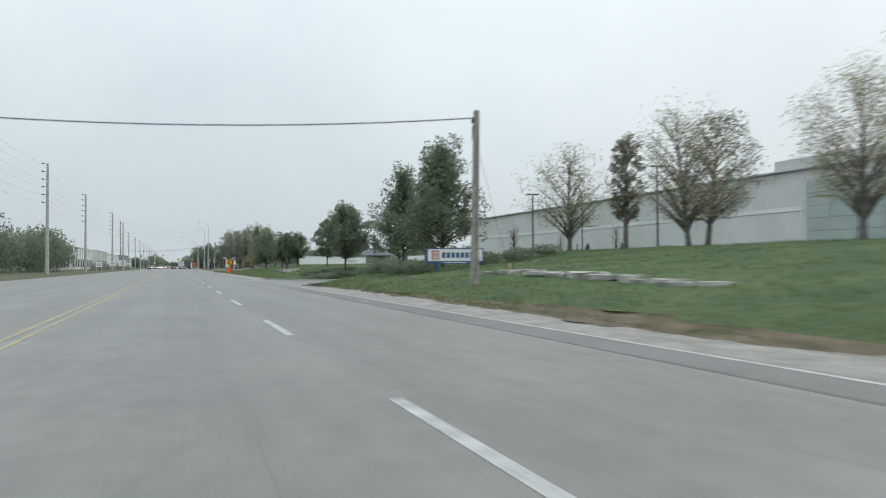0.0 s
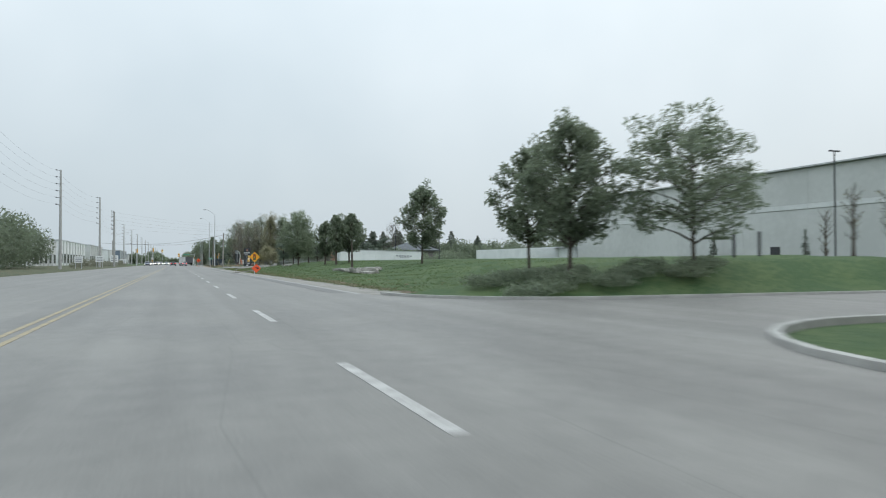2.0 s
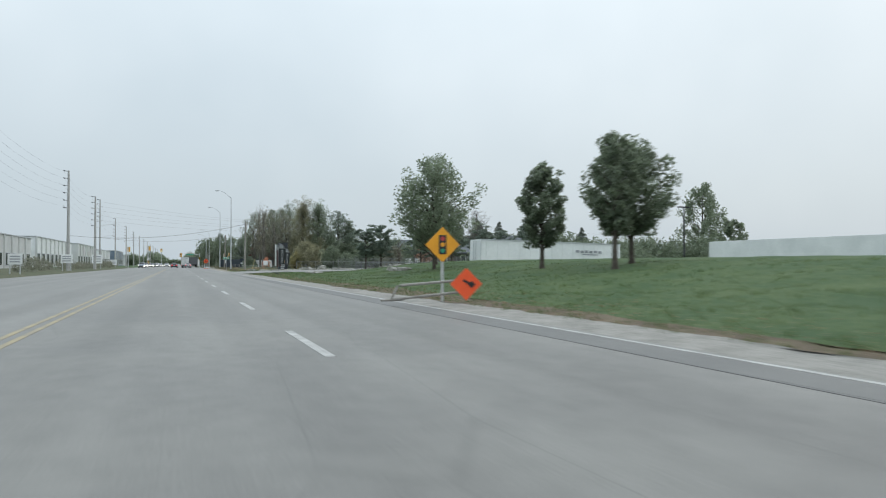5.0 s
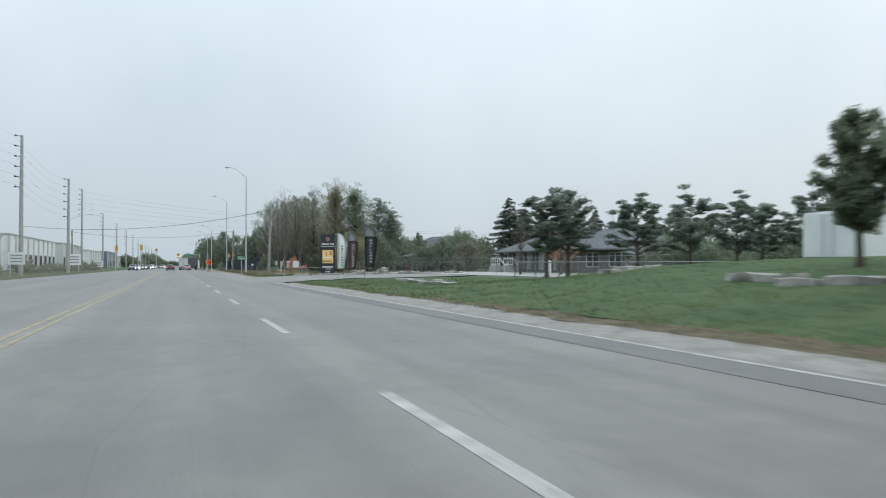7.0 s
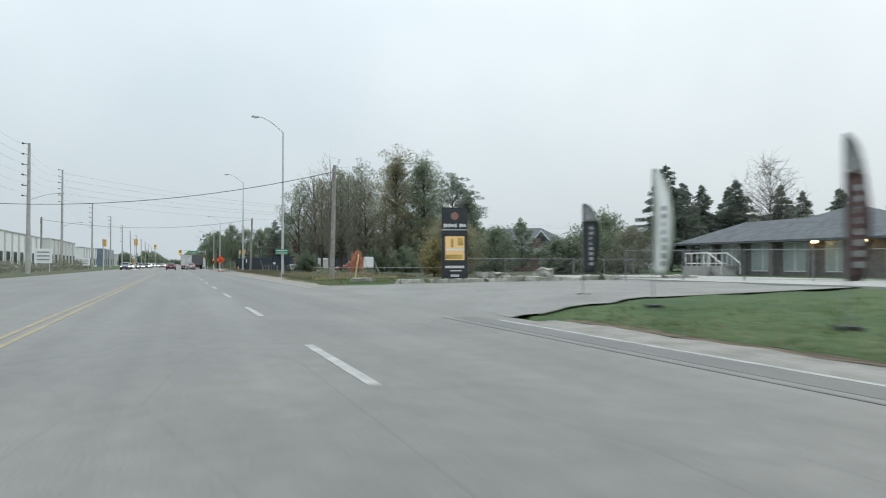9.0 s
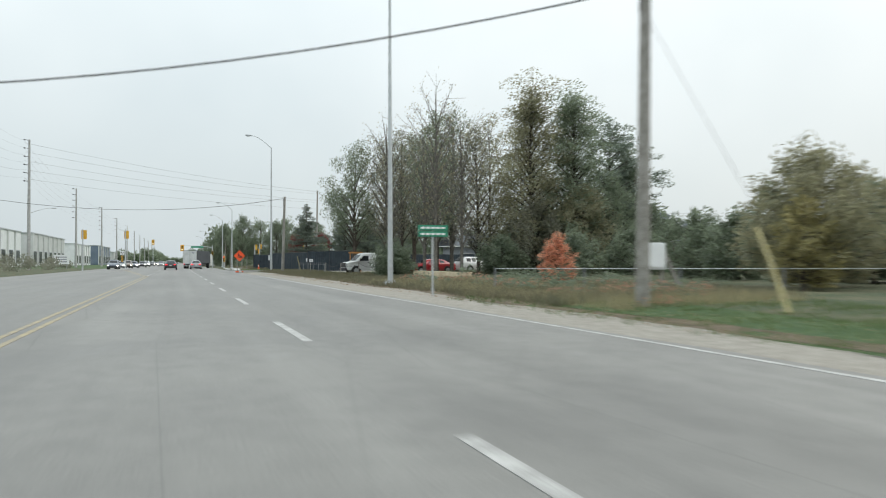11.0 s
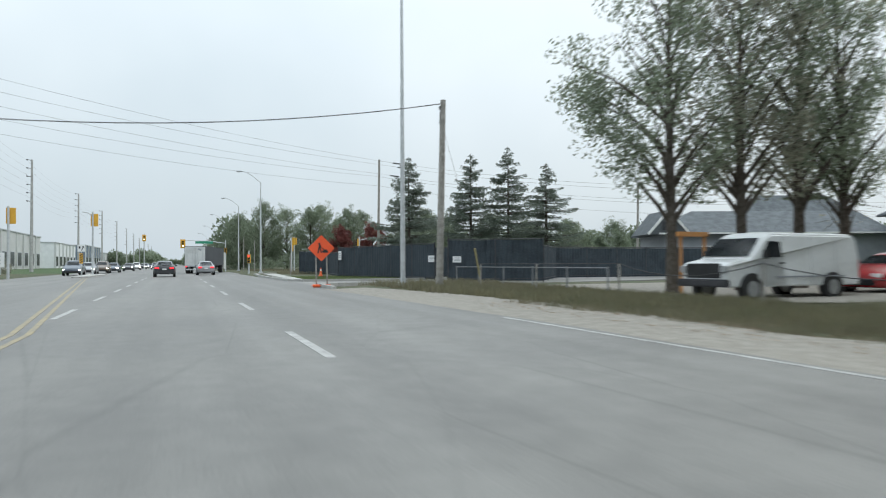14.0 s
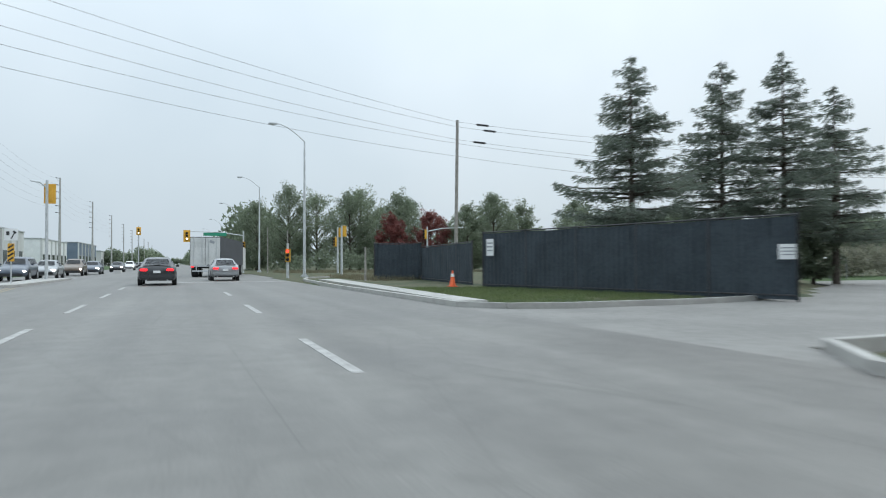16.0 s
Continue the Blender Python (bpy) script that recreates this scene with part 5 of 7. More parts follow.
# ---- the company sign: brand marks as plain shapes ----
def company_sign():
    c = Vector((12.35, 31.2, 0))
    t = thing("company_sign", pose(c.x, c.y, 1.15, 0, 0, -2), "white and navy roadside company sign on short posts", "sign")
    b = B()
    box(b, (0, 0, 0.42), (2.75, 0.22, 0.56), bevel=0.015)
    part("panel", b, SIGNWHITE, t)
    b = B()
    box(b, (0, 0, 0.07), (2.75, 0.24, 0.13), bevel=0.01)
    part("lower_band", b, SIGNNAVY, t)
    b = B()
    box(b, (0, 0, 0.72), (2.8, 0.26, 0.04), bevel=0.01)
    for s in (-1, 1):
        box(b, (s * 1.39, 0, 0.36), (0.04, 0.26, 0.74), bevel=0.01)
    part("frame", b, SIGNNAVY, t)
    b = B()
    for cx, cz, sx, sz in ((-1.0, 0.6, 0.36, 0.04), (-1.0, 0.24, 0.36, 0.04), (-1.16, 0.42, 0.04, 0.36), (-0.84, 0.42, 0.04, 0.36), (-1.06, 0.42, 0.06, 0.2), (-0.94, 0.42, 0.06, 0.2)):
        box(b, (cx, -0.118, cz), (sx, 0.02, sz))
    part("emblem", b, SIGNRED, t)
    b = B()
    for k in range(8):
        box(b, (-0.60 + 0.235 * k, -0.118, 0.42), (0.165, 0.02, 0.25))
    part("lettering_bar", b, SIGNNAVY, t)
    b = B()
    for k in range(7):
        box(b, (-0.5 + 0.16 * k, -0.126, 0.07), (0.12, 0.014, 0.04))
    part("small_lettering_bar", b, SIGNWHITE, t)
    for s in (-0.9, 0.9):
        b = B()
        box(b, (s, 0, -0.22), (0.14, 0.12, 0.62), bevel=0.01)
        part("post", b, SIGNNAVY, t)


company_sign()
woods("sign_planting", [(10.6 + 0.5 * (k % 3), 32.0 + k * 1.0, 0.6, 0.8) for k in range(10)] + [(13.9 + 0.9 * k, 31.8 + (k % 2), 0.6, 0.8) for k in range(5)], LEAF_DARK, "low dark shrubs planted round the sign", 21, 0.07, 30000)
woods("island_planting", [(10.2 + 1.0 * k, 54.3 + 0.5 * (k % 3), 0.5, 0.9) for k in range(8)] + [(9.8 + 0.9 * k, 57.0, 0.5, 0.85) for k in range(5)], LEAF_DARK, "low shrubs planted on the driveway island", 22, 0.07, 30000)


# ---- limestone ledges ----
def stone(x, y, z, sx, sy, sz, rz, seed, label="flat pale limestone landscaping slab"):
    rng = np.random.default_rng(seed)
    b = B()
    box(b, (0, 0, 0), (sx, sy, sz))
    bmesh.ops.subdivide_edges(b, edges=b.edges[:], cuts=4, use_grid_fill=True)
    for v in b.verts:
        n = noise.noise_vector(v.co * 2.3 + Vector((seed * 3.1, 0, 0)))
        v.co += Vector((n.x * 0.2 * min(sx, 1.2), n.y * 0.26 * min(sy, 1.2), n.z * 0.3 * sz))
        v.co.z *= 1 - 0.08 * rng.random()
    o = part("limestone_slab", b, ROCK)
    o.matrix_basis = pose(x, y, z, 0, 0, rz)
    return tagged(o, label, "rock", "limestone slabs")


k = 0
random.seed(5)
for x, y, dz, sx, sy, sz, rz in (
    (11.6, 24.6, 0.06, 2.2, 0.8, 0.2, 100), (11.5, 22.4, 0.08, 2.3, 0.9, 0.22, 93), (11.3, 20.2, 0.08, 2.3, 1.0, 0.22, 95), (11.4, 18.2, 0.1, 1.9, 1.1, 0.28, 80), (11.0, 16.2, 0.07, 2.0, 0.9, 0.2, 96), (10.8, 14.2, 0.05, 1.9, 0.8, 0.2, 92), (10.6, 12.4, 0.05, 1.7, 0.8, 0.2, 88),
    (12.5, 92.6, 0.1, 1.8, 0.7, 0.26, 98), (12.4, 90.4, 0.14, 2.3, 0.9, 0.3, 92), (12.3, 87.8, 0.14, 2.4, 0.9, 0.3, 94), (12.2, 85.2, 0.2, 2.4, 1.0, 0.36, 90), (12.0, 82.8, 0.32, 2.3, 1.3, 0.5, 97), (12.4, 81.4, 0.42, 1.4, 1.2, 0.3, 60), (11.9, 80.2, 0.1, 1.9, 1.0, 0.3, 85), (11.6, 78.5, 0.08, 1.5, 0.8, 0.24, 95),
    (14.4, 133.6, 0.1, 2.2, 0.8, 0.3, 100), (13.9, 131.2, 0.14, 2.4, 0.9, 0.34, 102), (26.2, 147.2, 0.12, 2.4, 0.9, 0.3, 14), (17.0, 143.6, 0.12, 2.2, 0.9, 0.3, 20), (23.8, 146.6, 0.06, 2.0, 0.8, 0.24, 18), (19.2, 144.4, 0.12, 2.2, 0.9, 0.3, 60), (21.5, 146.2, 0.12, 2.4, 0.9, 0.3, 40),
    (13.2, 159.6, 0.1, 2.4, 0.9, 0.3, 100), (12.8, 157.0, 0.12, 2.6, 0.9, 0.3, 98), (12.4, 154.2, 0.12, 2.6, 1.0, 0.32, 96), (12.0, 151.6, 0.1, 2.2, 0.9, 0.28, 94),
    (11.2, 187.0, 0.12, 1.2, 0.8, 0.36, 20), (13.0, 186.4, 0.1, 1.8, 0.7, 0.3, 5), (15.0, 186.1, 0.12, 2.0, 0.8, 0.34, -4), (17.1, 186.0, 0.14, 2.0, 0.8, 0.36, 3), (19.2, 185.6, 0.12, 2.0, 0.8, 0.34, -6), (21.3, 185.0, 0.14, 2.0, 0.9, 0.36, -10), (23.4, 184.3, 0.12, 2.2, 0.8, 0.34, -14), (25.5, 183.6, 0.12, 2.0, 0.8, 0.34, -14), (16.6, 187.4, 0.25, 0.9, 0.8, 0.7, 30), (19.6, 188.0, 0.3, 1.0, 0.8, 0.75, 10),
    (9.9, 191.7, 0.1, 1.5, 0.8, 0.3, -35), (17.9, 192.2, 0.12, 1.5, 1.0, 0.62, -20), (9.6, 29.5, 0.1, 0.5, 0.4, 0.25, 15),
):
    k += 1
    f = 0.72 if y < 162 else 0.9
    pieces = 2 if sx > 1.3 else 1
    for j in range(pieces):
        q = (j - (pieces - 1) / 2) * sx / pieces
        jx, jy, js = (random.uniform(-0.12, 0.12), random.uniform(-0.1, 0.1), random.uniform(0.75, 1.1))
        xx, yy = x + q * math.cos(radians(rz)) + jx, y + q * math.sin(radians(rz)) + jy
        stone(xx, yy, ground_z(xx, yy) + dz * f * f - 0.02, sx / pieces * random.uniform(0.85, 1.08), sy * random.uniform(0.6, 0.95), sz * f * js, rz + random.uniform(-9, 9), 3 * k + j)


# ---- white storage trailer on the berm ----
def storage_trailer():
    t = thing("storage_trailer", pose(22.55, 138.7, 1.27, 0, 1.5, -2), "long white storage trailer parked behind the berm", "trailer")
    L, w, h = 12.7, 2.5, 1.78
    b = B()
    box(b, (L / 2, 0, h / 2), (L, w, h), bevel=0.04)
    part("body", b, WHITEWALL, t)
    for i in range(13):
        b = B()
        box(b, (0.45 + 0.97 * i, -w / 2 - 0.01, h / 2), (0.05, 0.03, h - 0.12))
        part("rib", b, WHITEWALL, t)
    for z in (0.05, h - 0.05):
        b = B()
        box(b, (L / 2, -w / 2 - 0.015, z), (L, 0.04, 0.1), bevel=0.01)
        part("rail", b, STEEL, t)
    b = B()
    for i in range(6):
        box(b, (8.6 + i * 0.42, -w / 2 - 0.02, 1.05 - 0.03 * (i % 2)), (0.3, 0.02, 0.2))
    box(b, (9.8, -w / 2 - 0.02, 0.8), (1.5, 0.02, 0.06))
    part("lettering_bar", b, SIGNGREY, t)
    for s in (-0.6, 0.6):
        b = B()
        box(b, (-0.02, s, h / 2), (0.05, 1.14, h - 0.15), bevel=0.01)
        d = part("door", b, WHITEWALL, t)
        b = B()
        rod(b, (-0.07, s * 0.4, 0.1), (-0.07, s * 0.4, h - 0.1), 0.02, n=6)
        part("lock_bar", b, STEEL, d)
    b = B()
    box(b, (L / 2, 0, -0.2), (L - 1, 1.0, 0.45))
    part("chassis", b, DARKMETAL, t)
    for x in (L - 2.4, L - 1.2, 1.2):
        b = B()
        rod(b, (x, -1.15, -0.35), (x, 1.15, -0.35), 0.45, 0.45, 16)
        part("wheel", b, RUBBER, t)


storage_trailer()


# ---- construction and road signs ----
def diamond(bm, c, r, y, th=0.02):
    box(bm, (c[0], y, c[1]), (r * 1.414, th, r * 1.414), ry=45)


def work_sign(x, y, rz, cz, r, bars, name="work_sign", label="orange diamond road work sign on timber posts"):
    t = thing(name, pose(x, y, ground_z(x, y) if x > 6.95 else 0.0, 0, 0, rz), label, "road sign")
    b = B()
    diamond(b, (0, cz), r, 0.0)
    p = part("panel", b, ORANGE, t)
    b = B()
    for cx, c2, sx, sz, ry in bars:
        box(b, (cx * r, -0.016, cz + c2 * r), (sx * r, 0.012, sz * r), ry=ry)
    part("symbol", b, BLACKPAINT, p)
    for s in (-0.24, 0.26):
        b = B()
        box(b, (s, 0.06, cz * 0.42), (0.07, 0.05, cz * 0.86), ry=-1.0)
        part("post", b, WOODPOLE, t)
    for s in (-0.24, 0.26):
        b = B()
        box(b, (s, 0.0, 0.07), (0.4, 0.55, 0.13), bevel=0.05)
        part("sandbag", b, CONEORANGE, t)
    return t


worker = ((-0.12, 0.1, 0.16, 0.3, 10), (-0.16, 0.32, 0.13, 0.13, 45), (-0.22, -0.2, 0.08, 0.34, 8), (-0.04, -0.2, 0.08, 0.34, -14), (0.06, 0.0, 0.36, 0.06, 38), (0.28, -0.26, 0.42, 0.16, 0), (0.28, -0.16, 0.24, 0.12, 0))
work_sign(6.35, 266.2, -8, 1.83, 0.62, worker)

# the orange sign that has toppled on the verge
t = thing("toppled_sign", pose(6.98, 102.8, 0.12, 0, 0, -10), "toppled orange diamond road work sign with its timber frame", "road sign")
b = B()
diamond(b, (0, 0.45), 0.42, 0.0)
p = part("panel", b, ORANGE, t)
b = B()
box(b, (0.05, -0.016, 0.48), (0.3, 0.012, 0.06), ry=30)
box(b, (0.14, -0.016, 0.44), (0.14, 0.012, 0.14), ry=45)
part("symbol", b, BLACKPAINT, p)
for z0, z1, x1 in ((0.55, 0.42, -1.7), (0.25, 0.06, -1.9)):
    b = B()
    rod(b, (-0.1, 0.04, z0), (x1, 0.2, z1), 0.035, 0.035, 6)
    part("post", b, WOODPOLE, t)
b = B()
rod(b, (-1.75, 0.2, 0.42), (-1.95, 0.2, 0.02), 0.03, 0.03, 6)
rod(b, (-2.2, 0.1, 0.05), (-1.6, 0.3, 0.05), 0.03, 0.03, 6)
part("brace", b, WOODPOLE, t)

# amber signals-ahead sign
t = thing("signals_ahead_sign", pose(7.0, 104.6, ground_z(7.0, 104.6), 0, 0, -6), "amber diamond traffic signals ahead sign on a post", "road sign")
b = B()
diamond(b, (0, 1.62), 0.5, 0.0)
p = part("panel", b, AMBER, t)
b = B()
box(b, (0, -0.016, 1.62), (0.22, 0.012, 0.54))
part("symbol", b, BLACKPAINT, p)
for z, m in ((1.79, SIGNRED), (1.62, AMBER), (1.45, SIGNGREEN)):
    b = B()
    rod(b, (0, -0.02, z), (0, -0.03, z), 0.062, 0.062, 12)
    part("disc", b, m, p)
b = B()
box(b, (0, 0.04, 0.7), (0.07, 0.04, 1.5))
part("post", b, STEEL, t)

# green street-name sign: its writing stays plain bars
t = thing("street_name_sign", pose(7.35, 206.0, ground_z(7.35, 206), 0, 0, -4), "green two-panel roadside sign on a steel post", "road sign")
for z in (2.12, 1.93):
    b = B()
    box(b, (0, 0, z), (0.95, 0.03, 0.17), bevel=0.008)
    p = part("panel", b, SIGNGREEN, t)
    b = B()
    for i in range(5):
        box(b, (-0.32 + 0.16 * i, -0.02, z), (0.12, 0.012, 0.06))
    part("lettering_bar", b, SIGNWHITE, p)
b = B()
box(b, (0, 0.05, 1.0), (0.055, 0.04, 2.3))
part("post", b, STEEL, t)

# white utility cabinet on a stand
t = thing("utility_cabinet", pose(13.25, 203.1, ground_z(13.2, 203), 0, 0, -10), "white utility cabinet on a low stand in the weeds", "utility box")
b = B()
box(b, (0, 0, 1.12), (0.7, 0.4, 0.8), bevel=0.03)
body = part("body", b, SIGNWHITE, t)
b = B()
box(b, (0, -0.21, 1.12), (0.6, 0.02, 0.68), bevel=0.01)
part("door", b, SIGNWHITE, body)
for s in (-0.3, 0.3):
    b = B()
    box(b, (s, 0, 0.33), (0.07, 0.07, 0.75))
    part("leg", b, WOODPOLE, t)
b = B()
box(b, (0.62, 0, 0.75), (0.09, 0.06, 1.2), ry=-24)
part("brace", b, WOODPOLE, t)

# ---- stone yard: pylon sign and feather flags ----
t = thing("pylon_sign", pose(13.82, 187.3, 0.1, 0, 0, -16), "tall slate-grey pylon sign with a lit picture panel", "sign")
b = B()
box(b, (0, 0, 1.38), (1.36, 0.3, 2.84), bevel=0.02)
p = part("lower_body", b, SLATE, t)
b = B()
box(b, (0, 0, 3.43), (1.36, 0.3, 1.14), bevel=0.02)
q = part("upper_body", b, SLATE, t)
b = B()
box(b, (0, 0, 2.83), (1.30, 0.26, 0.07))
part("divider", b, STEEL, t, "pale metal divider strip")
b = B()
box(b, (0, -0.165, 1.85), (1.02, 0.03, 1.26))
pic = part("picture", b, PICTURE, p, "lit warm stone-coloured picture panel")
for cx, cz, sx, sz, m in ((-0.14, 2.12, 0.12, 0.44, GOLD), (0.0, 1.78, 0.98, 0.10, SIGNWHITE), (-0.05, 1.40, 0.9, 0.22, GOLD), (0.3, 2.2, 0.3, 0.4, GOLD)):
    b = B()
    box(b, (cx, -0.184, cz), (sx, 0.01, sz))
    part("picture_detail", b, m, p)
b = B()
rod(b, (0, -0.15, 3.55), (0, -0.17, 3.55), 0.21, 0.21, 20)
part("emblem", b, EMBLEM, q, "dull red-brown round emblem")
for i in range(10):
    if i == 6:
        continue
    b = B()
    box(b, (-0.54 + 0.12 * i, -0.16, 3.05), (0.085, 0.02, 0.2 if i in (0, 2, 5, 7) else 0.15))
    part("lettering_bar", b, SIGNWHITE, q)
for i in range(8):
    b = B()
    box(b, (-0.46 + 0.13 * i, -0.16, 0.86), (0.1, 0.02, 0.13))
    part("lettering_bar", b, SIGNWHITE, p)
b = B()
box(b, (0.06, -0.16, 0.66), (0.6, 0.02, 0.05))
part("small_lettering_bar", b, SIGNWHITE, p)
for i in range(4):
    b = B()
    box(b, (-0.18 + 0.12 * i, -0.16, 0.4), (0.08, 0.02, 0.13))
    part("number_bar", b, SIGNWHITE, p)


def feather_flag(x, y, top, material, rz, label, w=0.72, low=0.75):
    t = thing("feather_flag", pose(x, y, ground_z(x, y), 0, 0, rz), label, "flag", "feather flags")
    h = top - ground_z(x, y)
    b = B()
    pts = [Vector((0, 0, 0)), Vector((0, 0, h * 0.6)), Vector((0, 0, h * 0.85)), Vector((0, 0, h * 0.96)), Vector((0.02, 0, h))]
    limb(b, pts, 0.013, 0.009, 8)
    part("pole", b, FENCESTEEL, t)

    def sheet(k0, k1, n):
        b = B()
        prev = None
        for i in range(n + 1):
            k = k0 + (k1 - k0) * i / n
            z = low + (h - low) * k
            wid = w * min(1.0, 0.72 + 0.5 * k) if k < 0.66 else w * max(0.03, math.sqrt(max(0.0, 1 - ((k - 0.66) / 0.345) ** 2)))
            x0 = 0.0
            row = [b.verts.new((x0 + (max(wid, x0 + 0.03) - x0) * f, 0.05 * math.sin(k * 7 + f * 2.4) * f, z)) for f in (0, 0.33, 0.66, 1.0)]
            if prev:
                for j in range(3):
                    b.faces.new((prev[j], prev[j + 1], row[j + 1], row[j]))
            prev = row
        bmesh.ops.solidify(b, geom=b.faces[:], thickness=0.006)
        return b

    if material is FLAGWHITE:
        c = part("cloth", sheet(0.0, 1.0, 18), material, t, smooth=True)
    else:
        c = part("cloth", sheet(0.0, 0.74, 14), material, t, smooth=True)
        part("crest", sheet(0.742, 1.0, 8), FLAGSILVER, c, "pale silver crest of the flag", smooth=True)
    for i in range(8):
        b = B()
        z = low + 0.25 + i * (h - low) * 0.075
        box(b, (w * 0.5, 0.02, z), (w * 0.2, 0.085, (h - low) * 0.042))
        part("lettering_bar", b, SIGNGREY if material is FLAGWHITE else FLAGSILVER, c)
    b = B()
    box(b, (0.02, 0, 0.04), (0.5, 0.06, 0.06))
    box(b, (0.02, 0, 0.04), (0.06, 0.5, 0.06))
    part("cross_base", b, DARKMETAL, t)


feather_flag(10.0, 165.5, 3.25, FLAGWHITE, 12, "white feather banner flag on a thin pole")
feather_flag(9.5, 160.2, 3.1, FLAGMAROON, 6, "maroon feather banner flag on a thin pole", 0.62)
feather_flag(8.9, 154.0, 3.08, FLAGBLACK, 4, "charcoal feather banner flag on a thin pole", 0.68, 0.95)
feather_flag(11.9, 171.5, 3.0, FLAGBLACK, 0, "dark feather banner flag beyond the driveway", 0.6)


# ---- houses ----
def hip_roof(bm, x0, x1, y0, y1, z0, z1, over=0.5):
    x0, x1, y0, y1 = x0 - over, x1 + over, y0 - over, y1 + over
    w, d = x1 - x0, y1 - y0
    if d > w:
        r = [((x0 + x1) / 2, y0 + w / 2), ((x0 + x1) / 2, y1 - w / 2)]
    else:
        r = [(x0 + d / 2, (y0 + y1) / 2), (x1 - d / 2, (y0 + y1) / 2)]
    lo = [bm.verts.new((x, y, z0)) for x, y in ((x0, y0), (x1, y0), (x1, y1), (x0, y1))]
    un = [bm.verts.new((x, y, z0 - 0.14)) for x, y in ((x0, y0), (x1, y0), (x1, y1), (x0, y1))]
    a, c = (bm.verts.new((*p, z1)) for p in r)
    if d > w:
        fs = [(lo[0], lo[1], a), (lo[1], lo[2], c, a), (lo[2], lo[3], c), (lo[3], lo[0], a, c)]
    else:
        fs = [(lo[0], lo[1], c, a), (lo[1], lo[2], c), (lo[2], lo[3], a, c), (lo[3], lo[0], a)]
    for f in fs:
        bm.faces.new(f)
    for i in range(4):
        j = (i + 1) % 4
        bm.faces.new((un[i], un[j], lo[j], lo[i]))
    bm.faces.new(un[::-1])
    bmesh.ops.recalc_face_normals(bm, faces=bm.faces[:])


def window_on(t, x, y, z, w, h, facing, frame_mat=TRIMWHITE, glass=GLASS):
    """facing: 'x' looks towards -x, 'y' towards -y."""
    b = B()
    if facing == "x":
        box(b, (x - 0.03, y, z), (0.08, w, h))
    else:
        box(b, (x, y - 0.03, z), (w, 0.08, h))
    o = part("window", b, frame_mat, t)
    for s in (-1, 1):
        b = B()
        if facing == "x":
            box(b, (x - 0.075, y + s * w / 4, z), (0.02, w / 2 - 0.1, h - 0.14))
        else:
            box(b, (x + s * w / 4, y - 0.075, z), (w / 2 - 0.1, 0.02, h - 0.14))
        part("pane", b, glass, o)
    return o


def yard_house():
    t = thing("house", pose(4.0, 5.3, 0.3), "brown brick bungalow with a grey hip roof and porch lamps", "house")
    b = B()
    box(b, (35.6, 181.9, 1.25), (5.2, 16.0, 2.6))
    part("wall", b, BRICKDARK, t)
    b = B()
    hip_roof(b, 32.6, 38.6, 173.3, 191.4, 2.35, 3.9, 0.6)
    part("roof", b, SHINGLE, t)
    b = B()
    box(b, (48.0, 189.0, 1.8), (10.0, 8.0, 3.8))
    part("rear_wall", b, BRICKDARK, t)
    b = B()
    hip_roof(b, 43.0, 53.0, 185.0, 193.0, 3.65, 5.5, 0.6)
    part("rear_roof", b, SHINGLE, t)
    b = B()
    box(b, (41.6, 187.5, 1.15), (7.0, 6.0, 2.4))
    part("link_wall", b, BRICKDARK, t)
    b = B()
    hip_roof(b, 38.0, 45.4, 184.4, 190.6, 2.3, 3.2, 0.4)
    part("link_roof", b, SHINGLE, t)
    # pale pane colour stands in for bright sky reflected in these windows
    for y, w in ((189.4, 1.2), (186.9, 1.75), (184.05, 1.75), (181.4, 1.6), (178.35, 1.3)):
        window_on(t, 33.0, y, 1.25, w + 0.25, 1.9, "x", glass=BLUEGLASS)
    for x in (34.3, 36.9):
        window_on(t, x, 173.9, 1.3, 1.4, 1.5, "y")
    for y in (174.4, 177.2, 179.8, 182.75, 185.5, 188.3, 190.6):
        b = B()
        box(b, (32.4, y, 1.1), (0.34, 0.34, 2.4), bevel=0.02)
        part("pillar", b, BRICKDARK, t)
    for y in (179.3, 175.9):
        b = B()
        box(b, (32.25, y, 2.16), (0.22, 0.34, 0.16), bevel=0.04)
        part("porch_lamp", b, WARMLAMP, t)
    b = B()
    box(b, (31.0, 187.0, 0.3), (2.6, 2.4, 0.75))
    for k in range(4):
        box(b, (30.7, 187.0 - 1.3 - 0.28 * k, 0.52 - 0.17 * k - 0.1), (1.3, 0.3, 0.34))
    st = part("porch_steps", b, CONCRETE, t)
    for x in (29.9, 31.5):
        b = B()
        rod(b, (x, 188.1, 1.55), (x, 185.8, 1.55), 0.045, n=6)
        rod(b, (x, 185.8, 1.55), (x, 184.6, 0.85), 0.045, n=6)
        for y in (188.1, 187.5, 186.9, 186.3, 185.8):
            rod(b, (x, y, 0.65), (x, y, 1.55), 0.032, n=6)
        rod(b, (x, 184.6, 0.1), (x, 184.6, 0.88), 0.032, n=6)
        rod(b, (x, 188.1, 0.85), (x, 185.8, 0.85), 0.03, n=6)
        part("railing", b, TRIMWHITE, st)
    b = B()
    box(b, (42.2, 178.6, 0.95), (6.6, 5.6, 2.0))
    part("wing_wall", b, BRICKDARK, t)
    b = B()
    hip_roof(b, 38.8, 45.5, 175.8, 181.4, 1.95, 3.0, 0.5)
    part("wing_roof", b, SHINGLE, t)


yard_house()

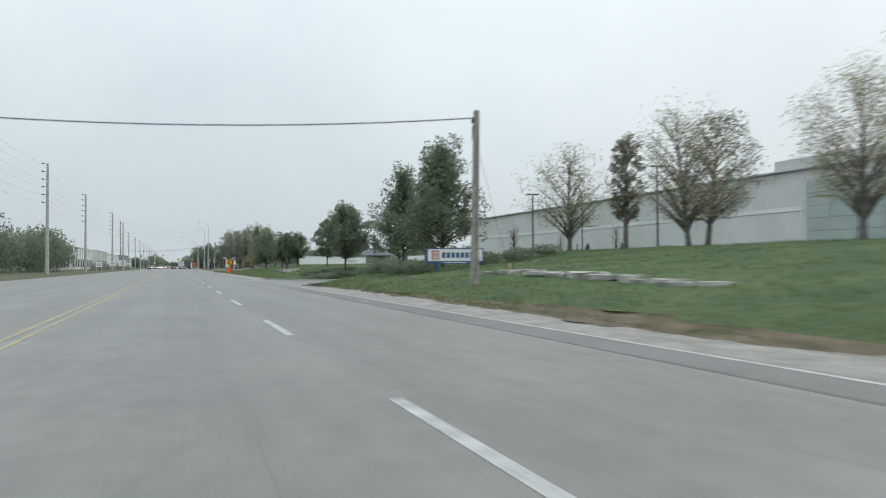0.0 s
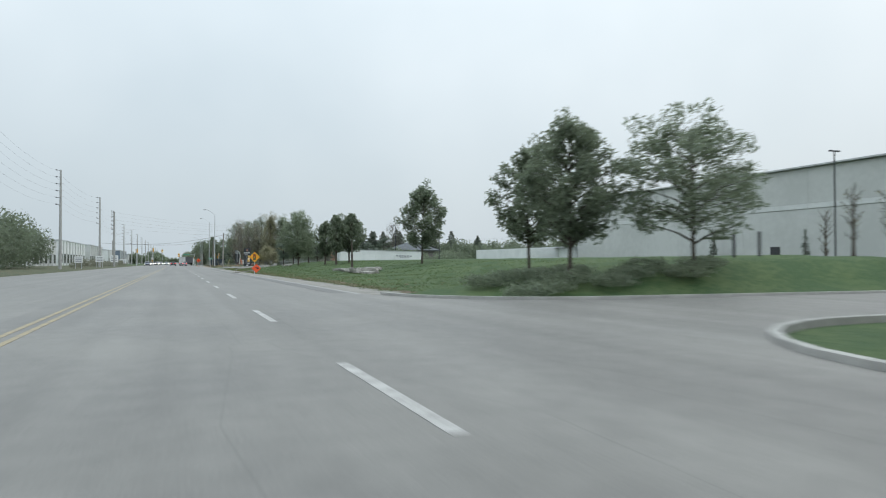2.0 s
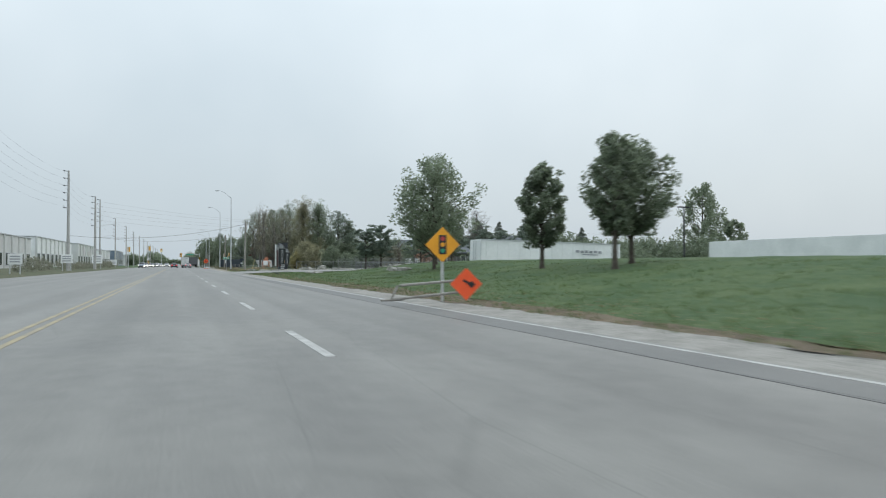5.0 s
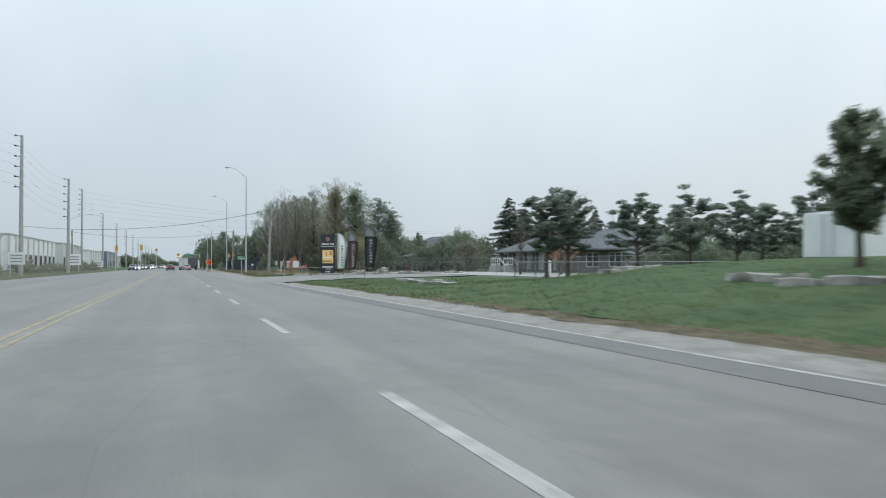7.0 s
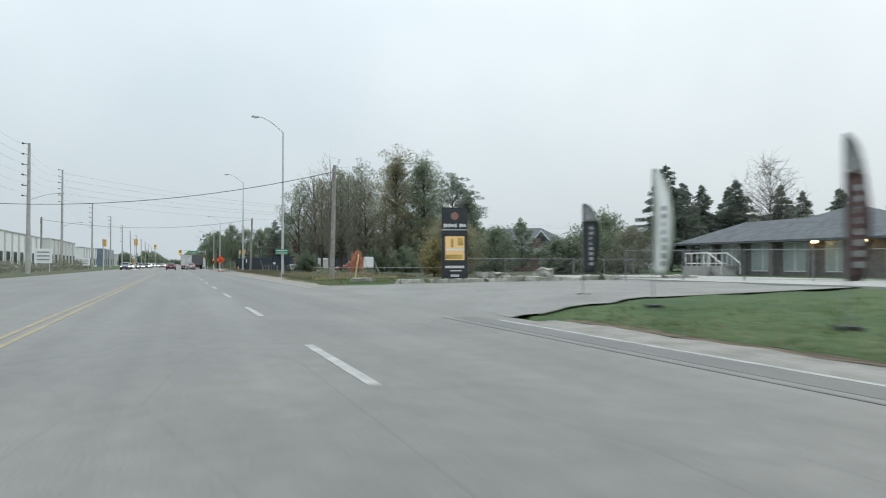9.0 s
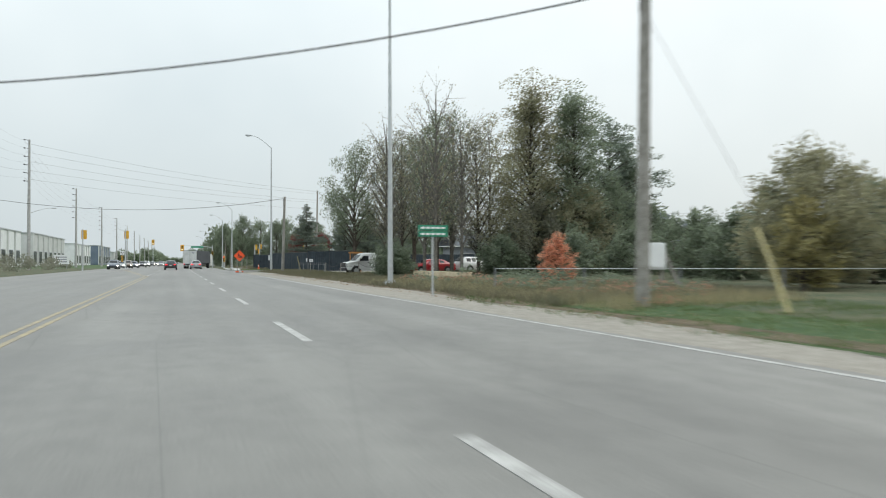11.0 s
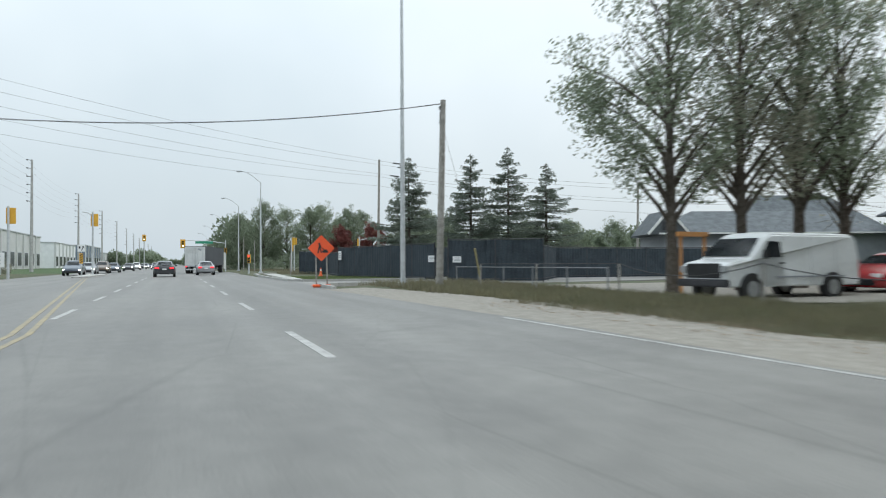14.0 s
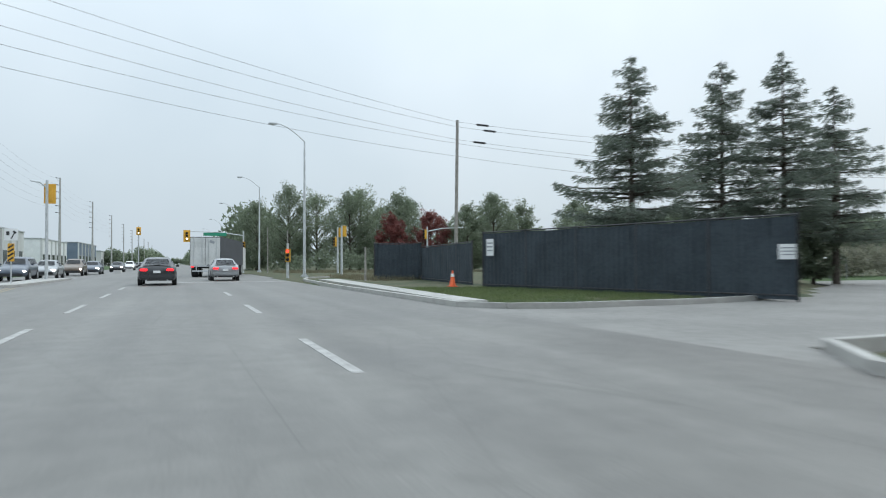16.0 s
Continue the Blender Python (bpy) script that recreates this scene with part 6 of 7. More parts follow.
t = thing("brick_house", pose(36.3, 224.2, 0.2), "red brick house with a chimney behind the yard", "house")
b = B()
box(b, (0, 0, 1.05), (5.6, 7, 2.4))
part("wall", b, BRICKRED, t)
b = B()
hip_roof(b, -2.8, 2.8, -3.5, 3.5, 2.25, 3.1, 0.4)
part("roof", b, SHINGLE, t)
b = B()
box(b, (1.2, -1.8, 3.0), (0.75, 0.65, 1.6), bevel=0.03)
part("chimney", b, BRICKRED, t)
for y in (-2.2, 0, 2.2):
    window_on(t, -2.8, y, 1.25, 1.1, 1.0, "x")


def gable_house(name, m, x0, x1, y0, y1, eave, ridge, gable, label, wall=BRICKDARK, rear=None):
    """Ridge along x, with a cross gable that looks towards -x or -y."""
    t = thing(name, m, label, "house")
    b = B()
    box(b, ((x0 + x1) / 2, (y0 + y1) / 2, eave / 2), (x1 - x0, y1 - y0, eave))
    part("wall", b, wall, t)
    b = B()
    hip_roof(b, x0, x1, y0, y1, eave, ridge, 0.6)
    part("roof", b, SHINGLE, t)
    if rear:
        b = B()
        box(b, ((rear[0] + rear[1]) / 2, (rear[2] + rear[3]) / 2, eave / 2), (rear[1] - rear[0], rear[3] - rear[2], eave))
        part("wall", b, wall, t)
        b = B()
        hip_roof(b, rear[0], rear[1], rear[2], rear[3], eave + 0.02, rear[4], 0.5)
        part("roof", b, SHINGLE, t)
    gx, gy, gw, gh = gable
    b = B()
    prof = [(gx - gw / 2, eave - 0.1), (gx + gw / 2, eave - 0.1), (gx, gh)]
    prism(b, prof, gy, gy + 5)
    g = part("gable_roof", b, SHINGLE, t)
    b = B()
    for s in (-1, 1):
        ang = math.degrees(math.atan2(gh - eave, gw / 2))
        ln = math.hypot(gw / 2, gh - eave) + 0.3
        box(b, (gx + s * gw / 4, gy - 0.06, (gh + eave) / 2), (ln, 0.12, 0.16), ry=s * ang)
    part("bargeboard", b, TRIMWHITE, g)
    b = B()
    box(b, (gx, gy - 0.03, eave + (gh - eave) * 0.3), (gw * 0.34, 0.06, (gh - eave) * 0.38))
    part("gable_vent", b, DARKMETAL, g)
    b = B()
    box(b, ((x0 + x1) / 2, y0 - 0.66, eave - 0.06), (x1 - x0 + 1.3, 0.1, 0.12))
    part("gutter", b, TRIMWHITE, t)
    for k in range(3):
        window_on(t, x0 + (x1 - x0) * (0.2 + 0.3 * k), y0, eave * 0.5, 1.3, 1.2, "y")
    return t


gable_house("bungalow", pose(34.0, 277.3, 0.1, 0, 0, -20), 0.4, 17.5, 0, 6.4, 3.15, 5.0, (0.5, -0.7, 2.9, 4.85), "grey-roofed house with a white-trimmed gable", GREYWALL, (8.5, 22, 6.6, 14, 6.9))
gable_house("bungalow", pose(46.9, 266.2, 0.1, 0, 0, -39), 0, 17, 0, 9, 4.6, 7.3, (13.5, -0.8, 3.4, 6.6), "tall dark-roofed house behind the yard trees")


# ---- fences ----
def fabric_fence(name, pts, h, label, group="dark fences", step=2.6, base=0.1):
    t = thing(name, pose(0, 0, base), label, "fence", group)
    rng = np.random.default_rng(int(pts[0][0] * 10))
    for (x0, y0), (x1, y1) in zip(pts, pts[1:]):
        L = math.hypot(x1 - x0, y1 - y0)
        n = max(1, round(L / step))
        a = math.degrees(math.atan2(y1 - y0, x1 - x0))
        for i in range(n + 1):
            k = i / n
            b = B()
            rod(b, (x0 + (x1 - x0) * k, y0 + (y1 - y0) * k, -0.1), (x0 + (x1 - x0) * k, y0 + (y1 - y0) * k, h + 0.06), 0.035, 0.035, 8)
            part("post", b, DARKMETAL, t)
            if i < n:
                k2 = (i + 0.5) / n
                b = B()
                w = L / n - 0.04
                bmesh.ops.create_grid(b, x_segments=30, y_segments=3, size=0.5)
                for v in b.verts:
                    u, q = v.co.x, v.co.y
                    bulge = 0.03 * math.sin(u * 9 + i) * (1 - abs(2 * q)) + 0.022 * math.sin(u * 69 + i) + 0.005 * rng.normal()
                    v.co = Vector((u * w, bulge, h / 2 - 0.03 + q * h - 0.03 * (1 - (2 * u) ** 2) * (q > 0.45)))
                bmesh.ops.solidify(b, geom=b.faces[:], thickness=0.01)
                bmesh.ops.transform(b, matrix=pose(x0 + (x1 - x0) * k2, y0 + (y1 - y0) * k2, 0, 0, 0, a), verts=b.verts[:])
                part("panel", b, FABRIC, t)
        for z in (0.08, h):
            b = B()
            rod(b, (x0, y0, z), (x1, y1, z), 0.025, 0.025, 6)
            part("rail", b, DARKMETAL, t)
    return t


FL = "tall site fence covered with dark privacy fabric"
fabric_fence("site_fence", [(12.3, 290.0), (15.8, 276.7)], 2.3, FL)
fabric_fence("site_fence", [(15.8, 276.7), (17.0, 284.0), (23.0, 284.8)], 2.2, FL)
fabric_fence("site_fence", [(14.7, 271.4), (19.5, 268.8)], 2.35, FL)
fabric_fence("site_fence", [(19.7, 269.2), (24, 275.3), (33.5, 275.0), (44, 270.6)], 2.0, FL)
fabric_fence("site_fence", [(11.7, 305.8), (14.3, 304.2)], 2.25, FL)
fabric_fence("site_fence", [(14.3, 304.2), (12.9, 292.6)], 2.0, "dark fabric-covered site gate")
fabric_fence("site_fence", [(15.2, 292.0), (40, 300)], 2.2, FL)


def chain_fence(pts, h, label):
    t = thing("chain_link_fence", pose(0, 0, 0.25), label, "fence")
    for (x0, y0), (x1, y1) in zip(pts, pts[1:]):
        L = math.hypot(x1 - x0, y1 - y0)
        n = max(1, round(L / 2.8))
        for i in range(n + 1):
            k = i / n
            b = B()
            rod(b, (x0 + (x1 - x0) * k, y0 + (y1 - y0) * k, -0.2), (x0 + (x1 - x0) * k, y0 + (y1 - y0) * k, h + 0.08), 0.03, 0.03, 8)
            part("post", b, FENCESTEEL, t)
        b = B()
        rod(b, (x0, y0, h), (x1, y1, h), 0.017, 0.017, 6)
        part("top_rail", b, FENCESTEEL, t)
        b = B()
        u = Vector((x1 - x0, y1 - y0, 0)) / L
        s = -h
        while s < L:
            for sg in (1, -1):
                s0, z0, s1, z1 = s, (0.0 if sg > 0 else h), s + h, (h if sg > 0 else 0.0)
                if s0 < 0:
                    z0, s0 = z0 + sg * -s0, 0
                if s1 > L:
                    z1, s1 = z1 - sg * (s1 - L), L
                if s1 - s0 > 0.05:
                    p, q = Vector((x0, y0, z0)) + u * s0, Vector((x0, y0, z1)) + u * s1
                    rod(b, p, q, 0.0032, 0.0032, 3, caps=False)
            s += 0.22
        part("wire_mesh", b, FENCESTEEL, t)


chain_fence([(20.5, 181.5), (24.5, 178.0), (30.5, 172.0), (31.0, 158)], 1.5, "grey chain-link fence before the house")
chain_fence([(16.5, 192), (34, 196.5)], 1.2, "low chain-link fence behind the stone row")
chain_fence([(15.6, 150.6), (22, 151.5), (34, 149.6)], 1.0, "chain-link fence below the pines")
chain_fence([(15.6, 150.6), (15.4, 146), (22.2, 141.0)], 0.95, "chain-link fence beside the trailer")

# cable barrier by the van, and its posts
t = thing("cable_barrier", pose(0, 0, 0.1), "low cable barrier on thin timber posts", "barrier")
posts = [(12.0, 260.6), (12.4, 256.4), (13.1, 252.2), (13.3, 246.5), (13.3, 240.0), (13.6, 233.5)]
for i, (x, y) in enumerate(posts):
    b = B()
    rod(b, (x, y, -0.3), (x + 0.03, y, 0.95), 0.035, 0.035, 8)
    part("post", b, WOODPOLE, t)
    if i:
        b = B()
        (px, py) = posts[i - 1]
        pts = [Vector((px + (x - px) * k, py + (y - py) * k, 0.95 - 0.35 * 4 * k * (1 - k) * (i > 2))) for k in np.linspace(0, 1, 9)]
        limb(b, pts, 0.012, 0.012, 6)
        part("cable", b, CABLE, t)

t = thing("yard_rail", pose(0, 0, 0.1), "thin pale pipe rail on short posts before the wood", "rail")
rail = [Vector((9.9 + 2.35 * k, 207.0 - 1.75 * k, 0.76)) for k in range(5)]
for p in rail:
    b = B()
    rod(b, (p.x, p.y, -0.2), (p.x, p.y, 0.8), 0.03, n=8)
    part("post", b, FENCESTEEL, t)
b = B()
limb(b, rail, 0.011, 0.011, 6)
part("pipe", b, STEEL, t)
b = B()
rod(b, (0, 0, -0.1), (0, 0, 1.05), 0.16, 0.16, 14)
rod(b, (0, 0, 1.05), (0, 0, 1.12), 0.16, 0.08, 14)
o = part("marker_post", b, SIGNWHITE)
o.matrix_basis = pose(30.6, 174.0, 0.34)
tagged(o, "short thick white post before the house", "bollard")
for x, y, z, dx, dy in ((28.56, 326.9, 14.88, 0.6, -0.43), (29.13, 326.5, 14.26, 0.6, -0.43), (28.28, 327.1, 13.15, 0.6, -0.43)):
    b = B()
    rod(b, (x - dx, y - dy, z + 0.12), (x + dx, y + dy, z - 0.12), 0.025, n=6)
    for k in range(-4, 5):
        rod(b, (x + dx * k / 5.5 - 0.04, y + dy * k / 5.5, z - 0.12 * k / 5.5), (x + dx * k / 5.5 + 0.04, y + dy * k / 5.5, z - 0.12 * k / 5.5), 0.12, 0.09, 8)
    tagged(part("insulator_string", b, DARKMETAL), "string of dark disc insulators on the power line", "insulator", "insulator strings")

t = thing("yard_rail", pose(0, 0, 0.0), "white pipe rail on short posts before the hedge", "rail")
rail = [Vector((32.6 + 2.0 * k, 292.6 + 0.55 * k, 1.32)) for k in range(4)]
for p in rail:
    b = B()
    rod(b, (p.x, p.y, -0.1), (p.x, p.y, 1.34), 0.035, n=8)
    part("post", b, FENCESTEEL, t)
b = B()
limb(b, rail, 0.04, 0.04, 6)
part("pipe", b, SIGNWHITE, t)
t = thing("yard_rail", pose(0, 0, 0.05), "thin grey pipe rail on short posts beside the yard", "rail")
rail = [Vector((12.6 + 0.1 * k, 264.8 - 2.4 * k, 0.86)) for k in range(6)]
for p in rail:
    b = B()
    rod(b, (p.x, p.y, -0.2), (p.x, p.y, 0.9), 0.03, n=8)
    part("post", b, FENCESTEEL, t)
b = B()
limb(b, rail, 0.018, 0.018, 6)
part("pipe", b, FENCESTEEL, t)

# tan concrete barriers at the entrance
for i in range(3):
    t = thing("concrete_barrier", pose(14.35 - 0.05 * i, 227.4 - 3.15 * i, -0.08, 0, 0, 90), "tan concrete barrier block on the verge", "barrier", "concrete barriers")
    b = B()
    prism(b, [(-0.28, 0), (0.28, 0), (0.26, 0.1), (0.16, 0.26), (0.12, 0.62), (-0.12, 0.62), (-0.16, 0.26), (-0.26, 0.1)], -1.54, 1.54)
    bmesh.ops.transform(b, matrix=pose(0, 0, 0, 0, 0, 90), verts=b.verts[:])
    bmesh.ops.bevel(b, geom=b.edges[:], offset=0.015, segments=1, affect="EDGES")
    part("body", b, TANCONC, t)


def cone(x, y, z=0.05):
    t = thing("traffic_cone", pose(x, y, z), "orange traffic cone with a white collar", "traffic cone", "cones")
    b = B()
    rod(b, (0, 0, 0.03), (0, 0, 0.68), 0.14, 0.03, 16)
    part("body", b, CONEORANGE, t)
    b = B()
    rod(b, (0, 0, 0.42), (0, 0, 0.55), 0.083, 0.057, 16)
    part("collar", b, SIGNWHITE, t)
    b = B()
    box(b, (0, 0, 0.02), (0.36, 0.36, 0.04), bevel=0.01)
    part("base", b, CONEORANGE, t)


cone(10.85, 289.9, 0.1)
for x, y, z, w, h in ((12.33, 289.2, 1.75, 0.42, 0.7), (15.72, 276.95, 1.38, 0.46, 0.42), (15.1, 270.9, 1.3, 0.5, 0.35)):
    t = thing("fence_notice", pose(x - 0.06, y - 0.05, z, 0, 0, -70 if x < 14 else -40), "white notice board fixed to the dark fence", "sign")
    b = B()
    box(b, (0, -0.03, 0), (w, 0.02, h), bevel=0.005)
    part("panel", b, SIGNWHITE, t)
    b = B()
    for i in range(3):
        box(b, (0, -0.045, h * (0.25 - 0.22 * i)), (w * 0.7, 0.008, h * 0.08))
    part("lettering_bar", b, SIGNGREY, t)


# ---- traffic signals ----
def signal_head(t, x, y, z, rz, lit=None, back=SIGNALYEL, plate=False):
    b = B()
    box(b, (0, 0, 0), (0.34, 0.22, 0.98), bevel=0.02)
    if plate:
        box(b, (0, 0.06, 0), (0.72, 0.03, 1.32), bevel=0.01)
    bmesh.ops.transform(b, matrix=pose(x, y, z, 0, 0, rz), verts=b.verts[:])
    h = part("signal_head", b, back, t)
    for k, zz in enumerate((0.31, 0.0, -0.31)):
        b = B()
        rod(b, (0, -0.115, zz), (0, -0.13, zz), 0.11, 0.11, 14)
        bmesh.ops.transform(b, matrix=pose(x, y, z, 0, 0, rz), verts=b.verts[:])
        part("lens", b, lit[1] if lit and lit[0] == k else BLACKPAINT, h)
        b = B()
        rod(b, (0, -0.12, zz + 0.03), (0, -0.28, zz + 0.02), 0.14, 0.13, 12, caps=False)
        bmesh.ops.transform(b, matrix=pose(x, y, z, 0, 0, rz), verts=b.verts[:])
        part("visor", b, BLACKPAINT, h)


def signal(x, y, h, heads, arm=None, label="traffic signal on a steel pole with yellow heads"):
    t = thing("traffic_signal", pose(x, y, 0.1), label, "traffic light", "traffic signals")
    b = B()
    rod(b, (0, 0, -0.1), (0, 0, h), 0.11, 0.08, 10)
    part("pole", b, STEEL, t)
    if arm:
        b = B()
        limb(b, [Vector((0, 0, h - 0.5)), Vector((arm * 0.4, 0, h - 0.15)), Vector((arm, 0, h - 0.05))], 0.06, 0.04, 8)
        part("arm", b, STEEL, t)
    for hx, hy, hz, rz, lit in heads:
        signal_head(t, hx, hy, hz, rz, lit, plate=h > 4.65 and lit is not None or h > 5.5)


signal(-8.2, 315.4, 6.6, [(0.15, 0.25, 5.72, 180, None)], arm=-1.0)
signal(-12.9, 300.0, 5.9, [(0.15, 0.25, 5.1, 180, None)], label="traffic signal seen from behind on a steel pole")
signal(-6.2, 391, 7.4, [(0, -0.2, 6.5, 0, (2, AMBERLAMP))])
signal(7.0, 346, 4.7, [(-6.1, -0.2, 4.1, 0, (2, AMBERLAMP)), (0, -0.2, 3.0, 0, None)], arm=-6.3)
b = B()
box(b, (0, 0, 0), (2.5, 0.04, 0.36), bevel=0.01)
o = part("junction_name_sign", b, SIGNGREEN)
o.matrix_basis = pose(3.9, 345.86, 4.42)
tagged(o, "long green street name board on the signal arm", "road sign")
signal(7.6, 315.2, 2.5, [(0.0, -0.15, 1.6, -20, (0, REDLAMP))], label="short signal post with a red lamp")
signal(16.0, 337, 4.9, [(0.2, 0, 4.3, 120, None), (-0.3, 0, 3.3, -60, None)])
signal(13.8, 325, 4.4, [(0.25, 0, 3.9, 150, None)])
signal(24.4, 332, 4.8, [(-0.2, 0, 4.0, -90, None)], arm=4.0)
t = thing("median_sign", pose(-7.86, 302.96, 0.3), "white lane guidance sign over a striped hazard marker", "road sign")
b = B()
rod(b, (0, 0, -0.2), (0, 0, 2.6), 0.035, 0.035, 8)
part("post", b, STEEL, t)
b = B()
box(b, (0, -0.05, 2.3), (0.6, 0.02, 0.6), bevel=0.005)
p = part("panel", b, SIGNWHITE, t)
b = B()
box(b, (0.08, -0.065, 2.24), (0.06, 0.01, 0.34), ry=25)
box(b, (0.16, -0.065, 2.42), (0.16, 0.01, 0.1), ry=45)
box(b, (-0.14, -0.065, 2.36), (0.14, 0.01, 0.2))
part("symbol", b, BLACKPAINT, p)
b = B()
box(b, (0, -0.05, 1.4), (0.3, 0.02, 0.9), bevel=0.005)
p = part("hazard_marker", b, SIGNALYEL, t)
b = B()
for i in range(4):
    box(b, (0, -0.065, 1.08 + 0.21 * i), (0.3, 0.01, 0.08), ry=-35)
part("stripe", b, BLACKPAINT, p)


# ---- vehicles ----
def wheel(t, x, y, r, w):
    b = B()
    rod(b, (x - w / 2, y, r), (x + w / 2, y, r), r, r, 20)
    ty = part("tyre", b, RUBBER, t)
    b = B()
    rod(b, (x - w / 2 - 0.01, y, r), (x + w / 2 + 0.01, y, r), r * 0.62, r * 0.62, 14)
    part("rim", b, RIM, ty)


def arch(t, x, y, r, z0):
    """Dark wheel arch over a tyre."""
    b = B()
    s = 1 if x > 0 else -1
    pts = [(y + r * 1.22 * math.cos(math.pi * i / 10), max(z0 - 0.02, r + r * 1.22 * math.sin(math.pi * i / 10))) for i in range(11)]
    lo = [b.verts.new((x - s * 0.05, yy, zz)) for yy, zz in pts]
    hi = [b.verts.new((x + s * 0.006, yy, zz)) for yy, zz in pts]
    b.faces.new(lo)
    b.faces.new(hi)
    for i in range(11):
        j = (i + 1) % 11
        b.faces.new((lo[i], lo[j], hi[j], hi[i]))
    bmesh.ops.recalc_face_normals(b, faces=b.faces[:])
    part("wheel_arch", b, BLACKPAINT, t)


def car(name, m, paint, label, L=4.65, W=1.8, H=1.44, suv=False, lights="rear"):
    """A car that looks along +y: body lofted through cross-sections, inset glass, lamps, wheels."""
    t = thing(name, m, label, "car", "cars on the road")
    sill, k = (0.30, 1.1) if suv else (0.24, 1.0)
    f = L / 4.7
    # y from the tail, half width, underside, shoulder height, top height, half width at the top
    st = [(0.0, 0.80, 0.46, 0.90, 0.93, 0.68), (0.08, 0.90, sill + 0.04, 0.97, 1.00, 0.72), (0.55, 0.985, sill, 0.98, 1.02, 0.72), (1.2, 1.0, sill, 0.97, H - 0.09, 0.60), (1.8, 1.0, sill, 0.96, H, 0.60), (2.5, 1.0, sill, 0.95, H - 0.01, 0.60), (2.95, 1.0, sill, 0.94, H - 0.10, 0.60), (3.5, 0.99, sill, 0.92, 0.97, 0.74), (4.25, 0.96, sill, 0.78, 0.83, 0.74), (4.6, 0.88, sill + 0.04, 0.66, 0.71, 0.68), (4.7, 0.78, 0.38, 0.58, 0.62, 0.6)]
    if suv:
        st = [(y, w, u, s * k, (H - 0.05 if i == 2 else H - 0.02 if i in (3, 4, 5) else tp * k if i != 6 else H - 0.12), 0.66 if i == 2 else wt) for i, (y, w, u, s, tp, wt) in enumerate(st)]
    b = B()
    prev = None
    for y, w, u, s, tp, wt in st:
        h = W / 2
        half = [(0, u), (0.86 * w * h, u), (0.98 * w * h, u + 0.10), (w * h, (u + s) / 2), (0.985 * w * h, s - 0.10), (0.93 * w * h, s), (wt * h + 0.05, tp - 0.05), (wt * h - 0.06, tp), (0, tp + 0.025)]
        ring = half + [(-x, z) for x, z in half[-2:0:-1]]
        row = [b.verts.new((x, -L / 2 + y * f, z)) for x, z in ring]
        if prev:
            for i in range(len(row)):
                n = (i + 1) % len(row)
                b.faces.new((prev[i], prev[n], row[n], row[i]))
        else:
            b.faces.new(row)
        prev = row
    b.faces.new(prev[::-1])
    bmesh.ops.recalc_face_normals(b, faces=b.faces[:])
    part("body", b, paint, t, smooth=True)

    def pane(name, q):
        g = B()
        g.faces.new([g.verts.new(v) for v in q])
        bmesh.ops.solidify(g, geom=g.faces[:], thickness=0.03)
        part(name, g, GLASS, t)

    h = W / 2
    Y = lambda y: -L / 2 + y * f

    def edge(i, a, out):
        """A point on the slope between shoulder and roof at station i."""
        y, w, u, s, tp, wt = st[i]
        lo, hi = (0.93 * w * h, s), (wt * h + 0.05, tp - 0.05)
        return lo[0] + (hi[0] - lo[0]) * a + out, lo[1] + (hi[1] - lo[1]) * a

    r0, r1 = (1, 2) if suv else (2, 3)
    for i0, i1, nm in ((r0, r1, "rear_window"), (7, 6, "windscreen")):
        s0, s1 = st[i0], st[i1]
        q = []
        for fr, sx in ((0.10, -1), (0.10, 1), (0.90, 1), (0.90, -1)):
            y, z, wd = (s0[n] + (s1[n] - s0[n]) * fr for n in (0, 4, 5))
            q.append((sx * (wd * h - 0.05), Y(y) + (0.03 if nm == "windscreen" else -0.03), z + 0.035))
        pane(nm, q)
    for sx in (-1, 1):
        for i0, i1 in ((3, 4), (4, 5), (5, 6)) if not suv else ((2, 3), (3, 4), (4, 5), (5, 6)):
            q = []
            for i, d, aa in ((i0, 0.07, 0.14), (i1, -0.05, 0.14), (i1, -0.05, 0.88), (i0, 0.07, 0.88)):
                x, z = edge(i, aa, 0.014)
                q.append((sx * x, Y(st[i][0]) + d, z))
            pane("side_window", q)
        b = B()
        box(b, (sx * (h + 0.05), Y(3.1), 1.0 * k), (0.18, 0.12, 0.12), bevel=0.03)
        part("mirror", b, paint, t)
        b = B()
        box(b, (sx * (h - 0.30), Y(0.03), 0.80 * k), (0.36, 0.14, 0.12), bevel=0.03)
        part("tail_light", b, TAIL if lights == "rear" else SIGNRED, t)
        b = B()
        box(b, (sx * (h - 0.28), Y(4.58), 0.63), (0.36, 0.18, 0.16), bevel=0.04)
        part("headlight", b, HEAD if lights == "front" else SIGNWHITE, t)
        b = B()
        rod(b, (sx * 0.5, Y(-0.05), sill + 0.03), (sx * 0.5, Y(0.1), sill + 0.03), 0.045, 0.045, 8)
        part("exhaust_tip", b, RIM, t)
    b = B()
    box(b, (0, Y(0.03), 0.47), (W - 0.2, 0.2, 0.24), bevel=0.06)
    part("rear_bumper", b, paint, t)
    b = B()
    box(b, (0, Y(0.05), 0.30), (W - 0.5, 0.16, 0.10), bevel=0.02)
    part("diffuser", b, BLACKPAINT, t)
    if not suv:
        b = B()
        box(b, (0, Y(0.12), 1.04), (W - 0.5, 0.16, 0.03), bevel=0.01)
        part("boot_spoiler", b, BLACKPAINT, t)
    b = B()
    box(b, (0, Y(4.67), 0.42), (W - 0.5, 0.14, 0.18), bevel=0.03)
    part("grille", b, BLACKPAINT, t)
    b = B()
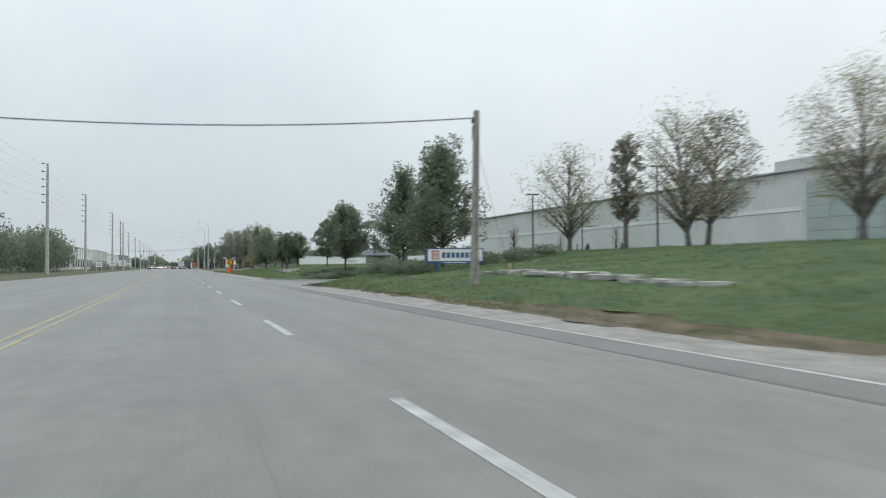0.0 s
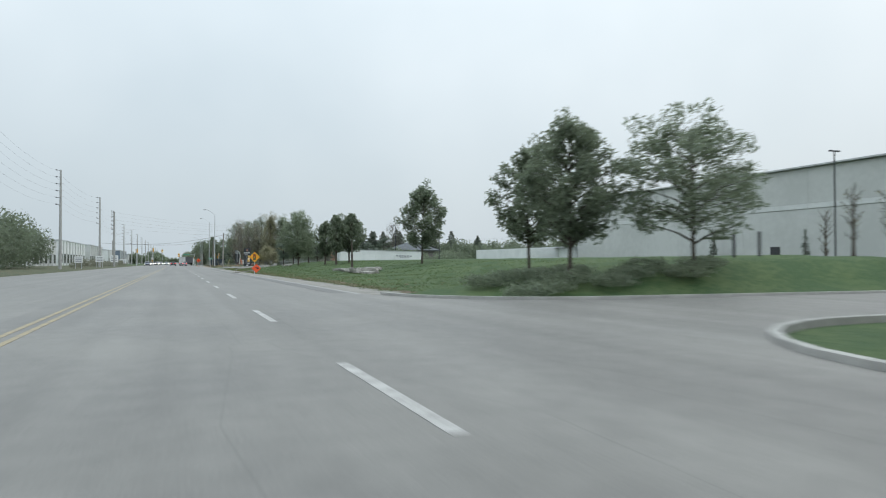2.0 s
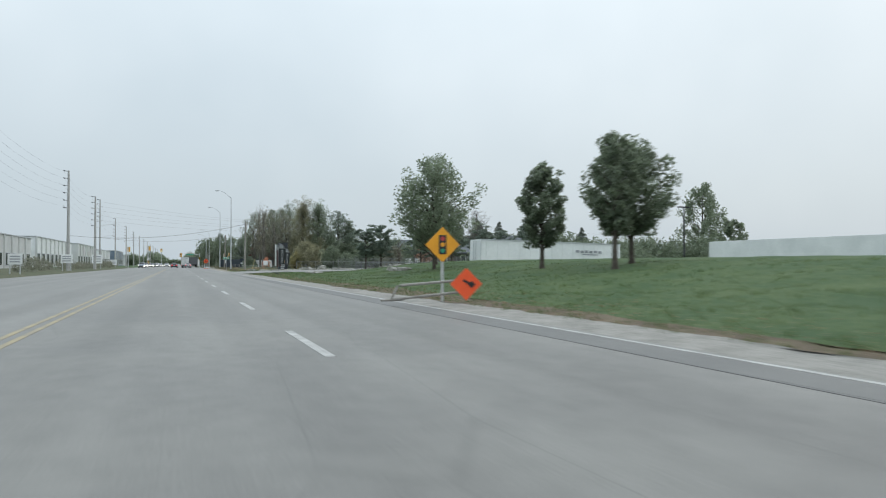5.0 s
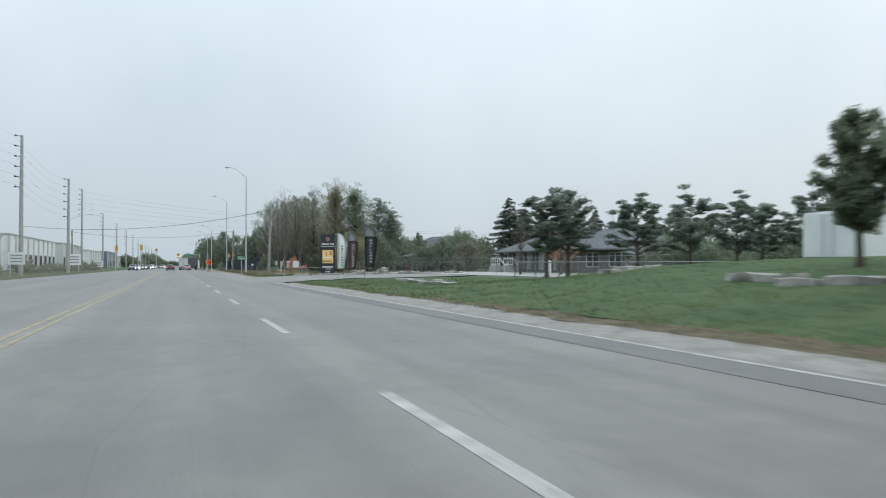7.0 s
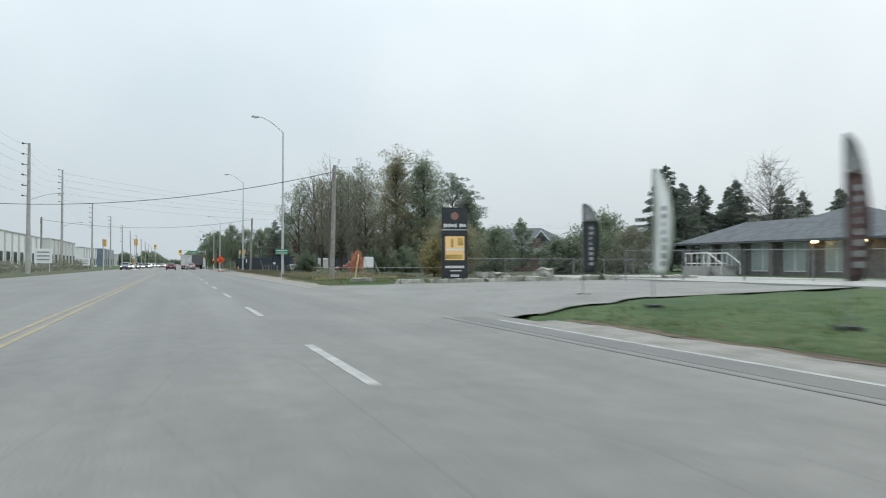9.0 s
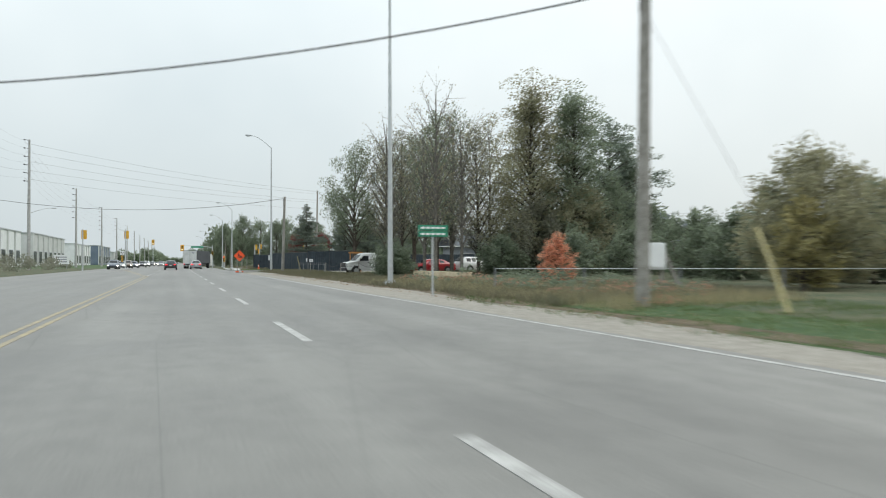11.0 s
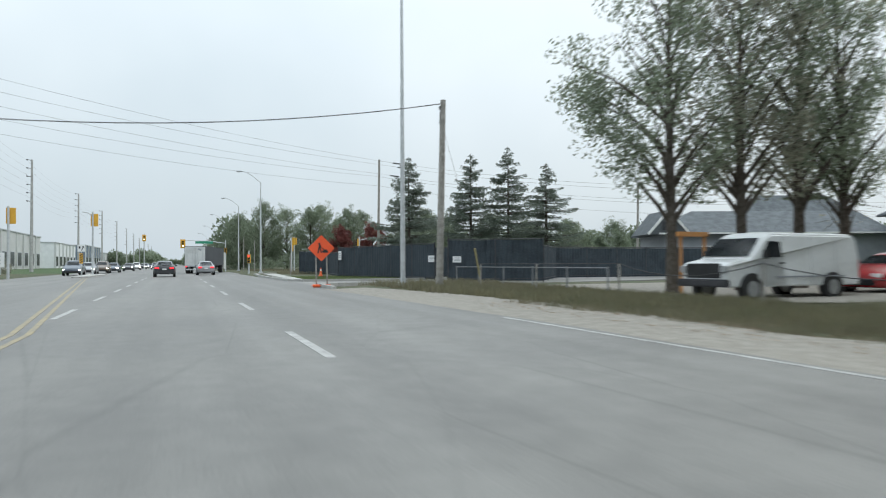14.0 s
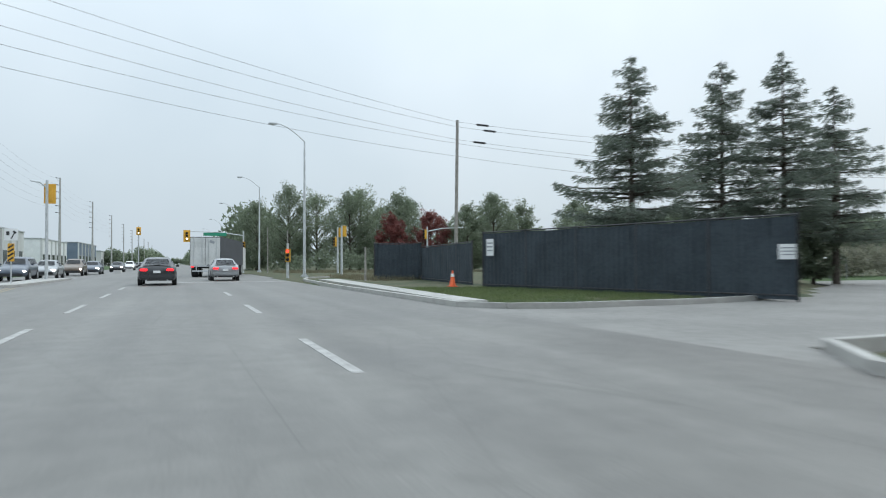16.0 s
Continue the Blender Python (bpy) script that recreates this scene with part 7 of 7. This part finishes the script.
    box(b, (0, Y(-0.07), 0.70 * k), (0.34, 0.02, 0.12))
    part("number_plate_bar", b, SIGNWHITE, t)
    for x in (-h + 0.10, h - 0.10):
        for y in (0.95, 3.8):
            wheel(t, x, Y(y), 0.33 if not suv else 0.36, 0.22)
            arch(t, math.copysign(h - 0.005, x), Y(y), 0.33 if not suv else 0.36, sill)
    return t


car("sedan", pose(-1.0, 303, 0), CARBLACK, "black sedan with lit red tail lamps", W=1.84)
car("sedan", pose(2.84, 311.5, 0), CARSILVER, "silver sedan with lit tail lamps", W=1.78, L=4.5)
car("sedan", pose(-1.2, 352, 0), CARWHITE, "white car farther along the road", W=1.8)
for i, (x, y, p, s, lab) in enumerate(((-10.1, 317.0, CARBLUE, True, "grey-blue oncoming car with headlights on"), (-9.6, 325.5, CARSILVER, False, "silver oncoming car with headlights on"), (-9.2, 337.5, CARBROWN, True, "brown oncoming sport utility car with headlights on"), (-8.6, 347, CARBLUE, False, "dark oncoming sedan with headlights on"), (-8.0, 372, CARBLACK, False, "black oncoming sedan with headlights on"), (-8.2, 402, CARWHITE, True, "white oncoming car with headlights on"), (-8.0, 430, CARBLACK, False, "black oncoming sedan with headlights on"), (-4.6, 412, CARSILVER, True, "silver oncoming car with headlights on"), (-8.3, 456, CARSILVER, True, "silver oncoming car with headlights on"), (-5.0, 474, CARWHITE, False, "white oncoming sedan with headlights on"), (-8.4, 497, CARBLUE, False, "dark oncoming sedan with headlights on"))):
    car("oncoming_car", pose(x, y, 0, 0, 0, 180), p, lab, suv=s, H=1.62 if s else 1.44, lights="front")
car("parked_car", pose(23.0, 250.3, -0.03, 0, 0, 96), CARRED, "red hatchback parked on the gravel", H=1.4, lights="off")
car("parked_car", pose(28.3, 251.6, -0.03, 0, 0, -76), CARWHITE, "white sport utility car parked under the trees", suv=True, H=1.62, lights="off")


def cargo_van(m):
    """A long-nosed cargo van that looks along +y."""
    t = thing("cargo_van", m, "white long-nosed cargo van parked on the gravel", "van")
    W, L = 1.96, 5.6
    F = L / 2
    side = [(-F, 0.42), (F - 0.1, 0.42), (F, 0.52), (F, 1.0), (F - 0.1, 1.12), (F - 0.86, 1.24), (F - 1.5, 1.84), (F - 1.8, 1.97), (-F + 0.25, 1.97), (-F + 0.06, 1.84), (-F, 1.2)]

    def half(y, z):
        w = W / 2 - 0.02 - 0.13 * max(0.0, z - 1.1) - 0.06 * max(0.0, 0.7 - z)
        return w - 0.10 * max(0.0, y - (F - 0.6)) / 0.6

    b = B()
    rows = []
    for k in (-1.0, -0.93, -0.6, 0.0, 0.6, 0.93, 1.0):
        crown = 0.0 if abs(k) > 0.95 else (0.05 if abs(k) > 0.9 else 0.085)
        rows.append([b.verts.new((k * half(y, z), y - (0.05 * k * k if y > F - 0.2 else 0.0), z + (crown - 0.05) * (z > 1.8) + (crown - 0.06) * 0.5 * (1.0 < z < 1.3 and y > 0))) for y, z in side])
    n = len(side)
    for r0, r1 in zip(rows, rows[1:]):
        for i in range(n):
            j = (i + 1) % n
            b.faces.new((r0[i], r0[j], r1[j], r1[i]))
    for r in (rows[0], rows[-1]):
        b.faces.new(r)
    bmesh.ops.recalc_face_normals(b, faces=b.faces[:])
    sharp = [e for e in b.edges if e.is_manifold and e.calc_face_angle(0) > 0.35]
    bmesh.ops.bevel(b, geom=sharp, offset=0.045, segments=3, affect="EDGES", clamp_overlap=True)
    part("body", b, VANWHITE, t)
    b = B()
    q = [(-0.83, F - 0.9, 1.29), (0.83, F - 0.9, 1.29), (0.74, F - 1.46, 1.815), (-0.74, F - 1.46, 1.815)]
    b.faces.new([b.verts.new((x, y + 0.03, z + 0.022)) for x, y, z in q])
    bmesh.ops.solidify(b, geom=b.faces[:], thickness=0.02)
    part("windscreen", b, GLASS, t)
    for s in (-1, 1):
        b = B()
        pts = [(F - 1.28, 1.27), (F - 2.12, 1.27), (F - 2.12, 1.72), (F - 1.62, 1.74)]
        lo = [b.verts.new((s * (half(y, z) + 0.012), y, z)) for y, z in pts]
        b.faces.new(lo if s < 0 else lo[::-1])
        bmesh.ops.solidify(b, geom=b.faces[:], thickness=0.02)
        part("side_window", b, GLASS, t)
        b = B()
        box(b, (s * (W / 2 + 0.12), F - 1.28, 1.36), (0.17, 0.1, 0.27), bevel=0.03)
        part("mirror", b, BLACKPAINT, t)
        b = B()
        pts = [(F - 1.12, 0.55), (F - 2.2, 0.55), (F - 2.2, 1.22), (F - 1.12, 1.22)]
        lo = [b.verts.new((s * (half(y, z) + 0.008), y, z)) for y, z in pts]
        b.faces.new(lo if s < 0 else lo[::-1])
        bmesh.ops.solidify(b, geom=b.faces[:], thickness=0.015)
        d = part("cab_door", b, VANWHITE, t)
        b = B()
        box(b, (s * (W / 2 + 0.01), F - 2.08, 1.1), (0.03, 0.16, 0.045))
        part("handle", b, BLACKPAINT, d)
        b = B()
        box(b, (s * 0.76, F - 0.02, 0.93), (0.28, 0.1, 0.2), bevel=0.03)
        part("headlight", b, RIM, t)
        b = B()
        box(b, (s * (W / 2 - 0.1), -F - 0.005, 1.0), (0.1, 0.06, 0.36), bevel=0.01)
        part("tail_light", b, SIGNRED, t)
    b = B()
    for k in range(5):
        box(b, (0, F + 0.012, 0.72 + 0.085 * k), (1.2, 0.04, 0.035), bevel=0.006)
    box(b, (0, F - 0.01, 0.89), (1.26, 0.05, 0.42), bevel=0.01)
    part("grille", b, BLACKPAINT, t)
    for y, label in ((F + 0.02, "dark front bumper"), (-F - 0.03, "dark rear bumper")):
        b = B()
        box(b, (0, y, 0.54), (1.9, 0.18, 0.22), bevel=0.04)
        part("bumper", b, DARKMETAL, t, label)
    for x in (-W / 2 + 0.13, W / 2 - 0.13):
        for y in (-F + 1.25, F - 0.92):
            wheel(t, x, y, 0.37, 0.24)
            arch(t, math.copysign(W / 2 - 0.03, x), y, 0.37, 0.42)
    for s in (-1, 1):
        for y in (F - 2.24, -0.62, -1.75):
            b = B()
            pts = [(y, 0.5), (y + 0.018, 0.5), (y + 0.018, 1.85), (y, 1.85)]
            lo = [b.verts.new((s * (half(v, z) + 0.004), v, z)) for v, z in pts]
            b.faces.new(lo if s < 0 else lo[::-1])
            bmesh.ops.solidify(b, geom=b.faces[:], thickness=0.006)
            part("panel_seam", b, SIGNGREY, t)
        b = B()
        box(b, (s * (W / 2 - 0.01), -0.55, 0.7), (0.03, L - 2.6, 0.05), bevel=0.01)
        part("side_moulding", b, SIGNGREY, t)


cargo_van(pose(17.05, 249.95, -0.06, 0, 0, 95))

t = thing("loading_frame", pose(16.0, 252.2, 0.1, 0, 0, 8), "orange painted steel frame standing behind the van", "frame")
for x in (-0.55, 0.55):
    b = B()
    box(b, (x, 0, 0.95), (0.08, 0.08, 2.0), bevel=0.01)
    part("post", b, FRAMEORANGE, t)
b = B()
box(b, (0, 0, 1.9), (1.4, 0.12, 0.16), bevel=0.01)
part("crossbar", b, FRAMEORANGE, t)


def semi_trailer(m):
    t = thing("semi_trailer", m, "grubby white box semi-trailer with dark sides", "truck")
    W, L, z0, z1 = 2.45, 14.0, 0.95, 3.32
    b = B()
    box(b, (0, L / 2, (z0 + z1) / 2), (W, L, z1 - z0), bevel=0.03)
    part("box", b, TRUCKDARK, t)
    for s in (-1, 1):
        b = B()
        box(b, (s * 0.6, -0.03, (z0 + z1) / 2), (1.16, 0.06, z1 - z0 - 0.12), bevel=0.015)
        d = part("door", b, TRUCKWHITE, t)
        b = B()
        rod(b, (s * 0.25, -0.09, z0 + 0.1), (s * 0.25, -0.09, z1 - 0.1), 0.025, n=6)
        rod(b, (s * 0.9, -0.09, z0 + 0.1), (s * 0.9, -0.09, z1 - 0.1), 0.025, n=6)
        part("lock_bar", b, STEEL, d)
        b = B()
        box(b, (s * 1.0, -0.06, z0 - 0.1), (0.22, 0.06, 0.1))
        part("tail_light", b, TAIL, t)
    b = B()
    box(b, (0.55, -0.075, 2.9), (0.4, 0.02, 0.2), ry=20)
    part("emblem", b, GREYWALL, t)
    b = B()
    box(b, (0, -0.02, z0 - 0.02), (W, 0.12, 0.16), bevel=0.02)
    box(b, (0, 0, 0.5), (2.1, 0.1, 0.12), bevel=0.02)
    for s in (-0.7, 0.7):
        box(b, (s, 0, 0.72), (0.08, 0.08, 0.5))
    part("underride_bar", b, STEEL, t)
    b = B()
    box(b, (0, L / 2, 0.85), (1.0, L - 0.6, 0.24))
    part("chassis", b, DARKMETAL, t)
    for y in (1.2, 2.5, 12.6):
        for x in (-1.0, 1.0):
            wheel(t, x, y, 0.48, 0.5)
    b = B()
    box(b, (0, L + 1.6, 1.6), (2.3, 2.4, 2.4), bevel=0.1)
    part("tractor_cab", b, TRUCKWHITE, t)


semi_trailer(pose(2.1, 323.6, 0, 0, 0, -12))


# ---- industrial buildings across the road ----
def industrial(x, y0, y1, h, wall_mat, label, bays=8, depth=45, office=0.0):
    t = thing("industrial_building", pose(x, 0, 0.1), label, "building", "buildings across the road")
    b = B()
    box(b, (-depth / 2, (y0 + y1) / 2, h / 2), (depth, y1 - y0, h))
    part("wall", b, wall_mat, t)
    b = B()
    box(b, (-depth / 2, (y0 + y1) / 2, h + 0.1), (depth + 0.5, y1 - y0 + 0.5, 0.3), bevel=0.03)
    part("parapet", b, STEEL, t)
    w = (y1 - y0) / bays
    for k in range(bays):
        y = y0 + w * (k + 0.5)
        b = B()
        box(b, (0.12, y - w * 0.48, h / 2), (0.5, 0.7, h - 0.2), bevel=0.03)
        part("pilaster", b, PRECAST, t)
        b = B()
        box(b, (0.06, y, h * 0.28), (0.14, w * 0.5, h * 0.4), bevel=0.02)
        o = part("window", b, STEEL, t)
        for s in (-1, 1):
            b = B()
            box(b, (0.15, y + s * w * 0.125, h * 0.28), (0.06, w * 0.23, h * 0.36))
            part("pane", b, GLASS, o)
    for s in (0.0, 1.0):
        b = B()
        box(b, (-depth * 0.3, y0 + (y1 - y0) * (0.3 + 0.4 * s), h + 0.8), (3, 4, 1.3), bevel=0.05)
        part("roof_unit", b, GREYWALL, t)


industrial(-41, 282, 326, 8.6, PRECAST, "pale grey industrial building with glazed bays", 5)
industrial(-41, 334, 412, 9.6, WHITEWALL, "long white industrial building across the road", 9)
industrial(-40, 422, 486, 9.8, PRECAST, "grey industrial building with tall bays", 7)
industrial(-38, 500, 552, 8.6, WHITEWALL, "white industrial building across the road", 6)
industrial(-36, 566, 630, 9.4, BLUEWALL, "blue-grey clad industrial building", 6)
industrial(-36, 650, 720, 7.4, PRECAST, "low grey industrial building in the distance", 6)
industrial(-38, 760, 900, 9.0, GREYWALL, "grey industrial building far down the road", 8)
t = thing("storage_dome", pose(71.7, 264.5, 0.2), "grey arched storage dome behind the trees", "building")
b = B()
n = 16
prism(b, [(7 * math.cos(math.pi * i / n), 6.4 * math.sin(math.pi * i / n)) for i in range(n + 1)], -10, 10)
part("shell", b, PRECAST, t)
for x, y, w, h, z in ((-15.6, 205, 1.6, 1.3, 1.2), (-15.4, 168, 1.3, 1.1, 1.0), (-17, 262, 2.2, 2.0, 1.2), (-18.5, 321, 2.4, 1.6, 0.8)):
    t = thing("roadside_sign", pose(x, y, 0.1), "plain pale business sign on short posts", "sign", "signs across the road")
    b = B()
    box(b, (0, 0, z + h / 2), (w, 0.15, h), bevel=0.02)
    p = part("panel", b, SIGNWHITE, t)
    b = B()
    for i in range(3):
        box(b, (0, -0.09, z + h * (0.75 - 0.25 * i)), (w * 0.7, 0.02, h * 0.1))
    part("lettering_bar", b, SIGNGREY, p)
    for s in (-0.35, 0.35):
        b = B()
        box(b, (s * w, 0, z / 2), (0.1, 0.1, z + 0.1))
        part("post", b, STEEL, t)
